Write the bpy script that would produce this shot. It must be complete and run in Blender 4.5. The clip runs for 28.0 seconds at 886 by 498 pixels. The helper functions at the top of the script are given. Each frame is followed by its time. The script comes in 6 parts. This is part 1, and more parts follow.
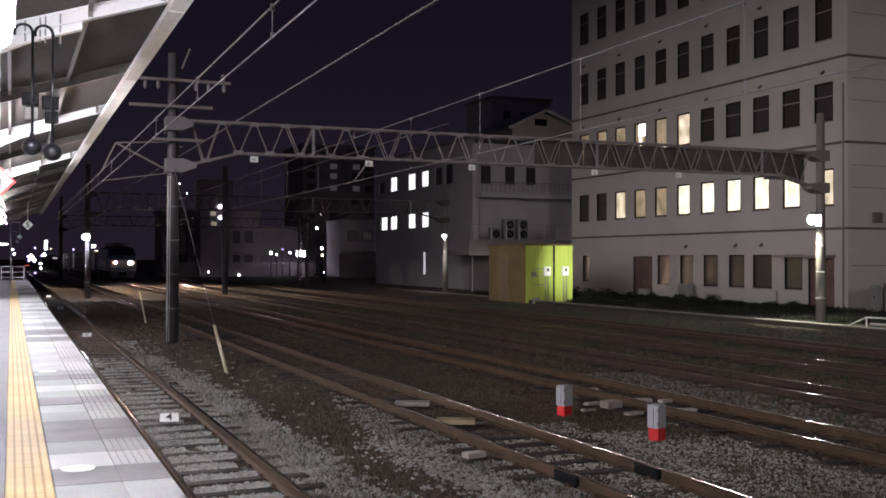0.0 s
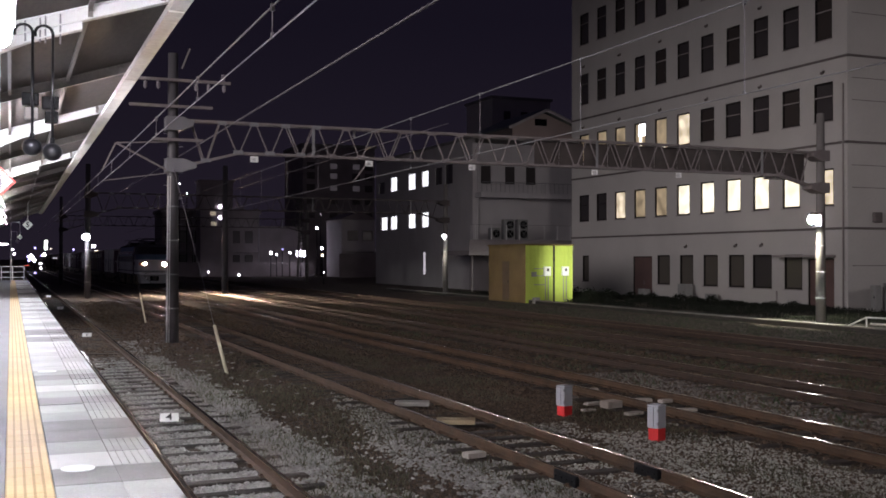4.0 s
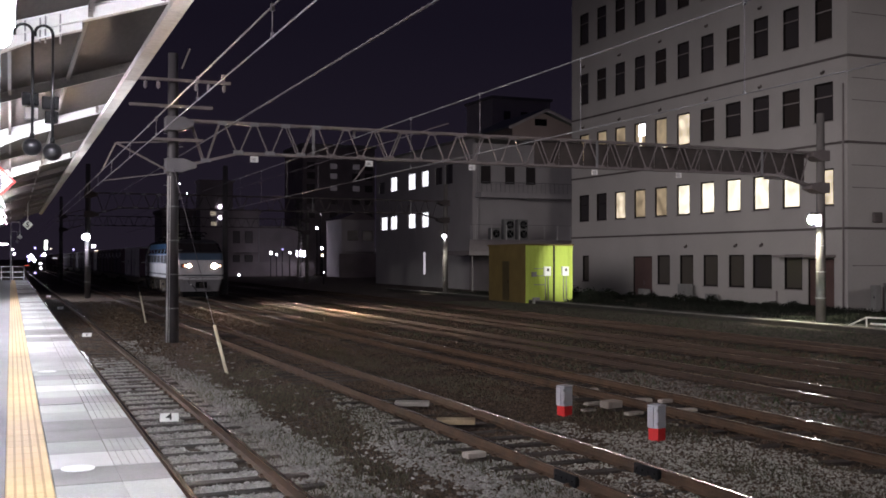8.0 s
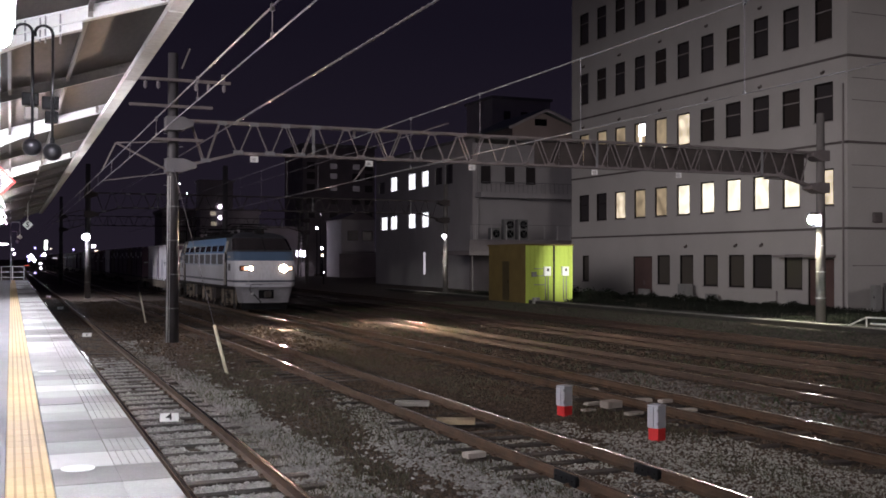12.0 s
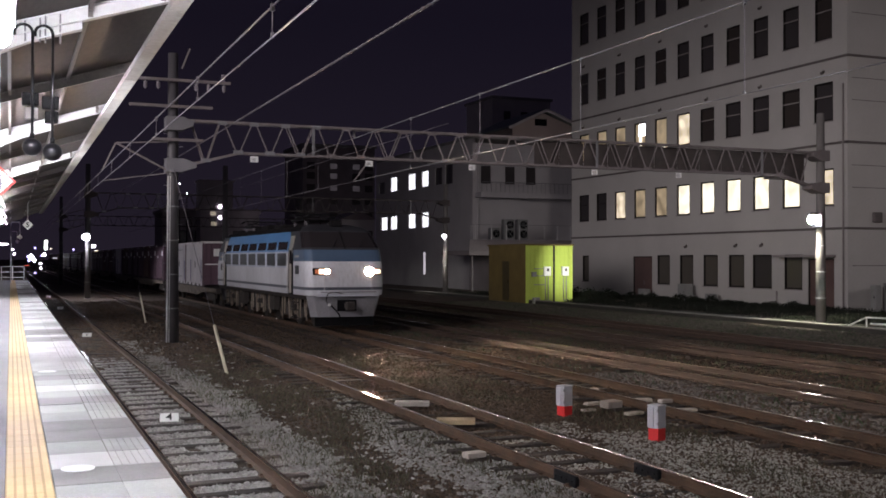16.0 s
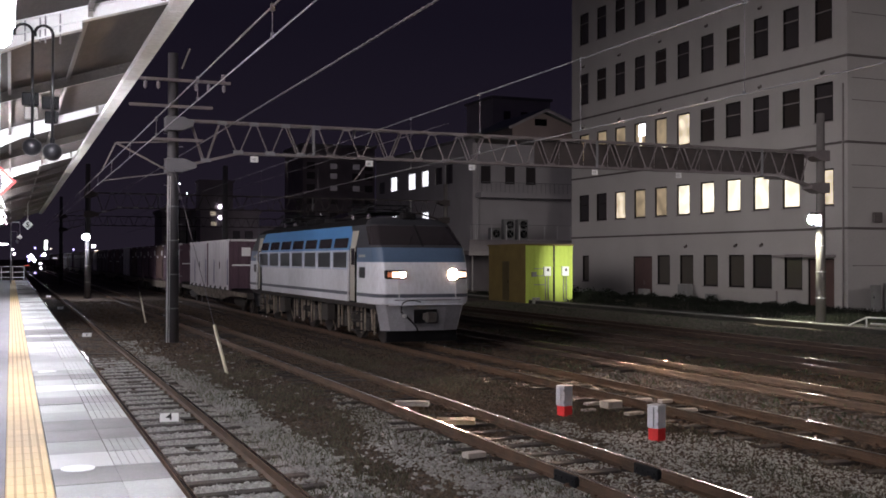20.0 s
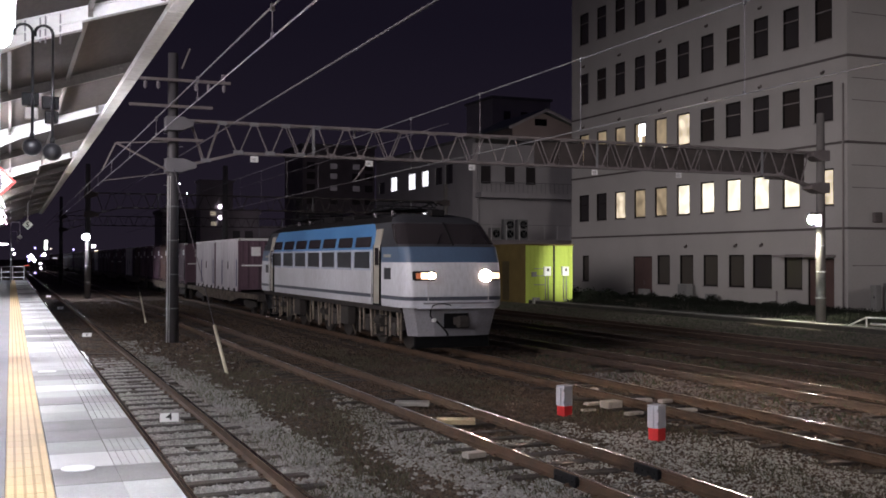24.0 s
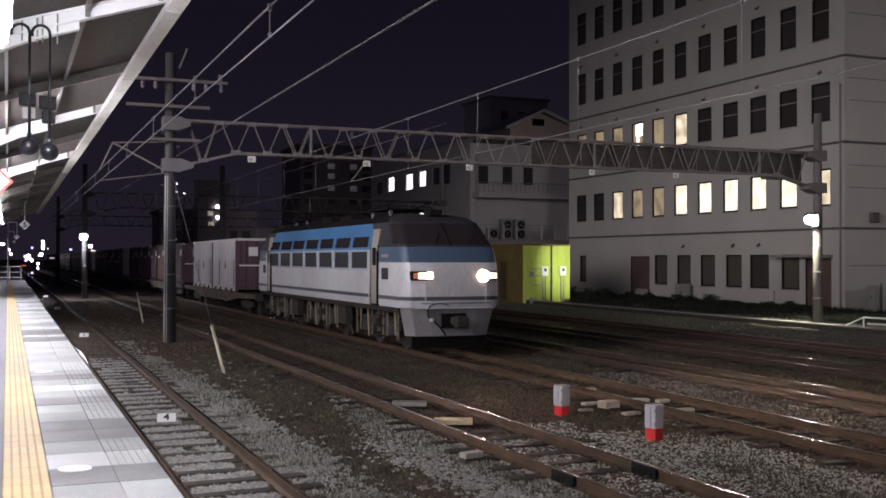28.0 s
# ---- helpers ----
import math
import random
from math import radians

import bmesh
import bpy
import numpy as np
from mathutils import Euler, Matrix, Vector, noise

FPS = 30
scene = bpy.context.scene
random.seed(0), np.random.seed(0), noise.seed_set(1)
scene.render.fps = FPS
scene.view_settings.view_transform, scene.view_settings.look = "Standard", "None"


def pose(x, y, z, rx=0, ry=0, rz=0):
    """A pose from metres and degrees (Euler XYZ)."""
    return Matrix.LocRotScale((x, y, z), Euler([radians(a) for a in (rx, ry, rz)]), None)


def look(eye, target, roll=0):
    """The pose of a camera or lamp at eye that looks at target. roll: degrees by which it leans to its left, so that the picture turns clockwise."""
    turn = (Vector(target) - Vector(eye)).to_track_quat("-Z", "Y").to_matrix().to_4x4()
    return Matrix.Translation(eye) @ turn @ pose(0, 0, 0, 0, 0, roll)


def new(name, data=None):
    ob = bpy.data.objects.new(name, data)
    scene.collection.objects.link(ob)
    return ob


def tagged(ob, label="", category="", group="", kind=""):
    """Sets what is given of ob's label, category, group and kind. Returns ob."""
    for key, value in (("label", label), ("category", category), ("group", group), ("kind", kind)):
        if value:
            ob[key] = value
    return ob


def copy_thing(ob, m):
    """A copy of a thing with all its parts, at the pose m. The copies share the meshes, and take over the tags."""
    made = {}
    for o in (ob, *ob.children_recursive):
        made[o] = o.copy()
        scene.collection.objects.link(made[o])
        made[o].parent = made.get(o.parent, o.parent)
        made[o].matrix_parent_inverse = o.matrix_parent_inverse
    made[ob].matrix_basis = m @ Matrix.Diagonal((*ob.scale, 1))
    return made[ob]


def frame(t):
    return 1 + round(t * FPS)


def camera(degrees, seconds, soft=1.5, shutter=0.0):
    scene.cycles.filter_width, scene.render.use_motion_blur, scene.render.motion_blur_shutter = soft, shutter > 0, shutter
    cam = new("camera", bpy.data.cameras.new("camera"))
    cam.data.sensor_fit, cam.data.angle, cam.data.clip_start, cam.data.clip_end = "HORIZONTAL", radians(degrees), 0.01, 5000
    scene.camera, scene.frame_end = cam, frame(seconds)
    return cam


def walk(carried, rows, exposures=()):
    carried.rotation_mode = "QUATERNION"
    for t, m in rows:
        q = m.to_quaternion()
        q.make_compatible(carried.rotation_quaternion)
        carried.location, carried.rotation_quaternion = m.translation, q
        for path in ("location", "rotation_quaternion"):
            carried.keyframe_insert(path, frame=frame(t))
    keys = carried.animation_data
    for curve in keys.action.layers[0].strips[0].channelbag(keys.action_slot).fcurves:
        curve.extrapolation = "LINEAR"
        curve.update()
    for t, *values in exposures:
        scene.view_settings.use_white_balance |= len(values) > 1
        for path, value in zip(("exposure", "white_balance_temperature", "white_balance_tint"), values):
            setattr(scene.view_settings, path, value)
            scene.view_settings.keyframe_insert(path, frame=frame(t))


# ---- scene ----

# ================= camera and path =================
cam = camera(45.71, 28.0, soft=1.7)
EYE = (0.0, 0.0, 2.53)
YAW, PITCH, ROLL = 22.348, 0.551, 0.106


def eye_pose(dyaw=0.0, dpitch=0.0):
    a, b = radians(YAW + dyaw), radians(PITCH + dpitch)
    way = Vector((math.sin(a) * math.cos(b), math.cos(a) * math.cos(b), math.sin(b)))
    return look(EYE, Vector(EYE) + way, ROLL)


# held still on its stand until it is nudged at the very end
walk(cam, [(0.0, eye_pose()), (14.0, eye_pose()), (27.0, eye_pose()), (27.2, eye_pose()), (27.5, eye_pose(0.07, -0.025)),
           (27.8, eye_pose(0.12, -0.01)), (28.0, eye_pose(0.14, 0.0))],
     exposures=[(0.0, 0.0, 6380, 17), (28.0, 0.0, 6380, 17)])

# ================= light =================
world = bpy.data.worlds.new("night_sky")
scene.world = world
world.use_nodes = True
sky_nodes, sky_links = world.node_tree.nodes, world.node_tree.links
way = sky_nodes.new("ShaderNodeTexCoord")
height = sky_nodes.new("ShaderNodeSeparateXYZ")
glow_ramp = sky_nodes.new("ShaderNodeValToRGB")       # the town's glow low in a night sky
glow_ramp.color_ramp.elements[0].color = (0.43, 0.34, 0.55, 1)
glow_ramp.color_ramp.elements[1].position = 0.22
glow_ramp.color_ramp.elements[1].color = (0.215, 0.172, 0.335, 1)
sky_links.new(way.outputs["Generated"], height.inputs[0])
sky_links.new(height.outputs["Z"], glow_ramp.inputs[0])
sky_links.new(glow_ramp.outputs[0], sky_nodes["Background"].inputs[0])
world.node_tree.nodes["Background"].inputs[1].default_value = 0.034

TUBE_Y = [-1.4 + 6.8 * k for k in range(7)]      # fluorescent fittings under the canopy
TUBE_X, TUBE_Z = -0.085, 3.88


def lamp(name, kind, where, power, colour, size=0.15, aim=None):
    d = bpy.data.lights.new(name, kind)
    d.energy, d.color = power, colour
    if kind == "AREA":
        d.shape, d.size, d.size_y = "RECTANGLE", size, size
    else:
        d.shadow_soft_size = size
    if kind == "SPOT":
        d.spot_size, d.spot_blend = radians(110), 0.6
    ob = new(name, d)
    ob.matrix_world = look(where, aim) if aim else pose(*where)
    return ob


# unseen floodlights on masts added out of view, to light yard, train and facade
MASTS = [(-28.5, 14.7, 14.9), (30.0, -22.0, 12.0), (0.0, -40.0, 20.0)]
flood = lamp("added_flood_light", "SPOT", MASTS[0], 64000, (1.0, 0.935, 0.91), 11.0, (8.3, 31.5, -8.0))
flood.data.spot_size, flood.data.spot_blend = radians(76), 0.7
flood = lamp("added_flood_light", "SPOT", MASTS[1], 4500, (1.0, 0.93, 0.86), 3.0, (12.3, 6.0, 0.0))
flood.data.spot_size, flood.data.spot_blend = radians(31), 0.8
flood = lamp("added_flood_light", "SPOT", MASTS[2], 32000, (1.0, 0.92, 0.84), 4.0, (36.5, 79.0, 6.0))
flood.data.spot_size, flood.data.spot_blend = radians(22), 1.0
# lamps on the masts beside the yard
LAMP_R, LAMP_M, LAMP_L = (30.76, 34.5, 4.19), (31.05, 75.3, 4.31), (4.72, 75.3, 4.0)
# added spot with no lamp of its own, to brighten the hut
beam = lamp("added_yard_spot", "SPOT", (30.45, 35.1, 4.2), 26000, (0.97, 1.0, 0.86), 0.1, (32.6, 58.4, 2.0))
beam.data.spot_size, beam.data.spot_blend = radians(12.5), 1.0
# pool spots added beside the globes, for their light on masts and ground
pool = lamp("added_yard_spot", "SPOT", (29.7, 35.2, 4.1), 2500, (1.0, 1.0, 0.72), 0.1, (31.45, 34.5, 1.0))
pool.data.spot_size, pool.data.spot_blend = radians(96), 0.3
pool = lamp("added_yard_spot", "SPOT", (29.4, 74.3, 4.1), 900, (1.0, 0.98, 0.82), 0.12, (31.2, 75.6, 1.2))
pool.data.spot_size, pool.data.spot_blend = radians(70), 0.5
pool = lamp("added_yard_spot", "SPOT", (4.0, 74.5, 3.9), 900, (0.93, 0.95, 1.0), 0.12, (4.3, 74.5, 0.0))
pool.data.spot_size, pool.data.spot_blend = radians(165), 0.25
# unseen lamp added round the corner, to light the office block's end wall
lamp("added_street_light", "POINT", (54.0, 27.0, 7.0), 1300, (1.0, 0.93, 0.88), 0.3)
# lamps added for the far street and next crossing; the last lights the gabled house
for where, power, tint in (((36.5, 158.5, 4.6), 60, (0.95, 0.88, 1.0)), ((24.0, 152.0, 6.0), 30, (0.95, 0.86, 1.0)), ((52.5, 140.0, 6.5), 14, (0.98, 0.9, 1.0)), ((62.0, 114.0, 8.0), 700, (1.0, 0.86, 0.8))):
    lamp("added_street_light", "POINT", where, power, tint, 0.25)

# ================= materials =================
M = {}


def mat(name, a, b=None, rough=0.6, metal=0.0, fine=40.0, coarse=2.0, bump=0.0, bump_scale=None, vary=0.0, spec=0.5, rvar=0.0, stretch=None):
    """Two-scale noise between colours a and b; vary: change from piece to piece."""
    if name in M:
        return M[name]
    m = bpy.data.materials.new(name)
    m.use_nodes = True
    nt = m.node_tree
    n, l = nt.nodes, nt.links
    bs = n["Principled BSDF"]
    b = b or tuple(0.7 * c for c in a)
    geo = n.new("ShaderNodeNewGeometry")
    src = geo.outputs["Position"]
    if name.startswith("loco") or name.startswith("cont"):
        tc = n.new("ShaderNodeTexCoord")
        src = tc.outputs["Object"]
    if stretch:
        mp = n.new("ShaderNodeMapping")
        mp.inputs["Scale"].default_value = stretch
        l.new(src, mp.inputs["Vector"])
        src = mp.outputs["Vector"]
    t1, t2 = n.new("ShaderNodeTexNoise"), n.new("ShaderNodeTexNoise")
    t1.inputs["Scale"].default_value, t1.inputs["Detail"].default_value = fine, 4
    t2.inputs["Scale"].default_value, t2.inputs["Detail"].default_value = coarse, 5
    l.new(src, t1.inputs["Vector"])
    l.new(src, t2.inputs["Vector"])
    ad = n.new("ShaderNodeMath")
    ad.operation = "MULTIPLY_ADD"
    ad.inputs[1].default_value = 0.45
    l.new(t1.outputs["Fac"], ad.inputs[0])
    sc = n.new("ShaderNodeMath")
    sc.operation = "MULTIPLY"
    sc.inputs[1].default_value = 0.55
    l.new(t2.outputs["Fac"], sc.inputs[0])
    l.new(sc.outputs[0], ad.inputs[2])
    rg = n.new("ShaderNodeMapRange")
    rg.inputs["From Min"].default_value, rg.inputs["From Max"].default_value = 0.36, 0.64
    l.new(ad.outputs[0], rg.inputs["Value"])
    mx = n.new("ShaderNodeMix")
    mx.data_type = "RGBA"
    mx.inputs["A"].default_value, mx.inputs["B"].default_value = (*a, 1), (*b, 1)
    l.new(rg.outputs["Result"], mx.inputs["Factor"])
    col = mx.outputs["Result"]
    if vary:
        oi = n.new("ShaderNodeObjectInfo")
        hs = n.new("ShaderNodeHueSaturation")
        vr = n.new("ShaderNodeMapRange")
        vr.inputs["To Min"].default_value, vr.inputs["To Max"].default_value = 1 - vary, 1 + vary
        l.new(oi.outputs["Random"], vr.inputs["Value"])
        l.new(vr.outputs["Result"], hs.inputs["Value"])
        l.new(col, hs.inputs["Color"])
        col = hs.outputs["Color"]
    l.new(col, bs.inputs["Base Color"])
    bs.inputs["Roughness"].default_value, bs.inputs["Metallic"].default_value = rough, metal
    bs.inputs["Specular IOR Level"].default_value = spec
    if rvar:
        rr = n.new("ShaderNodeMapRange")
        rr.inputs["To Min"].default_value, rr.inputs["To Max"].default_value = rough - rvar, rough + rvar
        l.new(t2.outputs["Fac"], rr.inputs["Value"])
        l.new(rr.outputs["Result"], bs.inputs["Roughness"])
    if bump:
        t3 = n.new("ShaderNodeTexNoise")
        t3.inputs["Scale"].default_value, t3.inputs["Detail"].default_value = bump_scale or fine, 5
        l.new(src, t3.inputs["Vector"])
        bp = n.new("ShaderNodeBump")
        bp.inputs["Strength"].default_value, bp.inputs["Distance"].default_value = 0.7, bump
        l.new(t3.outputs["Fac"], bp.inputs["Height"])
        l.new(bp.outputs["Normal"], bs.inputs["Normal"])
    M[name] = m
    return m


def stone_mat(name, dark, light, rough=0.9):
    """Loose stones: each island has its own tone."""
    m = bpy.data.materials.new(name)
    m.use_nodes = True
    n, l = m.node_tree.nodes, m.node_tree.links
    g = n.new("ShaderNodeNewGeometry")
    mx = n.new("ShaderNodeMix")
    mx.data_type = "RGBA"
    mx.inputs["A"].default_value, mx.inputs["B"].default_value = (*dark, 1), (*light, 1)
    l.new(g.outputs["Random Per Island"], mx.inputs["Factor"])
    l.new(mx.outputs["Result"], n["Principled BSDF"].inputs["Base Color"])
    n["Principled BSDF"].inputs["Roughness"].default_value = rough
    M[name] = m
    return m


def glow(name, colour, strength, texture=0.0):
    """A surface that gives off light; texture: how uneven it is."""
    if name in M:
        return M[name]
    m = bpy.data.materials.new(name)
    m.use_nodes = True
    n, l = m.node_tree.nodes, m.node_tree.links
    bs = n["Principled BSDF"]
    bs.inputs["Base Color"].default_value = (*[min(1, 0.8 * c) for c in colour], 1)
    bs.inputs["Emission Color"].default_value = (*colour, 1)
    bs.inputs["Emission Strength"].default_value = strength
    if texture:
        geo, t = n.new("ShaderNodeNewGeometry"), n.new("ShaderNodeTexNoise")
        t.inputs["Scale"].default_value, t.inputs["Detail"].default_value = 1.3, 4
        l.new(geo.outputs["Position"], t.inputs["Vector"])
        r = n.new("ShaderNodeMapRange")
        r.inputs["From Min"].default_value, r.inputs["From Max"].default_value = 0.35, 0.65
        r.inputs["To Min"].default_value, r.inputs["To Max"].default_value = strength * (1 - texture), strength * (1 + texture)
        l.new(t.outputs["Fac"], r.inputs["Value"])
        l.new(r.outputs["Result"], bs.inputs["Emission Strength"])
    M[name] = m
    return m


def glass(name, colour=(0.02, 0.022, 0.025), rough=0.06):
    if name in M:
        return M[name]
    m = bpy.data.materials.new(name)
    m.use_nodes = True
    bs = m.node_tree.nodes["Principled BSDF"]
    bs.inputs["Base Color"].default_value, bs.inputs["Roughness"].default_value = (*colour, 1), rough
    M[name] = m
    return m


earth = mat("earth", (0.047, 0.031, 0.02), (0.074, 0.051, 0.034), 0.95, fine=9, coarse=0.35, bump=0.05, bump_scale=14)
concrete = mat("concrete", (0.33, 0.33, 0.32), (0.22, 0.22, 0.21), 0.85, fine=30, coarse=1.5, bump=0.004)
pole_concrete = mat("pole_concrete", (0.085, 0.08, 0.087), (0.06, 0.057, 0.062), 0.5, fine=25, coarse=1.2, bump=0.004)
# paler copy of the mast concrete, with lamplight put into its colour
pole_lit = mat("pole_lit", (0.2, 0.188, 0.18), (0.14, 0.13, 0.125), 0.8, fine=25, coarse=1.2, bump=0.004)
rust_dark = mat("rail_rust_dark", (0.055, 0.034, 0.023), (0.03, 0.02, 0.015), 0.85, 0.1, fine=60, coarse=3, bump=0.002)
rust = mat("rail_rust", (0.098, 0.054, 0.028), (0.05, 0.03, 0.017), 0.75, 0.15, fine=60, coarse=3, bump=0.002)
railhead = mat("rail_head", (0.36, 0.3, 0.26), (0.2, 0.155, 0.125), 0.19, 1.0, fine=30, coarse=1.0, stretch=(1, 0.12, 1), rvar=0.05)
railhead_rusty = mat("rail_head_rusty", (0.14, 0.085, 0.055), (0.08, 0.048, 0.03), 0.6, 0.3, fine=30, coarse=1.0, stretch=(1, 0.12, 1))
railhead_worn = mat("rail_head_worn", (0.1, 0.062, 0.042), (0.06, 0.037, 0.026), 0.14, 0.0, fine=30, coarse=1.0, stretch=(1, 0.12, 1), rvar=0.05)
railhead_old = mat("rail_head_dull", (0.3, 0.21, 0.16), (0.17, 0.1, 0.07), 0.2, 0.8, fine=30, coarse=1.0, stretch=(1, 0.12, 1), rvar=0.08)
sleeper_wood = mat("sleeper_wood", (0.066, 0.052, 0.043), (0.034, 0.027, 0.023), 0.9, fine=50, coarse=3, bump=0.006, vary=0.35, stretch=(0.15, 1, 1))
steel_white = mat("painted_steel", (0.72, 0.72, 0.71), (0.6, 0.6, 0.6), 0.45, 0.0, fine=30, coarse=1.5, bump=0.001)
steel_grey = mat("galvanised_steel", (0.36, 0.36, 0.37), (0.25, 0.25, 0.26), 0.5, 0.5, fine=30, coarse=2, bump=0.001)
truss_steel = mat("truss_steel", (0.28, 0.25, 0.25), (0.18, 0.155, 0.155), 0.65, 0.25, fine=20, coarse=1.5, bump=0.002)
black_iron = mat("black_iron", (0.010, 0.010, 0.011), (0.006, 0.006, 0.007), 0.6, 0.0, fine=40, coarse=3, spec=0.15)
plank = mat("timber_plank", (0.42, 0.33, 0.2), (0.28, 0.21, 0.13), 0.85, fine=60, coarse=4, bump=0.004, stretch=(1, 0.2, 1))
wire_bright = mat("wire_bright", (0.62, 0.6, 0.66), (0.45, 0.43, 0.48), 0.45, 0.5, fine=30, coarse=2)
wire_metal = mat("wire_metal", (0.28, 0.26, 0.29), (0.18, 0.165, 0.185), 0.6, 0.3, fine=30, coarse=2)
plaster = mat("facade_plaster", (0.58, 0.555, 0.53), (0.5, 0.48, 0.455), 0.9, fine=22, coarse=0.35, bump=0.003)
belt_dark = mat("belt_dark", (0.17, 0.145, 0.14), (0.12, 0.105, 0.1), 0.9, fine=20, coarse=0.6, bump=0.003)
plaster_belt = mat("facade_belt", (0.36, 0.32, 0.31), (0.29, 0.26, 0.25), 0.9, fine=20, coarse=0.6, bump=0.003)
dark_frame = mat("window_frame_dark", (0.03, 0.026, 0.025), (0.02, 0.017, 0.016), 0.5, 0.4)
brown_door = mat("brown_door", (0.16, 0.10, 0.09), (0.12, 0.075, 0.07), 0.6, fine=20, coarse=1)
grey_wall = mat("grey_wall", (0.6, 0.58, 0.59), (0.5, 0.48, 0.49), 0.9, fine=18, coarse=0.4, bump=0.003)
pane_dark = glass("pane_dark", (0.062, 0.055, 0.056), 0.3)
pane_low = glass("pane_low", (0.11, 0.098, 0.082), 0.35)
pane_dim = glass("pane_dim", (0.06, 0.05, 0.045), 0.15)
lit_white = glow("window_lit_white", (1.0, 0.93, 0.70), 1.2, 0.32)
lit_warm = glow("window_lit_warm", (1.0, 0.86, 0.6), 0.7, 0.5)
lit_dim = glow("window_lit_dim", (0.85, 0.68, 0.42), 0.22, 0.6)
lamp_white = glow("lamp_white", (0.93, 0.95, 1.0), 60)
tube_glow = glow("tube_glow", (0.94, 0.955, 1.0), 285)
far_glow = glow("far_lamp", (0.92, 0.88, 1.0), 12)
far_warm = glow("far_lamp_warm", (1.0, 0.78, 0.6), 4)
far_blue = glow("far_lamp_blue", (0.5, 0.42, 1.0), 2.5)
far_dim = glow("far_window_dim", (0.75, 0.68, 0.72), 0.035, 0.3)

# ================= mesh helpers =================


def box(bm, x0, x1, y0, y1, z0, z1, bevel=0.0):
    vs = [bm.verts.new((x, y, z)) for x in (x0, x1) for y in (y0, y1) for z in (z0, z1)]
    fs = [bm.faces.new([vs[i] for i in q]) for q in ((0, 1, 3, 2), (4, 6, 7, 5), (0, 4, 5, 1), (2, 3, 7, 6), (0, 2, 6, 4), (1, 5, 7, 3))]
    if bevel:
        es = list({e for f in fs for e in f.edges})
        bmesh.ops.bevel(bm, geom=es, offset=bevel, segments=1, affect="EDGES")
    return bm


def rod(bm, p0, p1, r, seg=8, r2=None):
    p0, p1 = Vector(p0), Vector(p1)
    q = (p1 - p0).to_track_quat("Z", "Y")
    r2 = r if r2 is None else r2
    a = [bm.verts.new(p0 + q @ Vector((r * math.cos(t), r * math.sin(t), 0))) for t in [2 * math.pi * k / seg for k in range(seg)]]
    b = [bm.verts.new(p1 + q @ Vector((r2 * math.cos(t), r2 * math.sin(t), 0))) for t in [2 * math.pi * k / seg for k in range(seg)]]
    for k in range(seg):
        f = bm.faces.new((a[k], a[(k + 1) % seg], b[(k + 1) % seg], b[k]))
        f.smooth = seg > 6
    bm.faces.new(a[::-1])
    bm.faces.new(b)
    return bm


def bar(bm, p0, p1, w, h):
    """A flat bar of w by h from p0 to p1."""
    p0, p1 = Vector(p0), Vector(p1)
    q = (p1 - p0).to_track_quat("Z", "Y")
    a, b = [[bm.verts.new(p + q @ Vector((sx * w / 2, sy * h / 2, 0))) for sx, sy in ((-1, -1), (1, -1), (1, 1), (-1, 1))] for p in (p0, p1)]
    for k in range(4):
        bm.faces.new((a[k], a[(k + 1) % 4], b[(k + 1) % 4], b[k]))
    bm.faces.new(a[::-1])
    bm.faces.new(b)
    return bm


def ball(bm, c, r, sx=1, sy=1, sz=1, seg=10):
    bmesh.ops.create_uvsphere(bm, u_segments=seg, v_segments=max(5, seg // 2 + 1), radius=r,
                              matrix=Matrix.Translation(c) @ Matrix.Diagonal((sx, sy, sz, 1)))
    for f in bm.faces:
        f.smooth = True
    return bm


def prism(bm, pts, axis, a, b):
    """A polygon extruded along x, y or z from a to b."""
    def at(p, c):
        return {"x": (c, p[0], p[1]), "y": (p[0], c, p[1]), "z": (p[0], p[1], c)}[axis]
    va, vb = [bm.verts.new(at(p, a)) for p in pts], [bm.verts.new(at(p, b)) for p in pts]
    k = len(pts)
    for i in range(k):
        bm.faces.new((va[i], va[(i + 1) % k], vb[(i + 1) % k], vb[i]))
    bm.faces.new(va[::-1])
    bm.faces.new(vb)
    bmesh.ops.recalc_face_normals(bm, faces=bm.faces)
    return bm


def B():
    return bmesh.new()


def mesh_of(name, bm, material):
    me = bpy.data.meshes.new(name)
    bm.to_mesh(me)
    bm.free()
    me.materials.append(material)
    return me


def part(name, bm, material, parent, label=""):
    """One mesh object under a thing or a part; bm may be a mesh that several parts share."""
    me = bm if isinstance(bm, bpy.types.Mesh) else mesh_of(name, bm, material)
    ob = new(name, me)
    ob.parent = parent
    return tagged(ob, label) if label else ob


def thing(name, label, category, group="", kind="", at=None, bm=None, material=None):
    ob = new(name, mesh_of(name, bm, material) if bm else None)
    if at is not None:
        ob.matrix_basis = at if isinstance(at, Matrix) else pose(*at)
    return tagged(ob, label, category, group, kind)


def words(text, size, where, material, parent, name="lettering"):
    """Flat lettering as a mesh; where: its pose in the parent's space."""
    cu = bpy.data.curves.new(name, "FONT")
    cu.offset = 0.025 * size
    cu.body, cu.size, cu.extrude, cu.align_x, cu.align_y = text, size, 0.002, "CENTER", "CENTER"
    tmp = new(name, cu)
    me = bpy.data.meshes.new_from_object(tmp.evaluated_get(bpy.context.evaluated_depsgraph_get()))
    bpy.data.objects.remove(tmp)
    me.materials.append(material)
    ob = new(name, me)
    ob.parent, ob.matrix_basis = parent, where
    return ob

# ================= ground and tracks =================
GROUND = -0.2


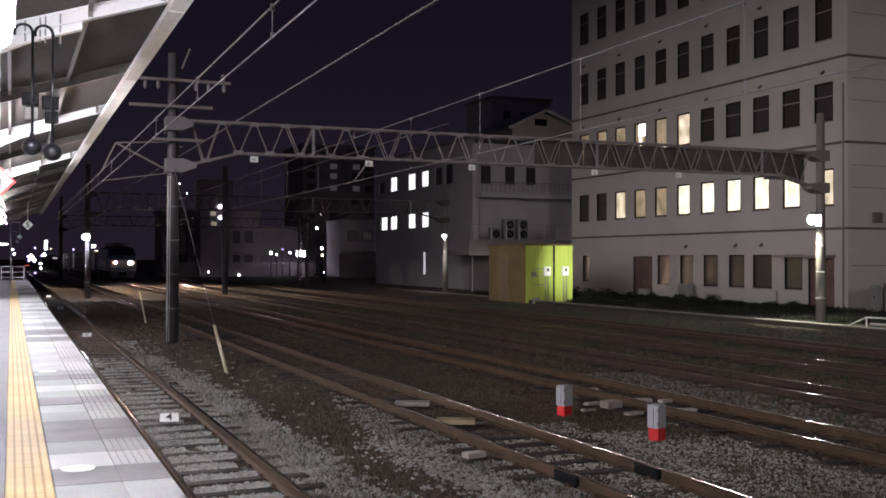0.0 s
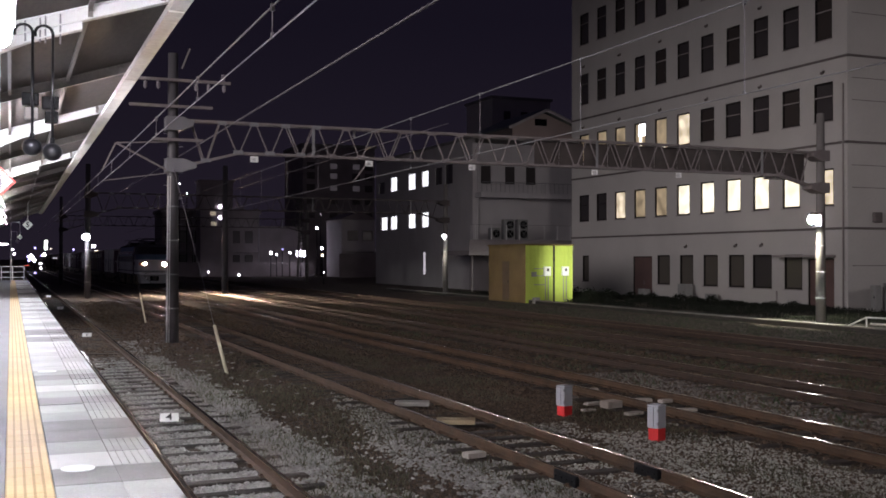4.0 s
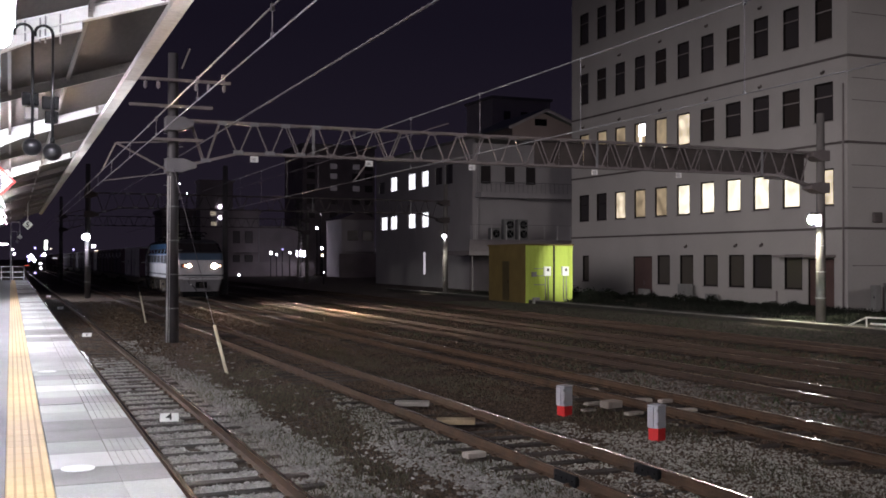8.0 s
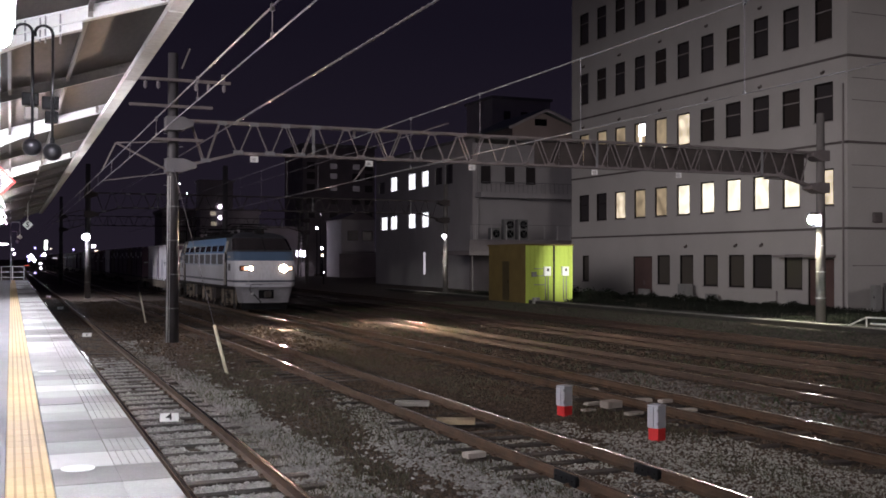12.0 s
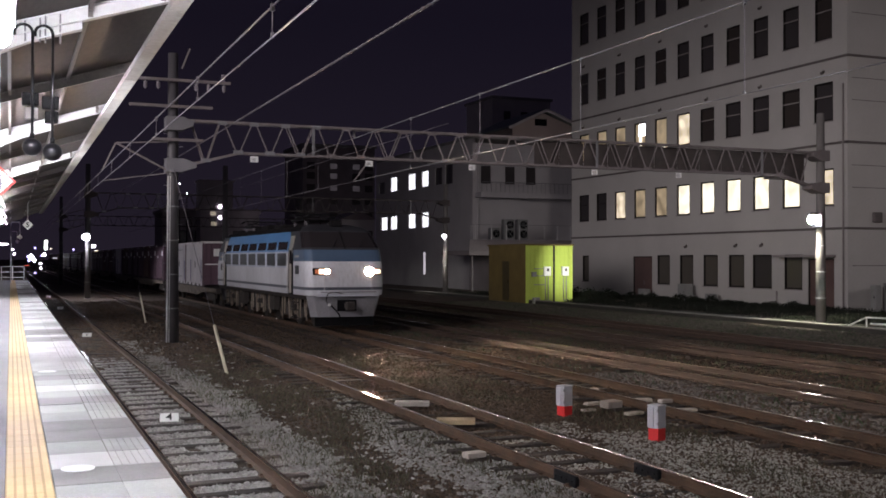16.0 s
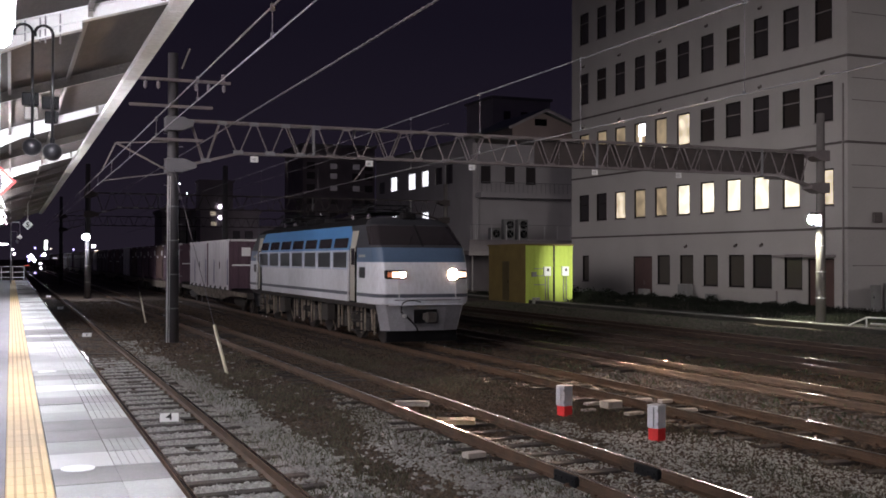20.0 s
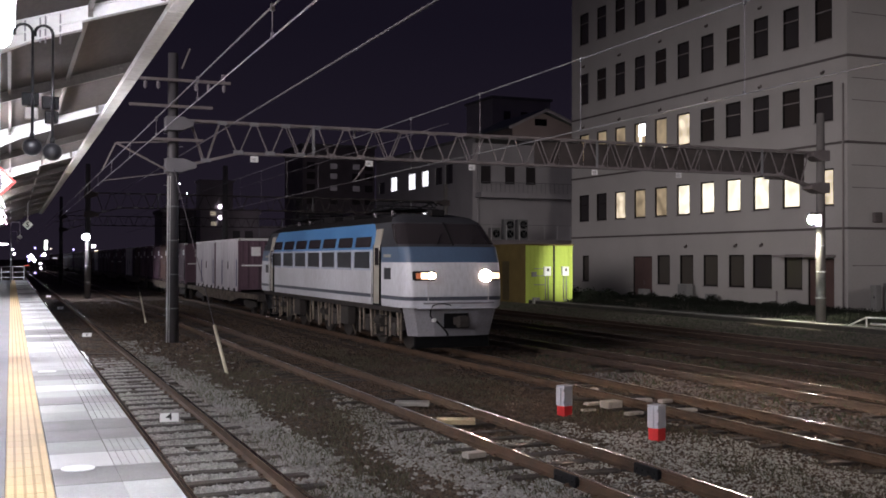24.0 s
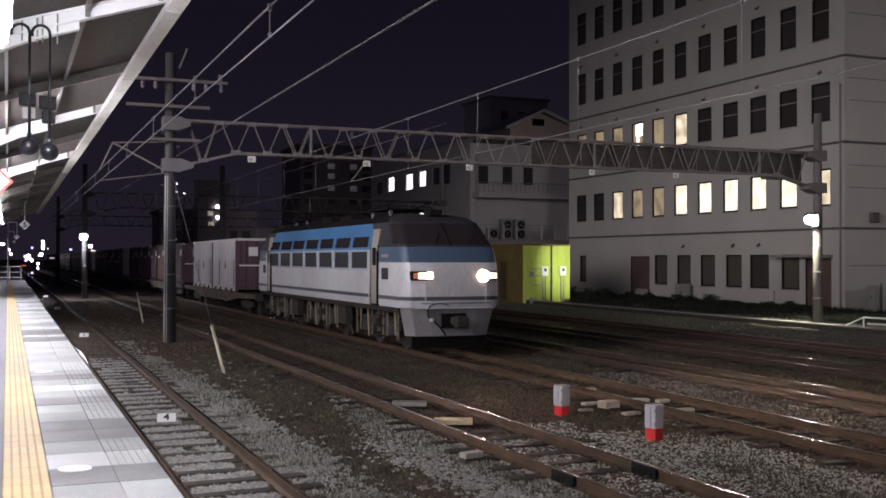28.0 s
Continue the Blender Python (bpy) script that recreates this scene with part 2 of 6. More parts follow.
def ground_height(x, y):
    h = 0.03 * noise.noise((x * 0.5, y * 0.5, 0)) + 0.02 * noise.noise((x * 2.1, y * 2.1, 3))
    if 1.0 < x < 3.5:         # the platform track's bed is swept level with its sleepers
        h = 0.4 * h - 0.006
    return GROUND + h


def make_ground():
    bm = B()
    xs = [-700, -200, -60, -20, -8] + [-4 + 0.5 * k for k in range(80)] + [37, 40, 46, 60, 100, 220, 700]
    ys = [-300, -80, -20] + [0.5 * k for k in range(0, 90)] + [46 + 2 * k for k in range(30)] + [110, 130, 160, 220, 320, 500, 900, 2500]
    grid = [[bm.verts.new((x, y, ground_height(x, y) if -5 < x < 37 and -1 < y < 110 else GROUND)) for x in xs] for y in ys]
    for j in range(len(ys) - 1):
        for i in range(len(xs) - 1):
            bm.faces.new((grid[j][i], grid[j][i + 1], grid[j + 1][i + 1], grid[j + 1][i])).smooth = True
    thing("ground", "dark rusty earth and worn ballast of a railway yard", "ground", kind="structure", bm=bm, material=earth)


make_ground()

TRACKS = [2.38, 6.75, 11.05, 14.55, 18.35, 22.3]
GAUGE = 1.067


def rail_profile(bm, x, y0, y1):
    """Foot, web and the sides of the head; the running surface is a part of its own."""
    pts = [(-0.062, -0.15), (0.062, -0.15), (0.062, -0.138), (0.012, -0.115), (0.010, -0.045), (0.032, -0.034), (0.034, -0.004), (-0.034, -0.004), (-0.032, -0.034), (-0.010, -0.045), (-0.012, -0.115), (-0.062, -0.138)]
    prism(bm, [(x + a, b) for a, b in pts], "y", y0, y1)


sleeper_mesh = mesh_of("sleeper", box(B(), -1.05, 1.05, -0.1, 0.1, -0.3, -0.152, 0.012), sleeper_wood)
plate_bm = B()
for s in (-1, 1):
    box(plate_bm, s * (GAUGE / 2 + 0.034) - 0.11, s * (GAUGE / 2 + 0.034) + 0.11, -0.07, 0.07, -0.152, -0.138)
    for dx in (-0.085, 0.085):
        box(plate_bm, s * (GAUGE / 2 + 0.034) + dx - 0.02, s * (GAUGE / 2 + 0.034) + dx + 0.02, -0.02, 0.02, -0.14, -0.115)
plate_mesh = mesh_of("tie_plate", plate_bm, rust)


def make_track(x, number, head, near, far):
    tr = thing("railway_track", "rusty rails on dark timber sleepers in ballast", "railway track", "yard tracks", "structure", (x, 0, 0))
    for s in (-1, 1):
        c = s * (GAUGE / 2 + 0.034)
        bm = B()
        rail_profile(bm, c, -20, 420)
        r = part("rail", bm, rust if number < 4 else rust_dark, tr)
        bm = B()
        prism(bm, [(c - 0.025, -0.004), (c + 0.025, -0.004), (c + 0.022, 0.003), (c - 0.022, 0.003)], "y", -20, 420)
        part("running_surface", bm, head, r, "smooth worn top of the rail")
    rnd = random.Random(number)
    y = near
    rows = []
    while y < far:
        rows.append(y)
        ob = part("sleeper", sleeper_mesh, None, tr)
        ob.matrix_basis = pose(rnd.uniform(-0.06, 0.06), y, rnd.uniform(-0.03, -0.01) if number == 1 else rnd.uniform(-0.04, 0.008), 0, rnd.uniform(-1.2, 1.2), rnd.uniform(-2.5, 2.5))
        pl = part("tie_plate", plate_mesh, None, tr)
        pl.matrix_basis = pose(0, y, 0)
        y += 0.66 + rnd.uniform(-0.03, 0.03)
    return rows


SLEEPERS = make_track(TRACKS[0], 1, railhead_worn, 7.0, 75.0)
make_track(TRACKS[1], 2, railhead, 7.0, 60.0)
make_track(TRACKS[2], 3, railhead, 9.0, 60.0)
make_track(TRACKS[3], 4, railhead_old, 12.0, 45.0)
make_track(TRACKS[4], 5, railhead_old, 15.0, 45.0)
make_track(TRACKS[5], 6, railhead_rusty, 20.0, 40.0)

# a bolted joint on the second track
joint = thing("rail_joint", "dark steel fishplate bolted across a rail joint", "rail joint")
for s in (-1, 1):
    c = TRACKS[1] + s * (GAUGE / 2 + 0.034)
    bm = B()
    for q in (-1, 1):
        box(bm, c + q * 0.045 - 0.03, c + q * 0.045 + 0.03, 11.05 - 0.27, 11.05 + 0.27, -0.15, -0.012, 0.012)
        for k in range(4):
            rod(bm, (c + q * 0.03, 10.86 + 0.13 * k, -0.08), (c + q * 0.09, 10.86 + 0.13 * k, -0.08), 0.016, 6)
    part("fishplate", bm, black_iron, joint)


def scatter(name, label, material, seed, count, place, smin, smax):
    """Loose stones, joined: jittered octahedra half sunk into the ground."""
    rng = np.random.default_rng(seed)
    x, y = place(rng, count)
    z = np.array([ground_height(a, b) for a, b in zip(x, y)])
    base = np.array([(1, 0, 0), (-1, 0, 0), (0, 1, 0), (0, -1, 0), (0, 0, 1), (0, 0, -1)], float)
    tri = np.array([(0, 2, 4), (2, 1, 4), (1, 3, 4), (3, 0, 4), (2, 0, 5), (1, 2, 5), (3, 1, 5), (0, 3, 5)])
    k = len(x)
    s = rng.uniform(smin, smax, (k, 1, 1)) * rng.uniform(0.6, 1.25, (k, 6, 1))
    v = base[None] * s
    v += rng.normal(0, 0.22, v.shape) * s
    a = rng.uniform(0, 6.28, k)
    t = rng.uniform(-0.9, 0.9, k)
    ca, sa, ct, st = np.cos(a), np.sin(a), np.cos(t), np.sin(t)
    vx, vy, vz = v[..., 0], v[..., 1], v[..., 2]
    vy, vz = vy * ct[:, None] - vz * st[:, None], vy * st[:, None] + vz * ct[:, None]
    vx, vy = vx * ca[:, None] - vy * sa[:, None], vx * sa[:, None] + vy * ca[:, None]
    v = np.stack([vx + x[:, None], vy + y[:, None], vz * 0.8 + z[:, None] + 0.2 * smax], -1).reshape(-1, 3)
    f = (tri[None] + 6 * np.arange(k)[:, None, None]).reshape(-1, 3)
    me = bpy.data.meshes.new(name)
    me.from_pydata(v.tolist(), [], f.tolist())
    me.materials.append(material)
    return tagged(new(name, me), label, "gravel", kind="stuff")


def strip(x0, x1, y0, y1, power=1.8, gap=None):
    """Places between x0 and x1, denser near the camera's end."""
    def place(rng, count):
        y = y0 + (y1 - y0) * rng.uniform(0, 1, count) ** power
        x = rng.uniform(x0, x1, count)
        if gap:
            keep = np.array([gap(a, b) for a, b in zip(x, y)])
            x, y = x[keep], y[keep]
        return x, y
    return place


def off_path(x, y):
    """Bare earth where a footpath is trodden along the yard."""
    half = 0.42 + max(0.0, (y - 14.5) * 0.11)
    c = 4.55 + 0.1 * math.sin(y * 0.35) + max(0.0, (y - 14.5) * 0.08)
    near = abs(x - c) - half + 0.5 * noise.noise((x * 9, y * 9, 2))
    return near > 0.25 * noise.noise((x * 1.5, y * 0.8, 5)) or noise.noise((x * 4, y * 4, 9)) > 0.5


def off_sleepers(x, y):
    """Stones lie in the cribs between the sleepers, and few close to the platform's rail."""
    if x < 2.02 and noise.noise((x * 6, y * 6, 1)) < 0.25:
        return False
    gap = min(abs(y - a) for a in SLEEPERS)
    return gap > 0.075 + 0.1 * noise.noise((x * 3, y * 3, 6)) and noise.noise((x * 2.3, y * 1.1, 8)) > -0.45


def beside_track(x, y):
    return off_path(x, y) and (x > 3.4 or off_sleepers(x, y))


def thinning(x, y):
    """Pale ballast that thins out into brown earth away from the platform's end of the yard."""
    return y + 2.4 * noise.noise((x * 0.9, y * 0.7, 4)) + 1.6 * noise.noise((x * 7, y * 7, 3)) < 13.7 + 0.35 * (9.0 - x)


stones_grey = stone_mat("stones_grey", (0.17, 0.162, 0.146), (0.325, 0.31, 0.285))
stones_crib = stone_mat("stones_crib", (0.2, 0.192, 0.178), (0.4, 0.385, 0.36))
leaf_green = stone_mat("dark_grass", (0.018, 0.034, 0.014), (0.055, 0.09, 0.035), 0.8)
stones_pale = stone_mat("stones_pale", (0.29, 0.275, 0.24), (0.43, 0.41, 0.36))
stones_mid = stone_mat("stones_mid", (0.07, 0.06, 0.052), (0.24, 0.215, 0.195))
stones_dull = stone_mat("stones_dull", (0.03, 0.026, 0.019), (0.1, 0.09, 0.068))
stones_brown = stone_mat("stones_brown", (0.042, 0.027, 0.017), (0.105, 0.072, 0.047))
scatter("ballast_stones", "pale grey loose ballast stones beside the track", stones_grey, 1, 42000, strip(2.95, 6.1, 8, 36, 1.7, beside_track), 0.016, 0.038)
scatter("ballast_stones", "grey loose ballast stones between the rails", stones_crib, 2, 30000, strip(1.75, 2.9, 8, 30, 1.5, off_sleepers), 0.018, 0.042)
scatter("ballast_stones", "brown ballast stones that bury the far sleepers", stones_brown, 14, 10000, strip(1.35, 3.4, 22, 56, 1.2, lambda x, y: y > 27.5 + 7 * noise.noise((x * 1.2, y * 0.8, 2))), 0.026, 0.055)
scatter("ballast_stones", "grey ballast stones on the shoulder of the track", stones_grey, 15, 22000, strip(2.95, 4.35, 13, 36, 1.2, beside_track), 0.02, 0.044)
scatter("ballast_stones", "rust-stained ballast stones between two tracks", stones_brown, 3, 20000, strip(7.45, 10.1, 7, 21, 1.4), 0.018, 0.04)
scatter("ballast_stones", "grey ballast stones beside the loose blocks", stones_pale, 8, 40000, strip(7.4, 10.2, 6.5, 15.5, 1.15, thinning), 0.014, 0.034)
scatter("ballast_stones", "grey ballast stones between the rails and sleepers", stones_pale, 9, 12000, strip(6.1, 7.4, 7, 14.5, 1.2), 0.016, 0.036)
scatter("ballast_stones", "grey ballast stones past the freight track", stones_mid, 10, 12000, strip(12.2, 14.0, 8, 22, 1.3), 0.018, 0.04)
scatter("ballast_stones", "rust-stained ballast stones between the rails", stones_brown, 4, 12000, strip(6.2, 7.4, 8, 34, 1.6), 0.022, 0.044)
scatter("ballast_stones", "rust-stained ballast stones in the yard", stones_brown, 5, 34000, strip(9.9, 21.5, 9, 60, 1.6), 0.025, 0.055)
scatter("ballast_stones", "fine brown gravel trodden into the yard's earth", stones_brown, 7, 40000, strip(2.95, 9.9, 8, 30, 1.7), 0.012, 0.032)
scatter("ballast_stones", "rust-stained ballast stones near the yard's post", stones_brown, 6, 9000, strip(2.95, 9.5, 30, 70, 1.2), 0.03, 0.06)



def weeds(name, label, seed, count, place, h0, h1, material):
    """Thin bent blades, joined."""
    rng = np.random.default_rng(seed)
    x, y = place(rng, count)
    keep = np.array([noise.noise((a * 0.9, b * 0.5, 7)) > -0.05 for a, b in zip(x, y)])
    x, y = x[keep], y[keep]
    z = np.array([ground_height(a, b) for a, b in zip(x, y)])
    k = len(x)
    h, w = rng.uniform(h0, h1, k), rng.uniform(0.004, 0.009, k)
    a, lean = rng.uniform(0, 6.28, k), rng.uniform(0.0, 0.6, k) * h
    dx, dy = np.cos(a), np.sin(a)
    v = np.stack([np.stack([x - w * dy, y + w * dx, z], -1), np.stack([x + w * dy, y - w * dx, z], -1),
                  np.stack([x + 0.4 * lean * dx, y + 0.4 * lean * dy, z + 0.7 * h], -1), np.stack([x + lean * dx, y + lean * dy, z + h], -1)], 1).reshape(-1, 3)
    f = (np.array([(0, 1, 2), (1, 3, 2)])[None] + 4 * np.arange(k)[:, None, None]).reshape(-1, 3)
    me = bpy.data.meshes.new(name)
    me.from_pydata(v.tolist(), [], f.tolist())
    me.materials.append(material)
    tagged(new(name, me), label, "weeds", kind="stuff")


weed_mat = stone_mat("dry_weeds", (0.035, 0.034, 0.018), (0.11, 0.10, 0.06), 0.8)
weeds("dry_weeds", "sparse dry weeds growing through the ballast", 11, 16000, strip(3.1, 6.0, 8, 30, 1.5), 0.04, 0.12, weed_mat)
weeds("dry_weeds", "sparse dry weeds between two tracks", 12, 12000, strip(7.5, 10.0, 8, 30, 1.4), 0.04, 0.12, weed_mat)
weeds("dry_weeds", "low dark grass beyond the far tracks", 13, 30000, strip(12.5, 29.0, 11, 60, 1.3), 0.05, 0.16, leaf_green)

# flat track signs that lie between the rails
sign_white = mat("sign_white", (0.86, 0.86, 0.85), (0.78, 0.78, 0.77), 0.5, fine=30, coarse=4)
ink = mat("sign_ink", (0.02, 0.02, 0.022), (0.03, 0.03, 0.03), 0.5)
for y, text, w in ((17.7, "4", 0.30), (37.86, "", 0.30), (58.88, "", 0.3), (77.5, "", 0.3)):
    sg = thing("track_sign", "small white number plate standing between the rails", "sign", "track signs", at=pose(2.42, y, -0.08, 38, 0, -8))
    part("plate", box(B(), -w / 2, w / 2, -0.095, 0.095, -0.006, 0.006, 0.003), sign_white, sg)
    for s in (-0.1, 0.1):
        part("stake", rod(B(), (s, 0.05, -0.01), (s, -0.08, -0.16), 0.012, 6), steel_grey, sg)
    if text:
        words(text, 0.2, pose(0, 0, 0.009), ink, sg)
    else:
        bm = B()
        for k in range(3):
            box(bm, -0.03, 0.03, -0.05 + 0.036 * k, -0.03 + 0.036 * k, 0.0065, 0.009)
        part("marking", bm, ink, sg)

# loose boards lying on and between the rails
grey_board = mat("grey_board", (0.34, 0.32, 0.29), (0.24, 0.22, 0.2), 0.9, fine=60, coarse=4, bump=0.004)
for x, y, l, w, a, lab in ((6.70, 17.75, 0.62, 0.2, 66, "weathered grey board lying between the rails"), (6.62, 15.55, 0.62, 0.24, 66, "pale timber board lying between the rails"),
                           ):
    thing("timber_board", lab, "board", "loose boards", at=pose(x, y, -0.07, 2, 0, a - 90), bm=box(B(), -l / 2, l / 2, -w / 2, w / 2, -0.04, 0.04, 0.01), material=plank if "pale" in lab else grey_board)
block_mat = mat("pale_block", (0.48, 0.43, 0.38), (0.34, 0.3, 0.26), 0.9, fine=40, coarse=5, bump=0.003)
for x, y, l, w, h in ((5.78, 12.95, 0.3, 0.16, 0.08), (10.94, 18.67, 0.3, 0.12, 0.05), (9.89, 16.82, 0.34, 0.14, 0.05), (10.01, 16.37, 0.34, 0.24, 0.13), (9.41, 16.15, 0.26, 0.12, 0.04), (9.93, 15.5, 0.36, 0.14, 0.05), (11.02, 16.87, 0.3, 0.16, 0.06), (11.31, 16.59, 0.28, 0.14, 0.06), (11.03, 15.51, 0.34, 0.14, 0.05)):
    thing("concrete_block", "pale concrete block lying beside the rail", "block", "loose blocks", at=pose(x, y, GROUND + 0.06 + h / 2, 0, 0, 12 * math.sin(9 * x)), bm=box(B(), -l / 2, l / 2, -w / 2, w / 2, -h / 2, h / 2, 0.012), material=block_mat)

# two signal boxes on the ballast, grey above and red below
box_grey = mat("marker_grey", (0.55, 0.56, 0.6), (0.46, 0.47, 0.5), 0.5, fine=30, coarse=4)
box_red = mat("marker_red", (0.75, 0.03, 0.03), (0.6, 0.02, 0.02), 0.5, fine=30, coarse=4)
for x, y, r in ((8.84, 15.98, 18), (8.96, 13.36, 22)):
    mk = thing("trackside_box", "small trackside box, grey above and red below, on the ballast", "trackside box", "trackside boxes", at=pose(x, y, GROUND + 0.02, 0, 0, r))
    part("base", box(B(), -0.1, 0.1, -0.09, 0.09, -0.05, 0.19, 0.008), box_red, mk, "red painted base")
    part("housing", box(B(), -0.104, 0.104, -0.094, 0.094, 0.19, 0.52, 0.01), box_grey, mk, "grey metal housing")
    part("lid", box(B(), -0.11, 0.11, -0.1, 0.1, 0.52, 0.54, 0.006), box_grey, mk)
    part("side_flange", box(B(), -0.126, -0.104, -0.02, 0.085, 0.21, 0.51, 0.004), box_grey, mk)
    for k in (0.24, 0.44):
        part("hinge", box(B(), -0.122, -0.1, -0.103, -0.08, k, k + 0.05, 0.003), steel_grey, mk)

# ================= platform =================
PZ, PE = 1.03, 1.03
groove_bed = mat("groove_bed", (0.2, 0.185, 0.16), (0.13, 0.12, 0.105), 0.9, fine=40, coarse=3)
tactile = mat("tactile_yellow", (0.62, 0.44, 0.2), (0.5, 0.35, 0.155), 0.6, fine=50, coarse=2, bump=0.001, vary=0.06)
platform_wall = mat("platform_wall", (0.12, 0.115, 0.11), (0.07, 0.066, 0.064), 0.95, fine=15, coarse=0.8, bump=0.01)
PEND = 78.0
bm = B()
prism(bm, [(-7.0, -0.3), (0.86, -0.3), (0.86, 0.78), (0.98, 0.8), (0.98, PZ - 0.06), (-7.0, PZ - 0.06)], "y", -30, PEND)
platform = thing("platform", "raised concrete station platform with pale paving", "platform", kind="structure", bm=bm, material=platform_wall)
bm = B()
box(bm, -7.0, -0.032, -30, PEND, PZ - 0.06, PZ - 0.001)
part("paving_field", bm, mat("paving_worn", (0.2, 0.197, 0.21), (0.14, 0.138, 0.148), 0.65, fine=50, coarse=1.2, bump=0.002), platform)


def tactile_mesh():
    bm = B()
    box(bm, -0.148, 0.148, -0.148, 0.148, -0.058, -0.003)
    for k in range(5):
        x = -0.118 + 0.059 * k
        box(bm, x - 0.021, x + 0.021, -0.1485, 0.1485, -0.004, 0.004)
    return grooved("tactile_block", bm, tactile, -0.0028, mat("tactile_groove", (0.42, 0.295, 0.135), (0.34, 0.235, 0.11), 0.8))


def grooved(name, bm, face, level, bed=None):
    """Raised bars take the face's material, the bed between them a darker one."""
    me = mesh_of(name, bm, face)
    me.materials.append(bed or groove_bed)
    for p in me.polygons:
        p.material_index = 1 if p.center.z < level else 0
    return me


tact = tactile_mesh()
# slabs in three tones; a row across the platform takes one of them
TONES = [((0.52, 0.53, 0.525), (0.4, 0.41, 0.405)), ((0.36, 0.37, 0.365), (0.25, 0.255, 0.25)), ((0.21, 0.21, 0.205), (0.13, 0.13, 0.127))]
row_meshes = []
for tone, (light, worn) in zip(("light", "mid", "dark"), TONES):
    paving = mat("platform_paving_" + tone, light, worn, 0.6, fine=60, coarse=1.6, bump=0.002, vary=0.16, rvar=0.15)
    slab = mesh_of("paving_slab", box(B(), -0.213, 0.213, -0.29, 0.29, -0.058, 0.0, 0.003), paving)
    cop_bm = B()
    box(cop_bm, -0.165, 0.165, -0.29, 0.29, -0.12, -0.004)
    for k in range(6):
        box(cop_bm, -0.161 + 0.0545 * k, -0.112 + 0.0545 * k, -0.289, 0.289, -0.004, 0.003)
    row_meshes.append((slab, grooved("coping_block", cop_bm, paving, -0.0035), mesh_of("coping_block_plain", box(B(), -0.165, 0.165, -0.29, 0.29, -0.12, 0.0, 0.003), paving)))
rnd = random.Random(11)
y = -2.85
k, tone = 0, 1
ROW_TONES = dict(enumerate((1, 2, 0, 1, 2, 2, 1, 1, 2, 1, 0, 1, 2, 1, 0, 0), 17))
while y < PEND - 0.3:
    if k in ROW_TONES:
        tone = ROW_TONES[k]
    elif k % 2 == 0 or rnd.random() < 0.25:
        tone = rnd.choice((0, 0, 1, 1, 2))
    slab, cope, plain = row_meshes[tone]
    ob = part("paving_slab", slab, None, platform)
    ob.matrix_basis = pose(0.488, y, PZ + rnd.uniform(-0.002, 0.002))
    ob = part("coping_block", plain if k in (21, 22, 27, 33, 40) or y < 7.9 else cope, None, platform)
    ob.matrix_basis = pose(0.868, y, PZ + rnd.uniform(-0.002, 0.002))
    y += 0.585
    k += 1
y = -2.85
while y < PEND - 0.2:
    ob = part("tactile_block", tact, None, platform)
    ob.matrix_basis = pose(0.122, y, PZ)
    y += 0.3
disc_white = mat("disc_white", (0.82, 0.83, 0.84), (0.74, 0.75, 0.76), 0.35, 0.0, fine=40, coarse=3)
for k in range(9):
    thing("platform_disc", "round white marker plate set on the paving", "marker plate", "platform discs", at=(0.45, 7.93 + 6.92 * k, PZ + 0.002), bm=rod(B(), (0, 0, -0.005), (0, 0, 0.006), 0.115, 24), material=disc_white)
# lamp post on the open end of the platform
pl = thing("platform_lamp", "tube light on a slim post at the open platform end", "platform lamp", at=(-0.9, 66.0, PZ))
part("post", rod(B(), (0, 0, 0), (0, 0, 2.45), 0.04, 10), steel_grey, pl)
part("arm", rod(B(), (0, 0, 2.42), (0.75, 0, 2.42), 0.025, 8), steel_grey, pl)
part("housing", box(B(), 0.0, 0.75, -0.08, 0.08, 2.34, 2.4, 0.01), steel_white, pl)
part("tube", rod(B(), (0.03, 0, 2.31), (0.72, 0, 2.31), 0.03, 10), tube_glow, pl, "glowing white tube")
# guard rail at the platform's end
fence = thing("platform_end_railing", "pale steel railing across the platform end", "railing", at=(0, PEND - 0.2, PZ))
for k in range(8):
    part("post", rod(B(), (-4.2 + 0.72 * k, 0, 0), (-4.2 + 0.72 * k, 0, 0.95), 0.025), steel_white, fence)
for z in (0.2, 0.56, 0.94):
    part("rail", rod(B(), (-4.2, 0, z), (0.85, 0, z), 0.022), steel_white, fence)

# ================= canopy =================
SLOPE = 0.32
RIB_STEP = 3.25


def roof_z(x):
    return 4.47 + SLOPE * (x - 1.15)


def sheet(bm, x0, x1, y0, y1, dz, t):
    prism(bm, [(x0, roof_z(x0) + dz), (x1, roof_z(x1) + dz), (x1, roof_z(x1) + dz + t), (x0, roof_z(x0) + dz + t)], "y", y0, y1)


roof_brown = mat("roof_soffit", (0.1, 0.08, 0.07), (0.062, 0.049, 0.043), 0.7, 0.1, fine=25, coarse=0.9, bump=0.002, stretch=(1, 0.25, 1))
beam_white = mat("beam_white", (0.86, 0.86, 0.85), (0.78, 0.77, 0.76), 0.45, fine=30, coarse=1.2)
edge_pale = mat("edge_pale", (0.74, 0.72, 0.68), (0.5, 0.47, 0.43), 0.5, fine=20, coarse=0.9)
# darker copy of the canopy steel, with the far end's dimness painted in
beam_shaded = mat("beam_shaded", (0.13, 0.11, 0.098), (0.09, 0.076, 0.068), 0.6, fine=30, coarse=1.2)
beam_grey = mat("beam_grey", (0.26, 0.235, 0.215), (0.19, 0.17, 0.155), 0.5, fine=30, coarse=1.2)
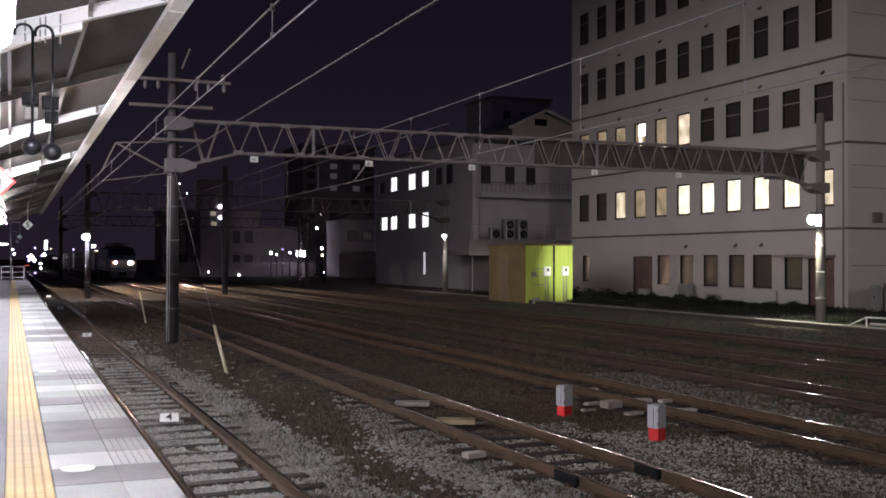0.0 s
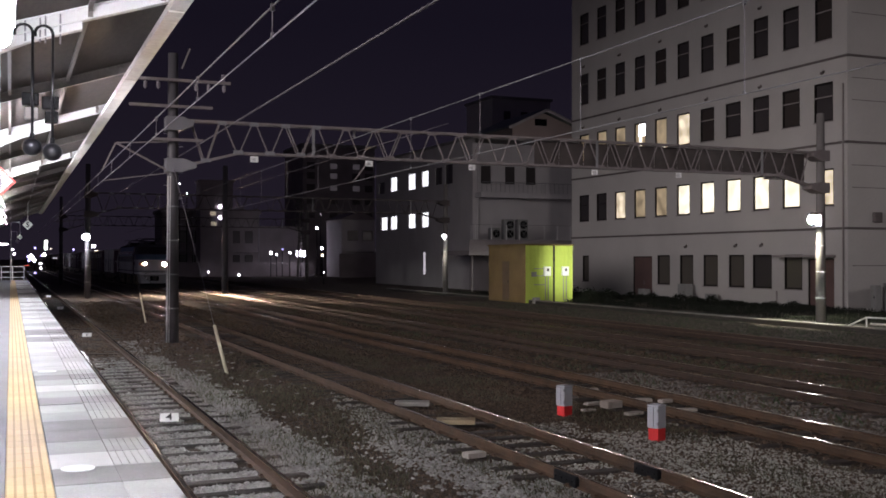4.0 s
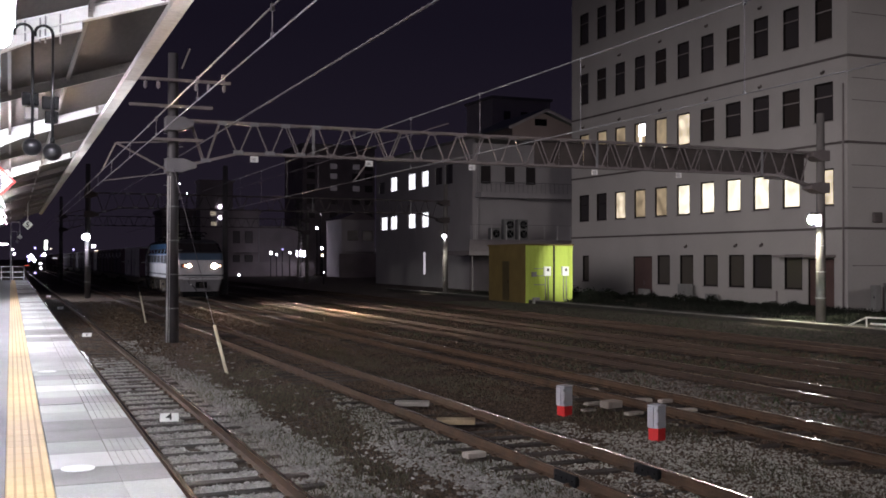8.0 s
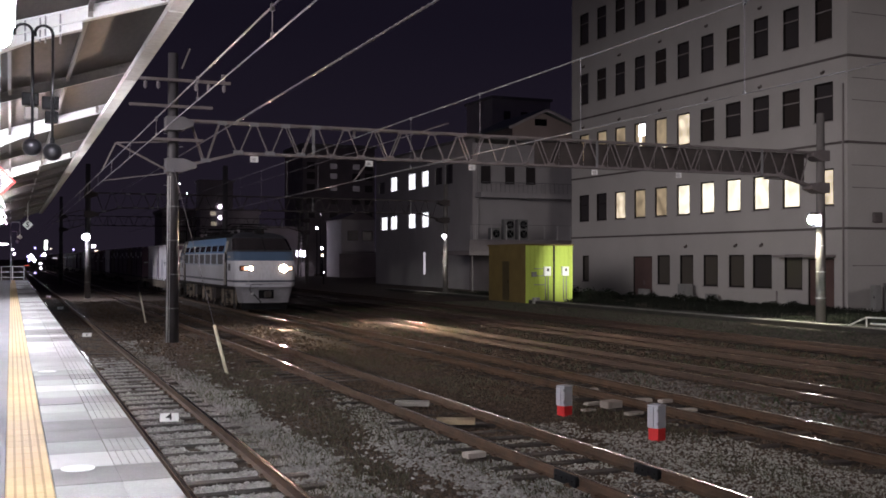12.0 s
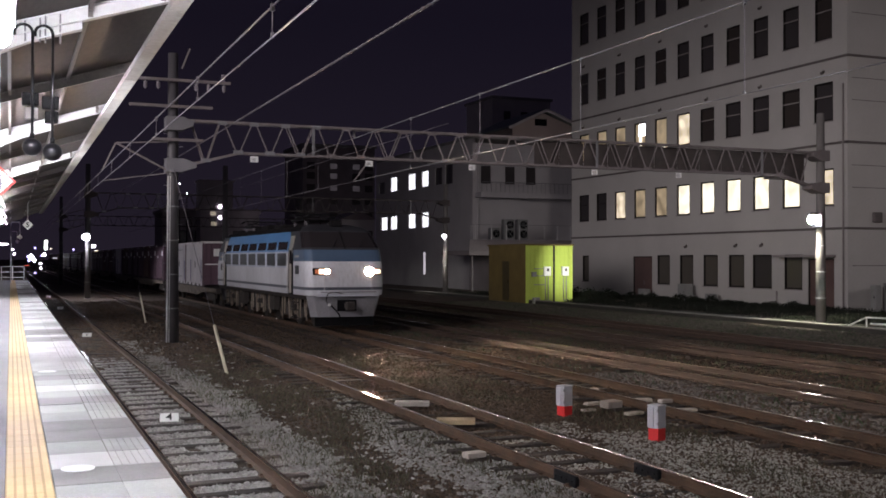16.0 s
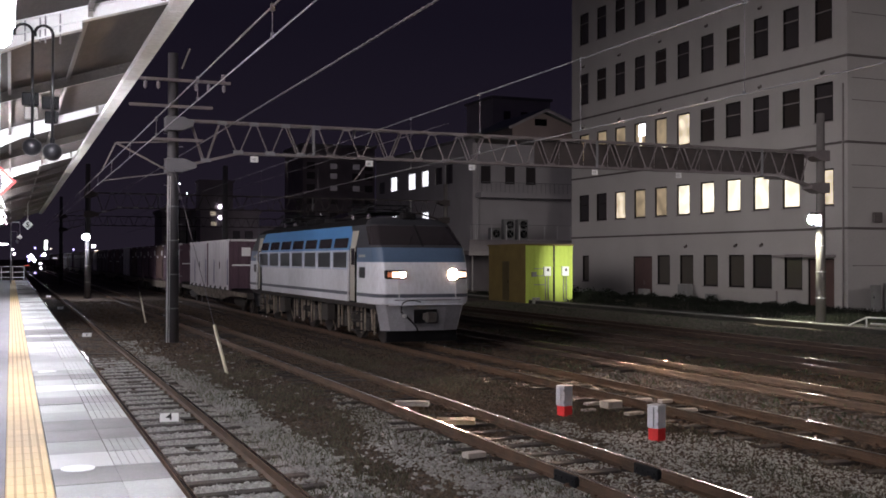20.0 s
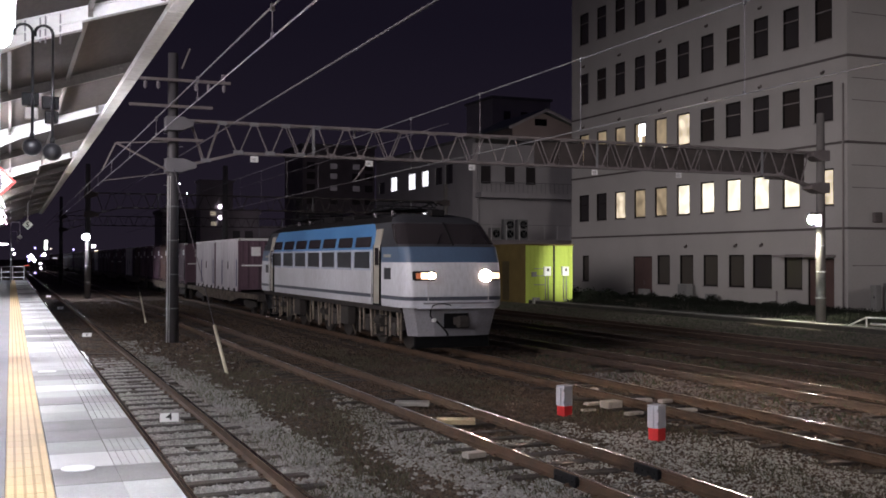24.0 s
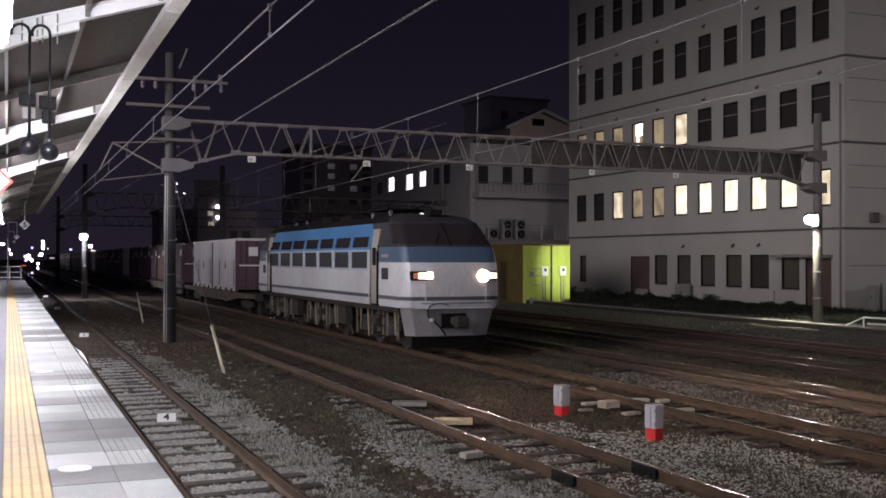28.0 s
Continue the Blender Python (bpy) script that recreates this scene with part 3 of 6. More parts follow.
canopy = thing("platform_canopy", "station canopy of dark sheets on pale steel ribs", "canopy", kind="structure")
RIBS = [8.05 + RIB_STEP * k for k in range(-9, 13)]
for k, ry in enumerate(RIBS[:-1]):
    bm = B()
    sheet(bm, -2.3, 1.16, ry + 0.004, ry + RIB_STEP - 0.004, 0.11, 0.012)
    part("roof_sheet", bm, roof_brown, canopy)
    bm = B()
    box(bm, 1.08, 1.205, ry + 0.02, ry + RIB_STEP - 0.02, 4.385, 4.40)
    box(bm, 1.19, 1.205, ry + 0.02, ry + RIB_STEP - 0.02, 4.40, 4.66)
    box(bm, 1.08, 1.095, ry + 0.02, ry + RIB_STEP - 0.02, 4.40, 4.44)
    # past y = 22 darker steel colours stand for the weaker light
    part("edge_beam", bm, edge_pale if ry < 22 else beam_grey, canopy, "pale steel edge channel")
for k, ry in enumerate(RIBS):
    main = (k % 2) == 1
    bm = B()
    fw = 0.045 if main else 0.028
    sheet(bm, -2.3, 1.15, ry - fw, ry + fw, 0.0, 0.012)
    sheet(bm, -2.3, 1.15, ry - 0.012, ry + 0.012, 0.012, 0.08)
    sheet(bm, -2.3, 1.15, ry - fw, ry + fw, 0.09, 0.012)
    rib = part("rib", bm, beam_white if main and ry < 22 else beam_grey if ry < 22 else beam_shaded, canopy)
    if main:
        bm = B()
        prism(bm, [(-2.3, roof_z(-2.3) - 0.2), (-0.3, roof_z(-0.3) - 0.16), (-0.08, roof_z(-0.08) - 0.09), (0.12, roof_z(0.12) - 0.06), (0.47, roof_z(0.47) - 0.055), (0.47, roof_z(0.47)), (-2.3, roof_z(-2.3))], "y", ry - 0.012, ry + 0.012)
        part("gusset", bm, beam_white if ry < 22 else beam_shaded, rib, "deepened white web of the rib")
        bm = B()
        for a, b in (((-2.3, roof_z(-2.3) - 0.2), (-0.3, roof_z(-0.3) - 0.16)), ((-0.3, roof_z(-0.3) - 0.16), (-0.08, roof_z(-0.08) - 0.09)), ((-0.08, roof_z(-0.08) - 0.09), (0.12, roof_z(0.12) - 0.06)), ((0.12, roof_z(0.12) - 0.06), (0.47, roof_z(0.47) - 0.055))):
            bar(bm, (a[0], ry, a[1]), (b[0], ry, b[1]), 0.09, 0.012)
        part("gusset_flange", bm, beam_white if ry < 22 else beam_shaded, rib)
for ry in RIBS[6:-1]:
    for x in (-0.02, 0.525, 1.04):
        bm = B()
        box(bm, x - 0.018, x + 0.018, ry - 0.05, ry - 0.044, roof_z(x) + 0.01, roof_z(x) + 0.1)
        box(bm, x - 0.018, x + 0.018, ry - 0.1, ry - 0.05, roof_z(x) + 0.05, roof_z(x) + 0.056)
        part("cleat", bm, beam_grey if ry < 22 else beam_shaded, canopy, "small bolted angle cleat")
for x in (-1.6, -0.75, -0.02, 0.525):
    part("purlin", bar(B(), (x, RIBS[0], roof_z(x) + 0.085), (x, RIBS[-1], roof_z(x) + 0.085), 0.028, 0.045), beam_grey, canopy)
part("valley_gutter", bar(B(), (-2.4, RIBS[0], roof_z(-2.3) - 0.05), (-2.4, RIBS[-1], roof_z(-2.3) - 0.05), 0.3, 0.2), beam_grey, canopy)
for k in range(1, len(RIBS), 2):
    part("column", box(B(), -2.5, -2.3, RIBS[k] - 0.1, RIBS[k] + 0.1, PZ, roof_z(-2.3), 0.01), beam_white, canopy)
# mirrored outer half of the butterfly roof, over the platform's other side
bm = B()
prism(bm, [(-2.45, 3.52), (-6.2, 4.6), (-6.2, 4.64), (-2.45, 3.56)], "y", RIBS[0], RIBS[-1])
part("roof_sheet", bm, roof_brown, canopy)

for k, ty in enumerate(TUBE_Y):
    if ty > 44:
        continue
    fx = thing("tube_fitting", "white fluorescent fitting slung under the canopy", "ceiling light", "platform lights", at=(TUBE_X if ty < 8 else TUBE_X - 0.25, ty, TUBE_Z))
    bm = B()
    prism(bm, [(-0.1, 0.0), (0.1, 0.0), (0.07, 0.06), (-0.07, 0.06)], "y", 0, 1.24)
    part("housing", bm, steel_white, fx)
    bm = B()
    prism(bm, [(-0.085, -0.004), (-0.075, -0.09), (-0.04, -0.12), (0.04, -0.12), (0.075, -0.09), (0.085, -0.004)], "y", 0.0, 1.24)
    part("diffuser", bm, tube_glow, fx, "glowing white diffuser")
    if ty > 22:                                    # deep reflector added to screen the far tubes and throw the light down
        for q in (-1, 1):
            bm = B()
            prism(bm, [(q * 0.1, 0.055), (q * 0.185, -0.15), (q * 0.2, -0.15), (q * 0.115, 0.06)], "y", -0.04, 1.28)
            part("reflector", bm, steel_white, fx, "deep white reflector side added as a light screen")
    bm = B()
    for s in (0.2, 1.04):
        rod(bm, (0, s, 0.06), (0, s, roof_z(TUBE_X) + 0.115 - TUBE_Z), 0.009, 6)
        part("hanger", bm, steel_grey, fx)
        bm = B()

# two hanging cameras on black drop pipes
pipe_black = mat("pipe_black", (0.014, 0.014, 0.017), (0.009, 0.009, 0.011), 0.28, 0.0, fine=40, coarse=3, spec=0.6)
for x, zb in ((0.135, 3.32), (0.27, 3.29)):
    hc = thing("hanging_camera", "black dome camera on a drop pipe under the canopy", "camera", "hanging cameras", at=(x, 8.0, 0))
    bm = B()
    rod(bm, (0, 0, zb + 0.08), (0, 0, 4.13), 0.0105, 8)
    bend = [(0.06 * math.cos(a) - 0.06, 4.13 + 0.06 * math.sin(a)) for a in [0.35 * k for k in range(11)]]
    for (xa, za), (xb, zc) in zip(bend, bend[1:]):
        rod(bm, (xa, 0, za), (xb, 0, zc), 0.0105, 8)
    part("drop_pipe", bm, pipe_black, hc)
    bm = B()
    ball(bm, (0, 0, zb), 0.068, 1, 1, 0.95, 16)
    part("dome", bm, pipe_black, hc, "round dark dome")
    part("dome_collar", rod(B(), (0, 0, zb + 0.055), (0, 0, zb + 0.1), 0.018, 12, 0.016), pipe_black, hc)
    part("junction_box", box(B(), -0.07, 0.045, 0.015, 0.09, 3.62 - 0.02 * (x > 0.2), 3.71 - 0.02 * (x > 0.2), 0.006), black_iron, hc)
    part("terminal_box", box(B(), -0.05, 0.04, 0.02, 0.08, 3.52 - 0.02 * (x > 0.2), 3.605 - 0.02 * (x > 0.2), 0.006), black_iron if x > 0.2 else beam_grey, hc, "terminal box under the black one")
    bm = B()
    for s in (-0.05, 0.05):
        rod(bm, (s, 0.02, 4.07), (s, 0.02, roof_z(x) + 0.1), 0.006, 6)
    part("clamp", bm, steel_grey, hc)

# hanging diamond signs
for y, z, x, text, edge in ((36.7, 3.62, 0.5, "5", 0), (69.0, 3.83, 0.5, "", 0), (100.0, 4.0, 0.5, "", 0), (7.2, 3.015, -0.08, "4", 1)):
    top = roof_z(x) + 0.1 if y < 46 else z + 0.9
    sg = thing("hanging_sign", "white diamond stop sign on a rod" if not edge else "white diamond sign with a red edge", "sign", "hanging signs", at=(x, y, z))
    r = 0.165 if y > 30 else 0.11
    bm = B()
    prism(bm, [(-r, 0), (0, -r), (r, 0), (0, r)], "y", -0.008, 0.008)
    part("board", bm, sign_white if not edge else mat("sign_red", (0.65, 0.05, 0.03), (0.55, 0.04, 0.03), 0.5), sg)
    if edge:
        bm = B()
        prism(bm, [(-r * 0.78, 0), (0, -r * 0.78), (r * 0.78, 0), (0, r * 0.78)], "y", -0.012, -0.0085)
        part("face", bm, sign_white, sg)
    if text:
        words(text, 0.24 if not edge else 0.13, pose(0, -0.015, -0.01, 90, 0, 0), ink, sg)
    part("rod", rod(B(), (0, 0, r - 0.02), (0, 0, top - z), 0.013, 8), steel_white, sg)
    if y > 46:                                     # stands on its own post past the canopy
        part("arm", rod(B(), (0, 0, top - z), (-0.5, 0, top - z), 0.02, 8), steel_white, sg)
        part("post", rod(B(), (-0.5, 0, top - z), (-0.5, 0, (PZ if y < PEND else GROUND) - z), 0.04, 8), steel_grey, sg)

# ================= gantries over the yard =================
GZ0, GZ1 = 6.03, 7.03


def make_pole(name_x, top, skin, parent):
    bm = B()
    rod(bm, (name_x, 0, GROUND - 0.3), (name_x, 0, top), 0.21, 16, 0.16)
    return part("mast", bm, skin, parent, "round tapered concrete mast")


def make_gantry(y, x0, x1, top0, top1, truss_steel, plated=False):
    g = thing("overhead_gantry", "steel lattice gantry on round concrete masts over the tracks", "gantry", "yard gantries", at=(0, y, 0))
    masts = [make_pole(x0, top0, pole_concrete, g), make_pole(x1, top1, pole_lit, g)]
    d = 0.14
    for s in (-1, 1):
        part("top_chord", bar(B(), (x0 + 0.2, s * d, GZ1), (x1 - 0.2, s * d, GZ1), 0.075, 0.075), truss_steel, g)
        part("bottom_chord", bar(B(), (x0 + 2.15, s * d, GZ0), (x1 - 2.15, s * d, GZ0), 0.075, 0.075), truss_steel, g)
        for xa, xb in ((x0 + 0.15, x0 + 2.15), (x1 - 0.15, x1 - 2.15)):
            part("haunch", bar(B(), (xa, s * d, 5.5), (xb, s * d, GZ0), 0.075, 0.075), truss_steel, g)
    n = 24
    step = (x1 - x0 - 1.0) / n - 0.008
    for k in range(n):
        xa = x0 + 0.5 + step * k
        lo = GZ0 if 1.6 < (xa + step / 2 - x0) < (x1 - x0) - 1.6 else 5.72
        for s in (-1, 1):
            if s < 0 or k % 3 == 0:
                part("lattice_bar", bar(B(), (xa + 0.06, s * d, GZ1), (xa + step / 2 - 0.05, s * d, lo), 0.045, 0.03), truss_steel, g)
                part("lattice_bar", bar(B(), (xa + step / 2 + 0.05, s * d, lo), (xa + step - 0.06, s * d, GZ1), 0.045, 0.03), truss_steel, g)
        bm = B()
        box(bm, xa + step / 2 - 0.16, xa + step / 2 + 0.16, -d - 0.045, -d - 0.035, lo - 0.03, lo + 0.09)
        part("gusset_plate", bm, steel_grey if k < 4 else truss_steel, g)
        bm = B()
        box(bm, xa - 0.15, xa + 0.15, -d - 0.045, -d - 0.035, GZ1 - 0.1, GZ1 + 0.03)
        part("gusset_plate", bm, steel_grey if k < 5 else truss_steel, g)
        part("cross_brace", bar(B(), (xa, -d, GZ1), (xa + step, d, GZ1), 0.035, 0.03), truss_steel, g)
    if plated:                                     # dark plating behind the outer half of the lattice
        for k in range(12, 24):
            xa = x0 + 0.5 + step * k
            part("backing_plate", box(B(), xa + 0.01, xa + step - 0.01, d + 0.05, d + 0.065, (GZ0 if k < 22 else 5.8) + 0.05, GZ1 - 0.05), mat("plating_dark", (0.085, 0.07, 0.066), (0.055, 0.046, 0.045), 0.8), g, "dark plate behind the lattice")
    for xa in (9.5, 20.6, 28.35):
        part("splice_post", bar(B(), (xa, -d - 0.05, GZ0), (xa, -d - 0.05, GZ1), 0.09, 0.03), steel_grey, g)
    for xm, sgn, mk in ((x0, 1, masts[0]), (x1, -1, masts[1])):
        for z, tip in ((6.9, 0.62), (5.55, 0.72)):
            bm = B()
            prism(bm, [(xm - sgn * 0.24, z - 0.22), (xm + sgn * 0.25, z - 0.22), (xm + sgn * tip, z - 0.06), (xm + sgn * tip, z + 0.08), (xm + sgn * 0.3, z + 0.22), (xm - sgn * 0.24, z + 0.22)], "y", -0.3, 0.3)
            part("mast_bracket", bm, mat("bracket_steel", (0.27, 0.265, 0.28), (0.21, 0.205, 0.22), 0.5, 0.3) if plated and sgn > 0 else truss_steel, mk)
        for k in range(4):
            part("clamp_band", rod(B(), (xm, 0, 0.9 + 1.1 * k), (xm, 0, 0.94 + 1.1 * k), 0.214, 16), steel_grey, mk)
    return g, masts


gantry, gm = make_gantry(34.9, 4.85, 31.55, 9.2, 8.7, truss_steel, True)
# far gantries: the same steel, darkened in colour to sink into the night
gantry2, gm2 = make_gantry(75.65, 4.85, 31.3, 9.0, 8.4, mat("truss_steel_shaded", (0.1, 0.085, 0.085), (0.06, 0.05, 0.05), 0.8, 0.1))
copy_thing(gantry2, pose(0, 117, 0))
# cross arms and insulators at the first mast
porcelain = mat("porcelain", (0.3, 0.28, 0.3), (0.24, 0.22, 0.24), 0.3)
for dx, r in ((0.0, 0.02), (0.06, 0.013)):
    part("cable_conduit", rod(B(), (4.66 + dx, -0.16 - 0.6 * dx, GROUND), (4.69 + dx, -0.13 - 0.6 * dx, 5.2), r, 8), steel_white, gm[0], "pale conduit strapped to the mast")
for k in range(17):
    q = 1 if k % 2 else -1
    z = 0.7 + 0.42 * k
    part("step_bolt", rod(B(), (4.85 + q * 0.15, -0.06, z), (4.85 + q * 0.3, -0.1, z + 0.01), 0.014, 6), steel_grey, gm[0])
for z, a, b in ((8.3, 3.72, 6.66), (7.45, 3.45, 6.08), (6.37, 4.17, 5.78)):
    part("cross_arm", bar(B(), (a, -0.24, z), (b, -0.24, z), 0.09, 0.09), truss_steel, gm[0])
for x, z in ((3.95, 8.3), (4.35, 8.3), (5.55, 8.3), (5.95, 8.3), (6.45, 8.3)):
    bm = B()
    for k in range(3):
        rod(bm, (x, -0.24, z - 0.1 - 0.07 * k), (x, -0.24, z - 0.14 - 0.07 * k), 0.07, 10, 0.05)
    rod(bm, (x, -0.24, z - 0.32), (x, -0.24, z), 0.02, 6)
    part("insulator", bm, porcelain, gm[0], "ribbed pale porcelain insulator")
bm = B()
for k in range(4):
    rod(bm, (6.42, -0.24, 8.36 + 0.06 * k), (6.42, -0.24, 8.39 + 0.06 * k), 0.08, 10, 0.05)
part("insulator", bm, porcelain, gm[0])
bm = B()
bar(bm, (4.7, -0.2, 5.35), (3.05, -0.2, 6.2), 0.07, 0.05)
bar(bm, (3.05, -0.2, 6.2), (4.7, -0.2, 6.3), 0.045, 0.04)
bar(bm, (3.05, -0.2, 6.2), (2.65, -0.1, 5.31), 0.04, 0.04)
bar(bm, (4.7, -0.1, 5.3), (2.65, -0.1, 4.99), 0.03, 0.03)
bar(bm, (5.1, -0.2, 8.7), (5.35, -0.2, 9.35), 0.06, 0.05)
part("bracket_arm", bm, truss_steel, gm[0])
for gg, yy in ((gantry, 0.0), (gantry2, 0.0)):
    bm = B()
    for k in range(4):
        rod(bm, (11.0, yy, 6.78 + 0.05 * k), (11.0, yy, 6.81 + 0.05 * k), 0.07, 10, 0.05)
    rod(bm, (11.0, yy, 6.7), (11.0, yy, GZ1), 0.02, 6)
    part("hanger_insulator", bm, porcelain, gg)
    part("steady_arm", bar(B(), (11.6, yy, GZ0), (11.0, yy, 5.23), 0.04, 0.04), truss_steel, gg)
bm = B()
bar(bm, (4.7, 0, 5.2), (2.65, 0, 4.99), 0.05, 0.04)
bar(bm, (4.7, 0, 5.9), (2.65, 0, 5.31), 0.05, 0.04)
part("bracket_arm", bm, M["truss_steel_shaded"], gm2[0])
# rods of the far mast in the middle of the second gantry
part("mast", rod(B(), (14.2, 0, GROUND - 0.3), (14.2, 0, 9.2), 0.24, 14, 0.18), pole_concrete, gantry2)
# small white number boxes under the lower chord
for x in (7.48, 11.5, 15.4, 20.5, 24.3):
    bx = thing("gantry_plate", "small white plate hung under the gantry", "plate", "gantry plates", at=(x, 34.72, 5.84))
    part("plate", box(B(), -0.13, 0.13, -0.015, 0.015, -0.1, 0.1, 0.006), sign_white, bx)
    part("hook", bar(B(), (0, 0.02, 0.08), (0, 0.05, 0.19), 0.03, 0.02), steel_grey, bx)
    bm = B()
    for k in (-1, 0, 1):
        box(bm, -0.08 + 0.05 * k + 0.03, -0.055 + 0.05 * k + 0.03, -0.018, -0.0155, -0.05, 0.04)
    part("marking", bm, steel_grey, bx)


def make_yard_lamp(at, mast_x, sgn):
    lp = thing("yard_lamp", "bright white lamp on an arm from the mast", "lamp", "yard lamps", at=at)
    bm = B()
    # globes drawn oversize to take in the lamps' glare
    ball(bm, (0, 0, 0), 0.19 if at[1] < 40 else 0.25 if at[0] < 20 else 0.14, 1.05, 1, 0.95, 14)
    part("globe", bm, lamp_white if at[1] > 40 else glow("lamp_strong", (0.95, 0.98, 0.95), 520), lp, "glowing white globe")
    part("hood", rod(B(), (0, 0, 0.2), (0, 0, 0.3), 0.25, 16, 0.07), black_iron, lp)
    # added plate that keeps the globe's light off the mast
    if at[1] < 40:
        part("housing", box(B(), 0.215, 0.25, -0.3, 0.3, -0.3, 0.3, 0.01), black_iron, lp, "dark plate added behind the globe to screen the mast")
    part("arm", rod(B(), (0, 0, 0.25), (mast_x - at[0], 0.35, 0.3), 0.03, 8), steel_grey, lp)
    return lp


make_yard_lamp(LAMP_R, 31.45, 1)
make_yard_lamp(LAMP_M, 31.25, 1)
make_yard_lamp(LAMP_L, 4.85, 1)

# unseen light masts added round the yard to carry the floodlights
for (mx, my, mz), (ax, ay) in ((MASTS[0], (0.9, 0.43)), (MASTS[1], (-0.5, 0.86)), (MASTS[2], (0.38, 0.92)), ((54.0, 27.0, 7.4), (-1.0, 0.0))):
    fm = thing("light_mast", "tall grey steel light mast with a lamp head, added out of view", "light mast", "light masts", at=(mx - 0.5 * ax, my - 0.5 * ay, 0))
    part("pole", rod(B(), (0, 0, GROUND - 0.2), (0, 0, mz + 0.4), 0.16, 12, 0.09), steel_grey, fm)
    part("bracket", bar(B(), (0, 0, mz + 0.3), (0.5 * ax, 0.5 * ay, mz + 0.45), 0.06, 0.06), steel_grey, fm)
    part("lamp_head", box(B(), 0.5 * ax - 0.3, 0.5 * ax + 0.3, 0.5 * ay - 0.3, 0.5 * ay + 0.3, mz + 0.42, mz + 0.56, 0.02), steel_white, fm)

# guy wires with yellow guards
guard_yellow = mat("guard_yellow", (0.66, 0.62, 0.46), (0.55, 0.5, 0.36), 0.6, fine=30, coarse=4)
for foot, head, r in (((4.78, 25.2, GROUND), (4.85, 34.7, 5.45), 0.035), ((5.3, 46.0, GROUND), (5.0, 52.0, 4.5), 0.035)):
    gw = thing("guy_wire", "steel stay wire with a pale yellow guard at its foot", "guy wire", "guy wires", at=foot)
    f, h = Vector((0, 0, 0)), Vector(head) - Vector(foot)
    part("stay", rod(B(), f, h if r and foot[1] < 40 else h * 0.33, 0.009, 6), wire_metal, gw)
    part("guard", rod(B(), f - h.normalized() * 0.1, h.normalized() * 2.0, 0.042 if foot[1] < 40 else 0.036, 10), guard_yellow, gw, "pale yellow plastic guard")

# ================= overhead wires =================


def tube(bm, pts, r, seg=6):
    """One unbroken tube through the points, which run mainly along y."""
    rings = []
    for p in pts:
        rings.append([bm.verts.new(p + Vector((r * math.cos(2 * math.pi * k / seg), 0, r * math.sin(2 * math.pi * k / seg)))) for k in range(seg)])
    for a, b in zip(rings, rings[1:]):
        for k in range(seg):
            bm.faces.new((a[k], a[(k + 1) % seg], b[(k + 1) % seg], b[k])).smooth = True
    bm.faces.new(rings[0])
    bm.faces.new(rings[-1][::-1])
    return bm


def make_wire(name, label, x, z, y0, y1, r, sag=0.0, seg=24, spiral=False, metal=None):
    bm = B()
    pts = []
    for k in range(seg + 1):
        y = y0 + (y1 - y0) * k / seg
        pts.append(Vector((x, y, z - sag * 4 * (k / seg) * (1 - k / seg))))
    tube(bm, pts, r)
    ob = thing(name, label, "cable", "overhead wires", bm=bm, material=metal or wire_metal)
    if spiral:
        bm = B()
        tube(bm, [Vector((x + 0.026 * math.cos(k * 1.1), 3 + k * 0.05, z + 0.026 * math.sin(k * 1.1))) for k in range(620)], 0.009, 4)
        part("binding", bm, steel_grey, ob, "spiral wire binding")
    return ob


make_wire("messenger_wire", "stranded messenger wire over the platform track", 2.65, 5.31, -10, 117, 0.011, metal=wire_bright)
make_wire("contact_wire", "copper contact wire over the platform track", 2.65, 4.97, -10, 117, 0.009, metal=wire_bright)
make_wire("feeder_cable", "thick wrapped feeder cable running to the gantry", 6.75, 6.98, -10, 34.9, 0.02, spiral=True)
for ya, yb, m in ((-10, 34.9, steel_grey), (34.9, 117, wire_metal)):
    make_wire("messenger_wire", "stranded messenger wire over the freight track", 11.0, 6.72, ya, yb, 0.015, metal=m)
    make_wire("contact_wire", "copper contact wire over the freight track", 11.0, 5.22, ya, yb, 0.011, metal=m)
make_wire("messenger_wire", "dark messenger wire over a far track", 14.55, 7.42, 34.9, 117, 0.014)
make_wire("feeder_cable", "thick dark cable between two gantries", 6.75, 6.98, 34.9, 75.8, 0.022)
for x, za, zb, ys in ((2.65, 5.31, 4.97, [6.4 + 5.0 * k for k in range(9)]), (11.0, 6.72, 5.22, [9.0, 13.9, 19.2, 24.3, 29.3, 39.5, 44.5, 49.5, 54.5, 60])):
    for y in ys:
        dr = thing("dropper", "thin dropper between messenger and contact wire", "dropper", "droppers", at=(x, y, 0))
        part("rod", rod(B(), (0, 0, zb), (0, 0, za), 0.006, 5), wire_metal, dr)
        bm = B()
        box(bm, -0.02, 0.02, -0.03, 0.03, za - 0.05, za + 0.03)
        part("clip", bm, steel_grey, dr)
        part("ear", box(B(), -0.015, 0.015, -0.025, 0.025, zb - 0.01, zb + 0.05), steel_grey, dr)

# ================= main building =================
BX = 41.3
BY0, BY1, BTOP = 43.66, 73.5, 25.0


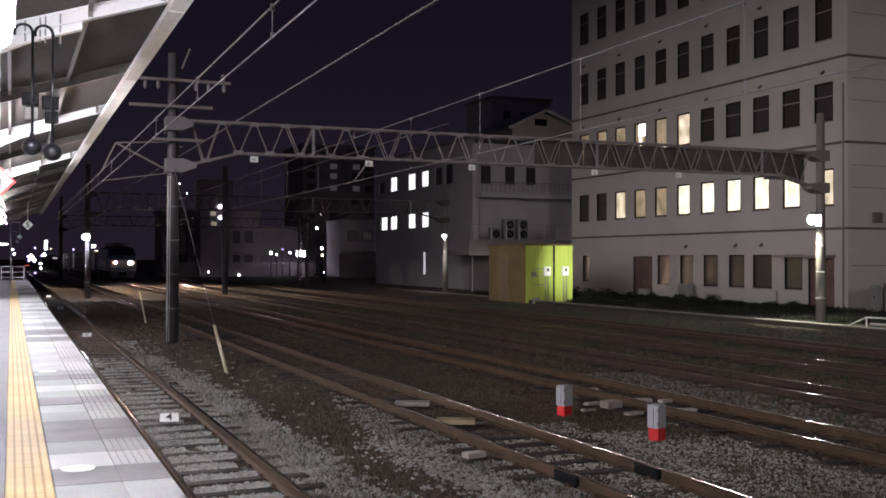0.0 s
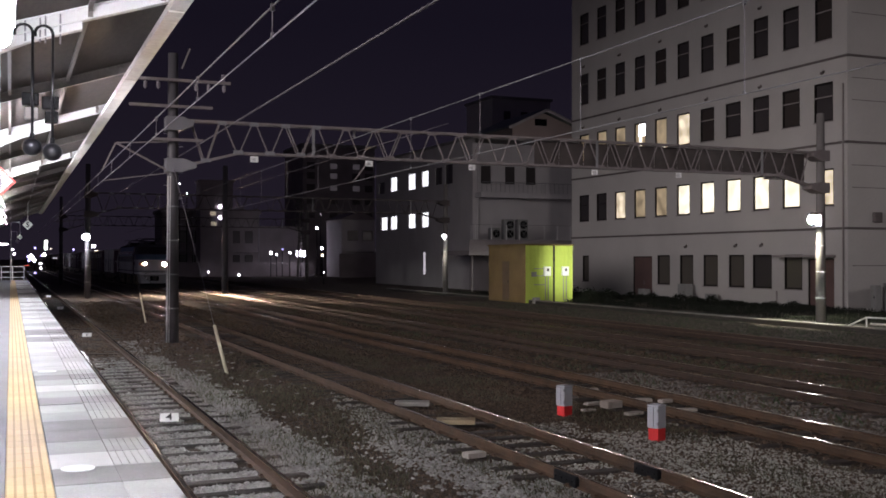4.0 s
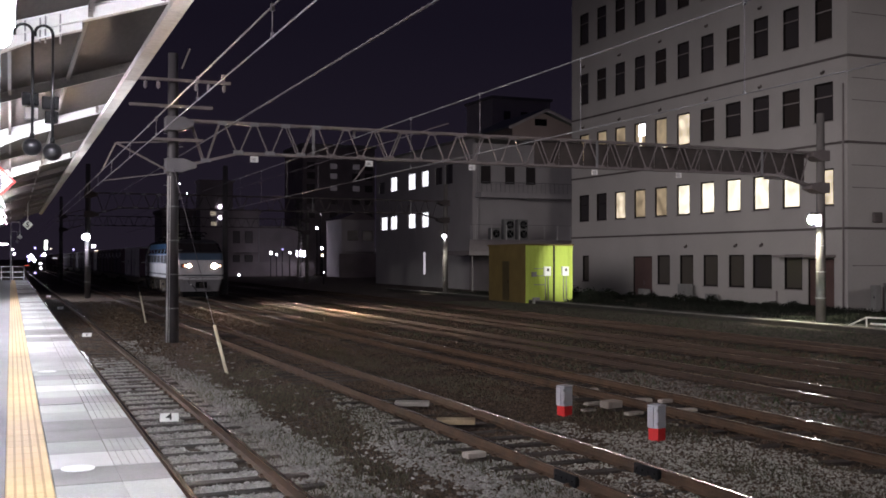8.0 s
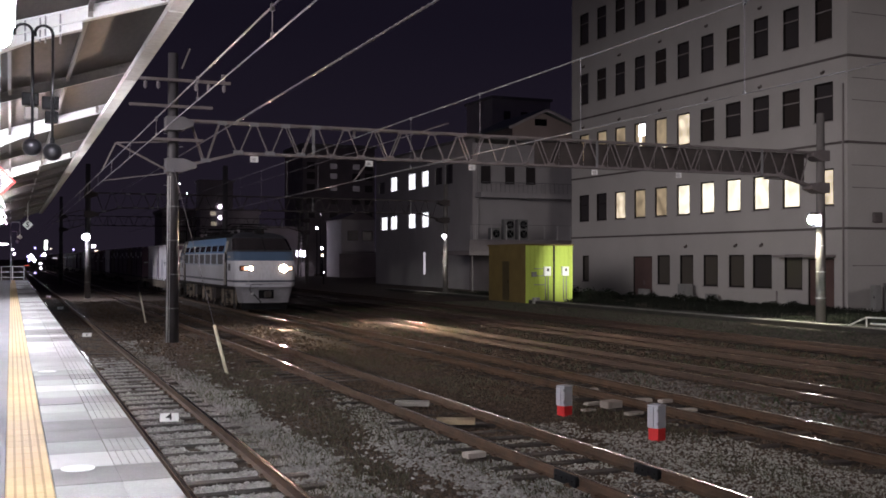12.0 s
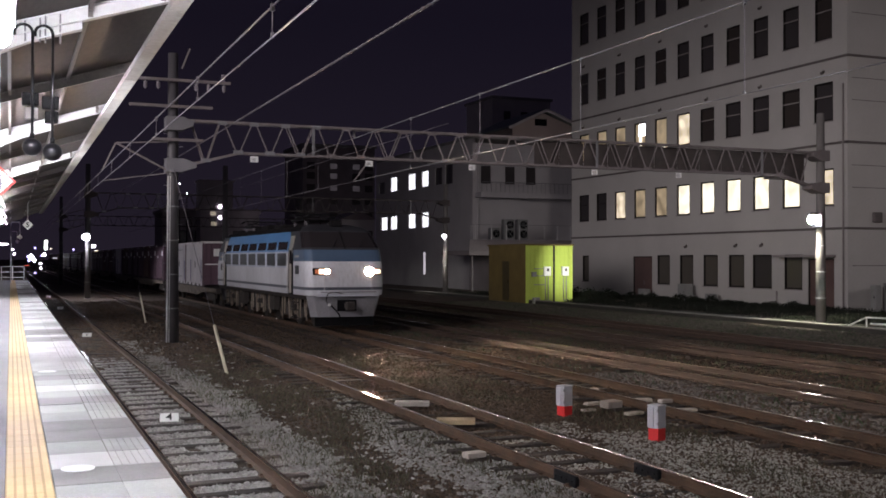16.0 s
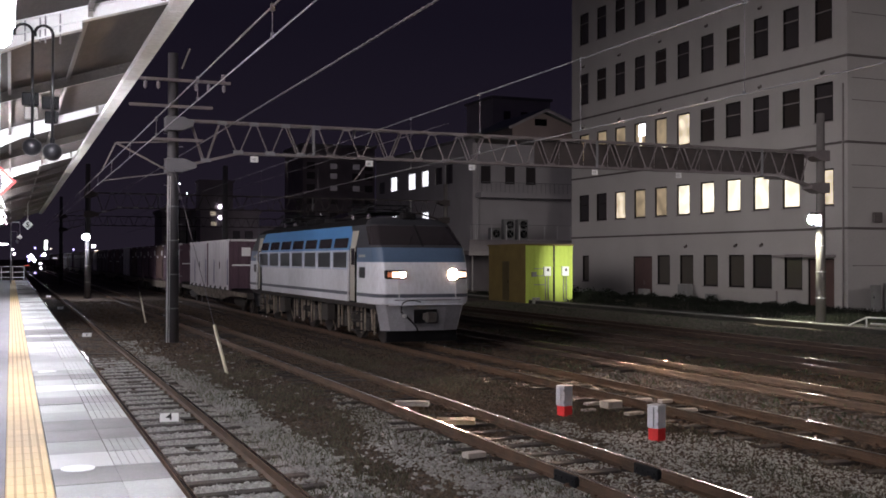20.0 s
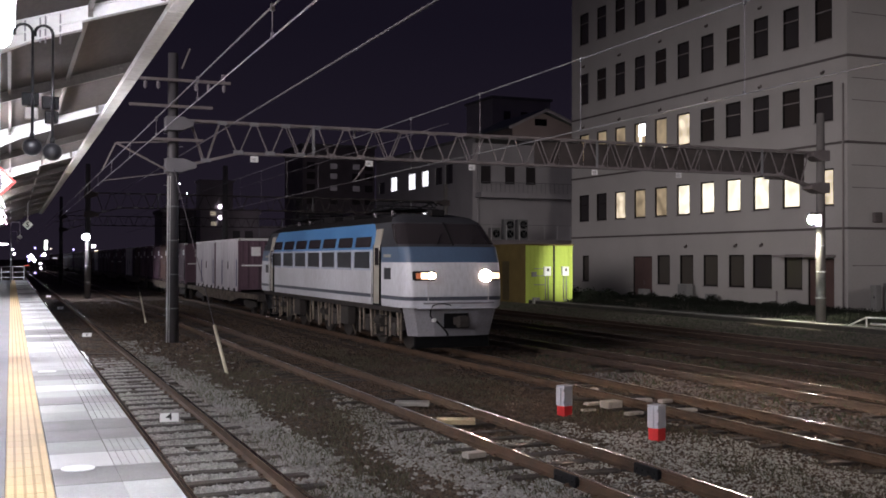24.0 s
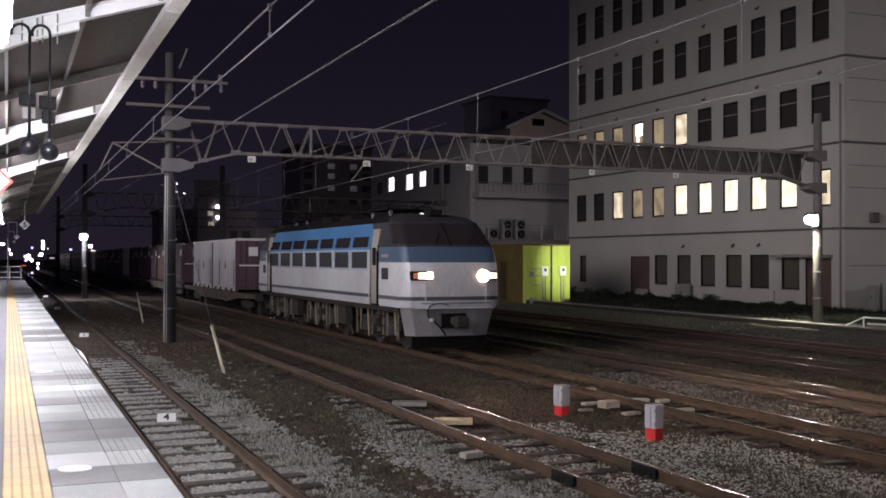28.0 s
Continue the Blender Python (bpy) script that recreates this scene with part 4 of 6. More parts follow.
def facade(bm, to, u0, u1, z0, z1, holes, depth):
    """A wall with openings through it. to(u, d, z) gives the place: u along, d inwards."""
    us = sorted({u0, u1, *[h[0] for h in holes], *[h[1] for h in holes]})
    zs = sorted({z0, z1, *[h[2] for h in holes], *[h[3] for h in holes]})
    for ua, ub in zip(us, us[1:]):
        run = None
        for za, zb in zip(zs, zs[1:]):
            open_here = any(h[0] <= ua and ub <= h[1] and h[2] <= za and zb <= h[3] for h in holes)
            if not open_here:
                run = (run[0], zb) if run else (za, zb)
            if run and (open_here or zb == zs[-1]):
                for d in (0, depth):
                    bm.faces.new([bm.verts.new(to(u, d, z)) for u, z in ((ua, run[0]), (ub, run[0]), (ub, run[1]), (ua, run[1]))])
                run = None
    for a, b, za, zb in holes:
        for (p, q) in (((a, za), (b, za)), ((b, za), (b, zb)), ((b, zb), (a, zb)), ((a, zb), (a, za))):
            bm.faces.new([bm.verts.new(to(p[0], 0, p[1])), bm.verts.new(to(q[0], 0, q[1])), bm.verts.new(to(q[0], depth, q[1])), bm.verts.new(to(p[0], depth, p[1]))])
    return bm


office = thing("office_building", "pale plastered five-storey office block with lit windows", "building", at=(0, 0, 0))
ROWS = [(0.84, 2.83), (5.48, 7.52), (10.12, 12.26), (14.62, 16.98), (19.3, 21.7)]
COLS = [45.45 + 2.61 * k for k in range(11)]          # centres along the facade
GROUND_COLS = {1: 47.89, 2: 50.57, 3: 52.96, 4: 55.56, 5: 58.13, 6: 60.77, 10: 71.3}
LIT2 = {8: "warm", 7: "dim", 6: "dim", 5: "white", 4: "white", 3: "white", 2: "white", 1: "white", 0: "warm"}
LIT3 = {10: "dim", 9: "dim", 8: "dim", 7: "lamp", 6: "dim", 5: "warm"}
holes, spec = [], []
for r, (z0, z1) in enumerate(ROWS):
    for c, yc in enumerate(COLS):
        if r == 0 and c in (0, 7, 8, 9):
            continue
        w = 0.73 if r < 3 else 0.66
        if r == 1 and c == 0:
            yc, w = 45.3, 0.62
        if r == 0:
            yc, w = GROUND_COLS[c], 0.48 if c == 10 else 0.75
        zz0 = z0
        if r == 0 and c == 2:
            w = 0.86
        holes.append((yc - w, yc + w, zz0, z1))
        spec.append((r, c, yc, w, zz0, z1))
DOORS = [(62.15, 64.6, GROUND, 2.75), (44.65, 46.7, GROUND, 2.6)]
holes += DOORS
bm = facade(B(), lambda u, d, z: (BX + d, u, z), BY0, BY1, GROUND - 0.3, BTOP, holes, 0.28)
part("wall", bm, plaster, office)
end_holes = []
bm = facade(B(), lambda u, d, z: (u, BY0 + d, z), BX, 62.0, GROUND - 0.3, BTOP, end_holes, 0.28)
part("wall", bm, plaster, office)
bm = B()
box(bm, BX + 0.01, 62, BY1 - 0.28, BY1, GROUND - 0.3, BTOP)
box(bm, 61.72, 62, BY0 + 0.3, BY1 - 0.3, GROUND - 0.3, BTOP)
part("wall", bm, plaster, office)
part("roof", box(B(), BX + 0.3, 61.7, BY0 + 0.3, BY1 - 0.3, BTOP - 0.7, BTOP - 0.4), concrete, office)
for z in (4.23, 8.86, 13.5):
    bm = B()
    box(bm, BX - 0.05, BX, BY0 - 0.05, BY1, z - 0.07, z + 0.06)
    box(bm, BX - 0.05, 61.9, BY0 - 0.05, BY0, z - 0.07, z + 0.06)
    part("string_course", bm, belt_dark, office, "dark painted ledge between storeys")
for z in (2.2, 6.4, 7.6, 11.1, 12.3, 15.8, 17.1, 18.4):
    part("panel_joint", box(B(), BX + 0.3, 61.9, BY0 - 0.004, BY0 + 0.02, z, z + 0.035), belt_dark, office, "fine dark joint in the end wall")
bm = B()
box(bm, BX - 0.06, BX, BY0 - 0.06, BY1, BTOP - 0.5, BTOP)
part("parapet", bm, plaster_belt, office)
for r, c, yc, w, z0, z1 in spec:
    state = LIT2.get(c) if r == 1 else LIT3.get(c) if r == 2 else None
    lights = [(yc - w + 0.06, yc + w - 0.08, z0 + 0.09, z1 - 0.09)]
    if not state and r:
        lights = [(yc - w + 0.06, yc + w - 0.08, z0 + 0.09, z1 - 0.82), (yc - w + 0.06, yc + w - 0.08, z1 - 0.77, z1 - 0.09)]
    wn = part("window", facade(B(), lambda u, d, z: (BX + 0.02 + d, u, z), yc - w, yc + w, z0, z1, lights, 0.13), dark_frame, office)
    glow_mat = {"white": lit_white, "warm": lit_warm, "dim": lit_dim, "lamp": lit_dim}.get(state)
    for a, b, za, zb in lights:
        part("pane", box(B(), BX + 0.125, BX + 0.135, a, b, za, zb), glow_mat or (pane_low if r == 0 and c != 2 else pane_dark if (c + r) % 3 else pane_dim), wn)
    if r > 1 and len(lights) > 1:
        part("transom", box(B(), BX + 0.0, BX + 0.02, yc - w + 0.05, yc + w - 0.05, z1 - 0.83, z1 - 0.76), plaster_belt, wn, "pale transom bar")
    bm = B()
    box(bm, BX - 0.04, BX + 0.09, yc - w - 0.05, yc + w + 0.05, z0 - 0.06, z0)
    part("sill", bm, plaster_belt, wn)
    if state == "lamp":
        lit = glow("room_lamp", (0.95, 0.95, 1.0), 6.0)
        part("room_lamp", box(B(), BX + 0.1, BX + 0.115, yc - 0.56, yc + 0.28, z1 - 0.95, z1 - 0.12), lit, wn)
        part("lit_doorway", box(B(), BX + 0.1, BX + 0.115, yc - 0.1, yc + 0.22, z0 + 0.1, z1 - 0.96), glow("doorway_lit", (1.0, 0.93, 0.75), 1.6), wn)
    if r == 2 and c == 6:
        part("lit_ledge", box(B(), BX + 0.1, BX + 0.115, yc - w + 0.1, yc + w - 0.4, z0 + 0.12, z0 + 0.32), glow("ledge_lit", (1.0, 0.92, 0.75), 2.2), wn)
    if (r == 0 and c in (2, 3, 5)) or (r in (2, 3) and c % 2 == 0):
        bm = B()
        rod(bm, (BX - 0.17, yc, z1 + 0.5), (BX, yc, z1 + 0.6), 0.085, 10, 0.075)
        rod(bm, (BX - 0.012, yc, z1 + 0.6), (BX, yc, z1 + 0.6), 0.11, 12)
        part("vent_hood", bm, belt_dark, office)
for (a, b, za, zb) in DOORS:
    dr = part("door", box(B(), BX + 0.12, BX + 0.18, a + 0.05, b - 0.05, za, zb - 0.05), brown_door, office, "brown steel double door")
    part("door_frame", facade(B(), lambda u, d, z: (BX + 0.05 + d, u, z), a, b, za, zb, [(a + 0.06, b - 0.06, za, zb - 0.06)], 0.1), dark_frame, dr)
    part("handle", rod(B(), (BX + 0.08, (a + b) / 2 - 0.1, 0.75), (BX + 0.08, (a + b) / 2 - 0.1, 1.05), 0.02, 6), steel_grey, dr)
part("door_hood", box(B(), BX - 0.75, BX, 44.5, 48.75, 2.66, 2.8, 0.02), plaster_belt, office)
for y, z0, z1 in ((43.9, -0.2, 12.0), (49.2, -0.2, 0.7)):
    part("downpipe", rod(B(), (BX - 0.08, y, z0), (BX - 0.08, y, z1), 0.05, 8), plaster_belt, office)
part("downpipe", rod(B(), (44.6, BY0 - 0.08, GROUND), (44.6, BY0 - 0.08, BTOP), 0.07, 8), plaster_belt, office)
part("wall_box", box(B(), 43.0, 43.5, BY0 - 0.25, BY0, 4.55, 5.1, 0.02), belt_dark, office)
# plant boxes and cabinets along the wall
cab_grey = mat("cabinet_grey", (0.32, 0.32, 0.31), (0.25, 0.25, 0.24), 0.6, fine=20, coarse=2)
for x, y, w, d, h in ((40.6, 57.3, 1.0, 0.5, 1.15), (40.5, 61.9, 0.8, 0.5, 0.7), (40.4, 54.3, 0.6, 0.5, 0.6), (43.2, 42.4, 0.7, 0.7, 1.5), (44.6, 42.2, 1.3, 0.7, 1.5), (42.2, 42.6, 0.4, 0.4, 1.4)):
    cb = thing("utility_cabinet", "grey metal utility cabinet standing by the wall", "cabinet", "utility cabinets", at=(x, y, GROUND))
    part("body", box(B(), -d / 2, d / 2, -w / 2, w / 2, 0, h, 0.02), cab_grey, cb)
    part("door", box(B(), -d / 2 - 0.015, -d / 2, -w / 2 + 0.05, w / 2 - 0.05, 0.08, h - 0.06, 0.005), cab_grey, cb)
    part("handle", box(B(), -d / 2 - 0.035, -d / 2 - 0.015, -w / 4 - 0.02, -w / 4 + 0.02, h * 0.5, h * 0.6), black_iron, cb)

# ================= green hut =================
HX0, HX1, HY, HTOP = 29.56, 32.88, 58.4, 3.45
hut_green = mat("hut_green", (0.50, 0.63, 0.10), (0.40, 0.50, 0.08), 0.65, fine=20, coarse=1.2, bump=0.002, stretch=(1, 1, 0.2))
hut_ochre = mat("hut_ochre", (0.19, 0.14, 0.045), (0.13, 0.095, 0.03), 0.7, fine=20, coarse=1.2)
hut = thing("equipment_hut", "yellow-green sheet metal equipment hut with meter boxes", "hut", at=(0, 0, 0))
part("shell", box(B(), HX0 + 0.03, HX1 - 0.03, HY + 0.03, HY + 5.45, GROUND, HTOP - 0.05), hut_ochre, hut)
for k in range(11):
    x0 = HX0 + (HX1 - HX0) * k / 11
    part("cladding_panel", box(B(), x0 + 0.006, x0 + (HX1 - HX0) / 11 - 0.006, HY, HY + 0.035, GROUND, HTOP - 0.06, 0.004), hut_green, hut)
for k in range(16):
    y0 = HY + 0.04 + 5.4 * k / 16
    part("cladding_panel", box(B(), HX0, HX0 + 0.035, y0 + 0.006, y0 + 5.4 / 16 - 0.006, GROUND, HTOP - 0.06, 0.004), hut_ochre, hut)
part("roof", box(B(), HX0 - 0.08, HX1 + 0.05, HY - 0.08, HY + 5.55, HTOP - 0.06, HTOP + 0.04, 0.01), hut_ochre, hut)
part("corner_post", box(B(), 31.47, 31.6, HY - 0.03, HY, GROUND, HTOP - 0.06, 0.005), dark_frame, hut)
dr = part("door", box(B(), HX0 - 0.02, HX0, HY + 2.3, HY + 3.3, GROUND + 0.1, 2.4, 0.005), mat("hut_door", (0.085, 0.065, 0.03), (0.06, 0.05, 0.022), 0.6), hut)
part("handle", box(B(), HX0 - 0.06, HX0 - 0.02, HY + 2.4, HY + 2.44, 1.0, 1.2), black_iron, dr)
for x in (31.0, 32.28):
    bx = part("meter_box", box(B(), x - 0.23, x + 0.23, HY - 0.2, HY - 0.035, 1.5, 2.08, 0.015), sign_white, hut, "white meter box")
    part("dial_window", box(B(), x - 0.06, x + 0.09, HY - 0.21, HY - 0.2, 1.78, 1.96), pane_dark, bx)
    bm = B()
    for s in (-0.1, 0.1):
        rod(bm, (x + s, HY - 0.08, 0.0), (x + s, HY - 0.08, 1.5), 0.03, 8)
        rod(bm, (x + s, HY - 0.08, 0.02), (x + s + 0.16, HY - 0.1, -0.1), 0.03, 8)
    part("conduit", bm, steel_grey, bx)
bm = B()
for z in (0.95, 1.5, 1.95):
    rod(bm, (30.1, HY - 0.06, z), (30.9, HY - 0.06, z), 0.03, 6)
part("pipe_run", bm, steel_grey, hut)
part("tap_box", box(B(), 29.95, 30.25, HY - 0.15, HY, 1.45, 1.75, 0.01), steel_grey, hut)

# ================= buildings behind =================
dark_wall = mat("dark_wall", (0.3, 0.265, 0.275), (0.2, 0.175, 0.185), 0.9, fine=10, coarse=0.4)
annex = thing("rear_building", "grey rendered building with terraces and a few lit windows", "building", at=(0, 0, 0))
AX, AY0, AY1, AT = 38.0, 85.5, 112.3, 13.3
ah = []
for (y, z0, z1, lit) in ((106.4, 9.75, 11.35, 1), (100.9, 9.6, 11.3, 1), (97.2, 9.7, 11.3, 1), (93.6, 9.7, 11.3, 0), (91.0, 9.6, 11.4, 0), (109.5, 5.65, 7.15, 1), (106.4, 5.65, 7.15, 1), (100.9, 5.65, 7.2, 1), (97.2, 5.65, 7.2, 1), (110.3, 9.75, 11.0, 0)):
    ah.append((y - 1.0 if y > 98 else y - 0.9, y + 1.0 if y > 98 else y + 0.9, z0, z1, lit))
part("wall", facade(B(), lambda u, d, z: (AX + d, u, z), AY0, AY1, GROUND - 0.3, AT, [h[:4] for h in ah], 0.25), grey_wall, annex)
for a, b, za, zb, lit in ah:
    wn = part("window", facade(B(), lambda u, d, z: (AX + 0.08 + d, u, z), a, b, za, zb, [(a + 0.07, (a + b) / 2 - 0.03, za + 0.07, zb - 0.07), ((a + b) / 2 + 0.03, b - 0.07, za + 0.07, zb - 0.07)], 0.06), dark_frame, annex)
    for p, q in ((a + 0.07, (a + b) / 2 - 0.03), ((a + b) / 2 + 0.03, b - 0.07)):
        part("pane", box(B(), AX + 0.1, AX + 0.11, p, q, za + 0.07, zb - 0.07), glow("annex_lit", (0.95, 0.97, 1.0), 1.8, 0.3) if lit else pane_dark, wn)
part("slit_window", box(B(), AX - 0.02, AX + 0.02, 97.0, 97.5, 1.0, 3.2), glow("slit_lit", (0.9, 0.85, 0.9), 0.55), annex)
eh = [(38.8, 39.8, 9.3, 10.9), (41.2, 42.2, 9.3, 10.9), (43.3, 44.3, 9.3, 10.9), (38.7, 39.9, GROUND, 2.2)]
part("wall", facade(B(), lambda u, d, z: (u, AY0 + d, z), AX, 54.0, GROUND - 0.3, AT - 0.4, eh, 0.25), grey_wall, annex)
for a, b, za, zb in eh:
    part("pane", box(B(), a, b, AY0 + 0.12, AY0 + 0.14, za, zb), pane_dark, annex)
part("roof", box(B(), AX - 0.1, 54.0, AY0 - 0.1, AY1, AT, AT + 0.25), concrete, annex)
part("end_wall", box(B(), AX + 0.02, 54, AY1 - 0.25, AY1, GROUND - 0.3, AT), grey_wall, annex)
bal = part("balcony", box(B(), AX + 0.2, 50, AY0 - 1.4, AY0, 8.0, 8.45), grey_wall, annex, "pale balcony slab")
for k in range(26):
    part("baluster", rod(B(), (AX + 0.3 + 0.45 * k, AY0 - 1.35, 8.45), (AX + 0.3 + 0.45 * k, AY0 - 1.35, 9.35), 0.02, 5), steel_grey, bal)
part("handrail", rod(B(), (AX + 0.3, AY0 - 1.35, 9.35), (AX + 11.6, AY0 - 1.35, 9.35), 0.03, 6), steel_grey, bal)
# the wing takes the dark wall colour, which paints in its shade
low = part("lower_wing", box(B(), 37.7, 50, 79.5, AY0, GROUND - 0.2, 3.75), dark_wall, annex)
part("terrace_slab", box(B(), 35.0, 37.69, 79.5, AY0, 2.85, 3.25), dark_wall, low)
part("parapet", box(B(), 35.0, 46.0, 79.4, 79.49, 3.26, 4.15), dark_wall, low)
part("terrace_post", rod(B(), (35.4, 79.7, GROUND), (35.4, 79.7, 2.85), 0.05, 8), dark_wall, low)
part("downpipe", rod(B(), (AX + 0.5, AY0 - 0.1, GROUND), (AX + 0.5, AY0 - 0.1, 12.5), 0.09, 8), grey_wall, annex)
dr = part("door", box(B(), 37.9 + 1.0, 37.9 + 2.1, 79.4, 79.5, GROUND, 2.2), pane_dark, low, "dark glazed door")
# railing posts along the wing's roof
rr = thing("roof_railing", "thin pale railing along the edge of the wing's roof", "railing", at=(0, 79.44, 4.15))
for x in [35.15, 35.56, 37.0, 38.42, 39.63, 41.99, 43.25, 44.51]:
    part("post", rod(B(), (x, 0, 0), (x, 0, 1.25), 0.035, 6), steel_white, rr)
part("rail", rod(B(), (35.1, 0, 1.25), (46.0, 0, 1.25), 0.02, 6), steel_grey, rr)

# air conditioners on the wing's roof
ac_white = mat("ac_white", (0.3, 0.3, 0.295), (0.23, 0.23, 0.225), 0.6, fine=20, coarse=2)
for x, w, h in ((38.1, 0.9, 1.0), (39.4, 0.95, 1.75), (40.7, 0.95, 1.75)):
    ac = thing("air_conditioner", "pale outdoor air conditioner unit with round fans", "air conditioner", "roof units", at=(x, 81.2, 4.2))
    part("body", box(B(), -w / 2, w / 2, -0.3, 0.3, 0.08, h, 0.02), ac_white, ac)
    bm = B()
    box(bm, -w / 2, w / 2, -0.25, -0.15, -0.45, 0.08)
    box(bm, -w / 2, w / 2, 0.15, 0.25, -0.45, 0.08)
    part("foot", bm, steel_grey, ac)
    for k in range(1 if h < 1.2 else 2):
        zc = 0.5 if h < 1.2 else 0.48 + 0.8 * k
        fan = part("fan_ring", rod(B(), (0.05, -0.33, zc), (0.05, -0.3, zc), 0.34, 20), black_iron, ac)
        bm = B()
        for j in range(6):
            a = math.pi * j / 3
            bar(bm, (0.05, -0.345, zc), (0.05 + 0.3 * math.cos(a), -0.345, zc + 0.3 * math.sin(a)), 0.03, 0.01)
        part("grille", bm, ac_white, fan)

# gabled house and dark blocks beyond
tan_wall = mat("tan_wall", (0.66, 0.58, 0.53), (0.56, 0.48, 0.44), 0.9, fine=10, coarse=0.4)
green_roof = mat("green_roof", (0.3, 0.36, 0.33), (0.22, 0.27, 0.25), 0.7, fine=10, coarse=0.4)

gable = thing("gabled_house", "tall tan house with a shallow gabled roof", "house", at=(0, 125, 0))
bm = B()
prism(bm, [(61.3, GROUND), (71.5, GROUND), (71.5, 20.1), (66.0, 22.1), (61.3, 20.0)], "y", 0, 12)
part("wall", bm, tan_wall, gable)
for a, b in (((60.4, 19.75), (66.0, 22.4)), ((66.0, 22.4), (72.4, 19.9))):
    bm = B()
    prism(bm, [a, b, (b[0], b[1] + 0.3), (a[0], a[1] + 0.3)], "y", -0.8, 12.6)
    part("roof_slope", bm, green_roof, gable)
    part("bargeboard", bar(B(), (a[0], -0.85, a[1] + 0.05), (b[0], -0.85, b[1] + 0.05), 0.08, 0.35), steel_white, gable)
part("gable_vent", box(B(), 64.6, 66.4, -0.05, 0.05, 20.4, 21.3), black_iron, gable)
tower = thing("stair_tower", "dark flat-roofed tower block behind the houses", "building", at=(0, 150, 0))
part("wall", box(B(), 70.0, 80.3, 0, 10, GROUND, 27.9), grey_wall, tower)
part("roof", box(B(), 69.7, 80.6, -0.3, 10.3, 27.9, 28.3), concrete, tower)
for k in range(3):
    part("window", box(B(), 72 + 3 * k, 73.2 + 3 * k, -0.05, 0.02, 24.6, 26.0), pane_dark, tower)

block = thing("apartment_block", "dark apartment block with a few dim windows", "apartment block", at=(0, 190, 0))
part("wall", box(B(), 50.0, 64.0, 0, 14, GROUND, 23.5), dark_wall, block)
part("roof", box(B(), 49.7, 64.3, -0.3, 14.3, 23.5, 24.0), concrete, block)
for x in (51.5, 55.9, 60.3, 62.8):
    for k, z in enumerate((19.9, 18.05, 15.8, 13.4, 10.8)):
        wn = part("window", box(B(), x - 0.75, x + 0.75, -0.06, 0.02, z - 0.6, z + 0.6), dark_frame, block)
        part("pane", box(B(), x - 0.68, x + 0.68, -0.09, -0.061, z - 0.52, z + 0.52), far_dim if (x, k) in ((55.9, 0), (55.9, 1), (55.9, 2), (60.3, 0), (60.3, 2)) else pane_dark, wn)
house = thing("town_house", "grey two-storey house with dark windows and a balcony", "house", at=(0, 150, 0))
part("wall", box(B(), 45.4, 50.6, 0, 8, GROUND, 8.4), grey_wall, house)
bm = B()
prism(bm, [(45.0, 8.4), (51.0, 8.4), (48.0, 9.6)], "y", -0.4, 8.4)
part("roof", bm, dark_wall, house)
for x, z in ((47.1, 6.0), (49.4, 6.0), (47.0, 2.0), (49.4, 2.0)):
    wn = part("window", box(B(), x - 0.8, x + 0.8, -0.08, 0.02, z - 0.75, z + 0.75), dark_frame, house)
    part("pane", box(B(), x - 0.7, x + 0.7, -0.1, -0.081, z - 0.65, z + 0.65), pane_dark, wn)
part("balcony", box(B(), 45.2, 50.8, -1.0, 0, 3.6, 4.0), grey_wall, house)

row = thing("row_of_shops", "dark low buildings along the far street", "building", at=(0, 166, 0))
part("wall", box(B(), 21.5, 36.5, 0, 9, GROUND, 9.6), dark_wall, row)
part("wall", box(B(), 36.6, 44.0, 2, 9, GROUND, 7.4), dark_wall, row)
part("roof", box(B(), 21.2, 36.8, -0.3, 9.3, 9.6, 10.1), dark_wall, row)
part("roof", box(B(), 36.81, 44.3, 1.7, 9.3, 7.4, 7.8), dark_wall, row)
for k in range(7):
    x = 22.6 + 2.05 * k
    for z in (1.2, 5.0):
        wn = part("window", box(B(), x - 0.62, x + 0.62, -0.08, 0.02, z, z + 1.9), dark_frame, row)
        part("pane", box(B(), x - 0.54, x + 0.54, -0.1, -0.081, z + 0.08, z + 1.82), pane_dark, wn)
for x0, x1 in ((21.6, 26.2), (26.6, 31.4), (31.8, 36.4)):
    part("awning", box(B(), x0, x1, -1.1, -0.05, 3.5, 3.7, 0.02), dark_wall, row)
    part("drainpipe", rod(B(), (x1 + 0.1, -0.12, GROUND), (x1 + 0.1, -0.12, 9.5), 0.07, 6), steel_grey, row)
part("roof_hut", box(B(), 27.6, 31.6, 2.0, 6.0, 10.1, 12.2), grey_wall, row, "pale plant room on the roof")
part("fence_wall", box(B(), 21, 44.4, -4.2, -4.0, GROUND, 2.0), dark_wall, row)
part("fence_wall", box(B(), 44.5, 52, -18.0, -17.8, GROUND, 3.3), dark_wall, row)

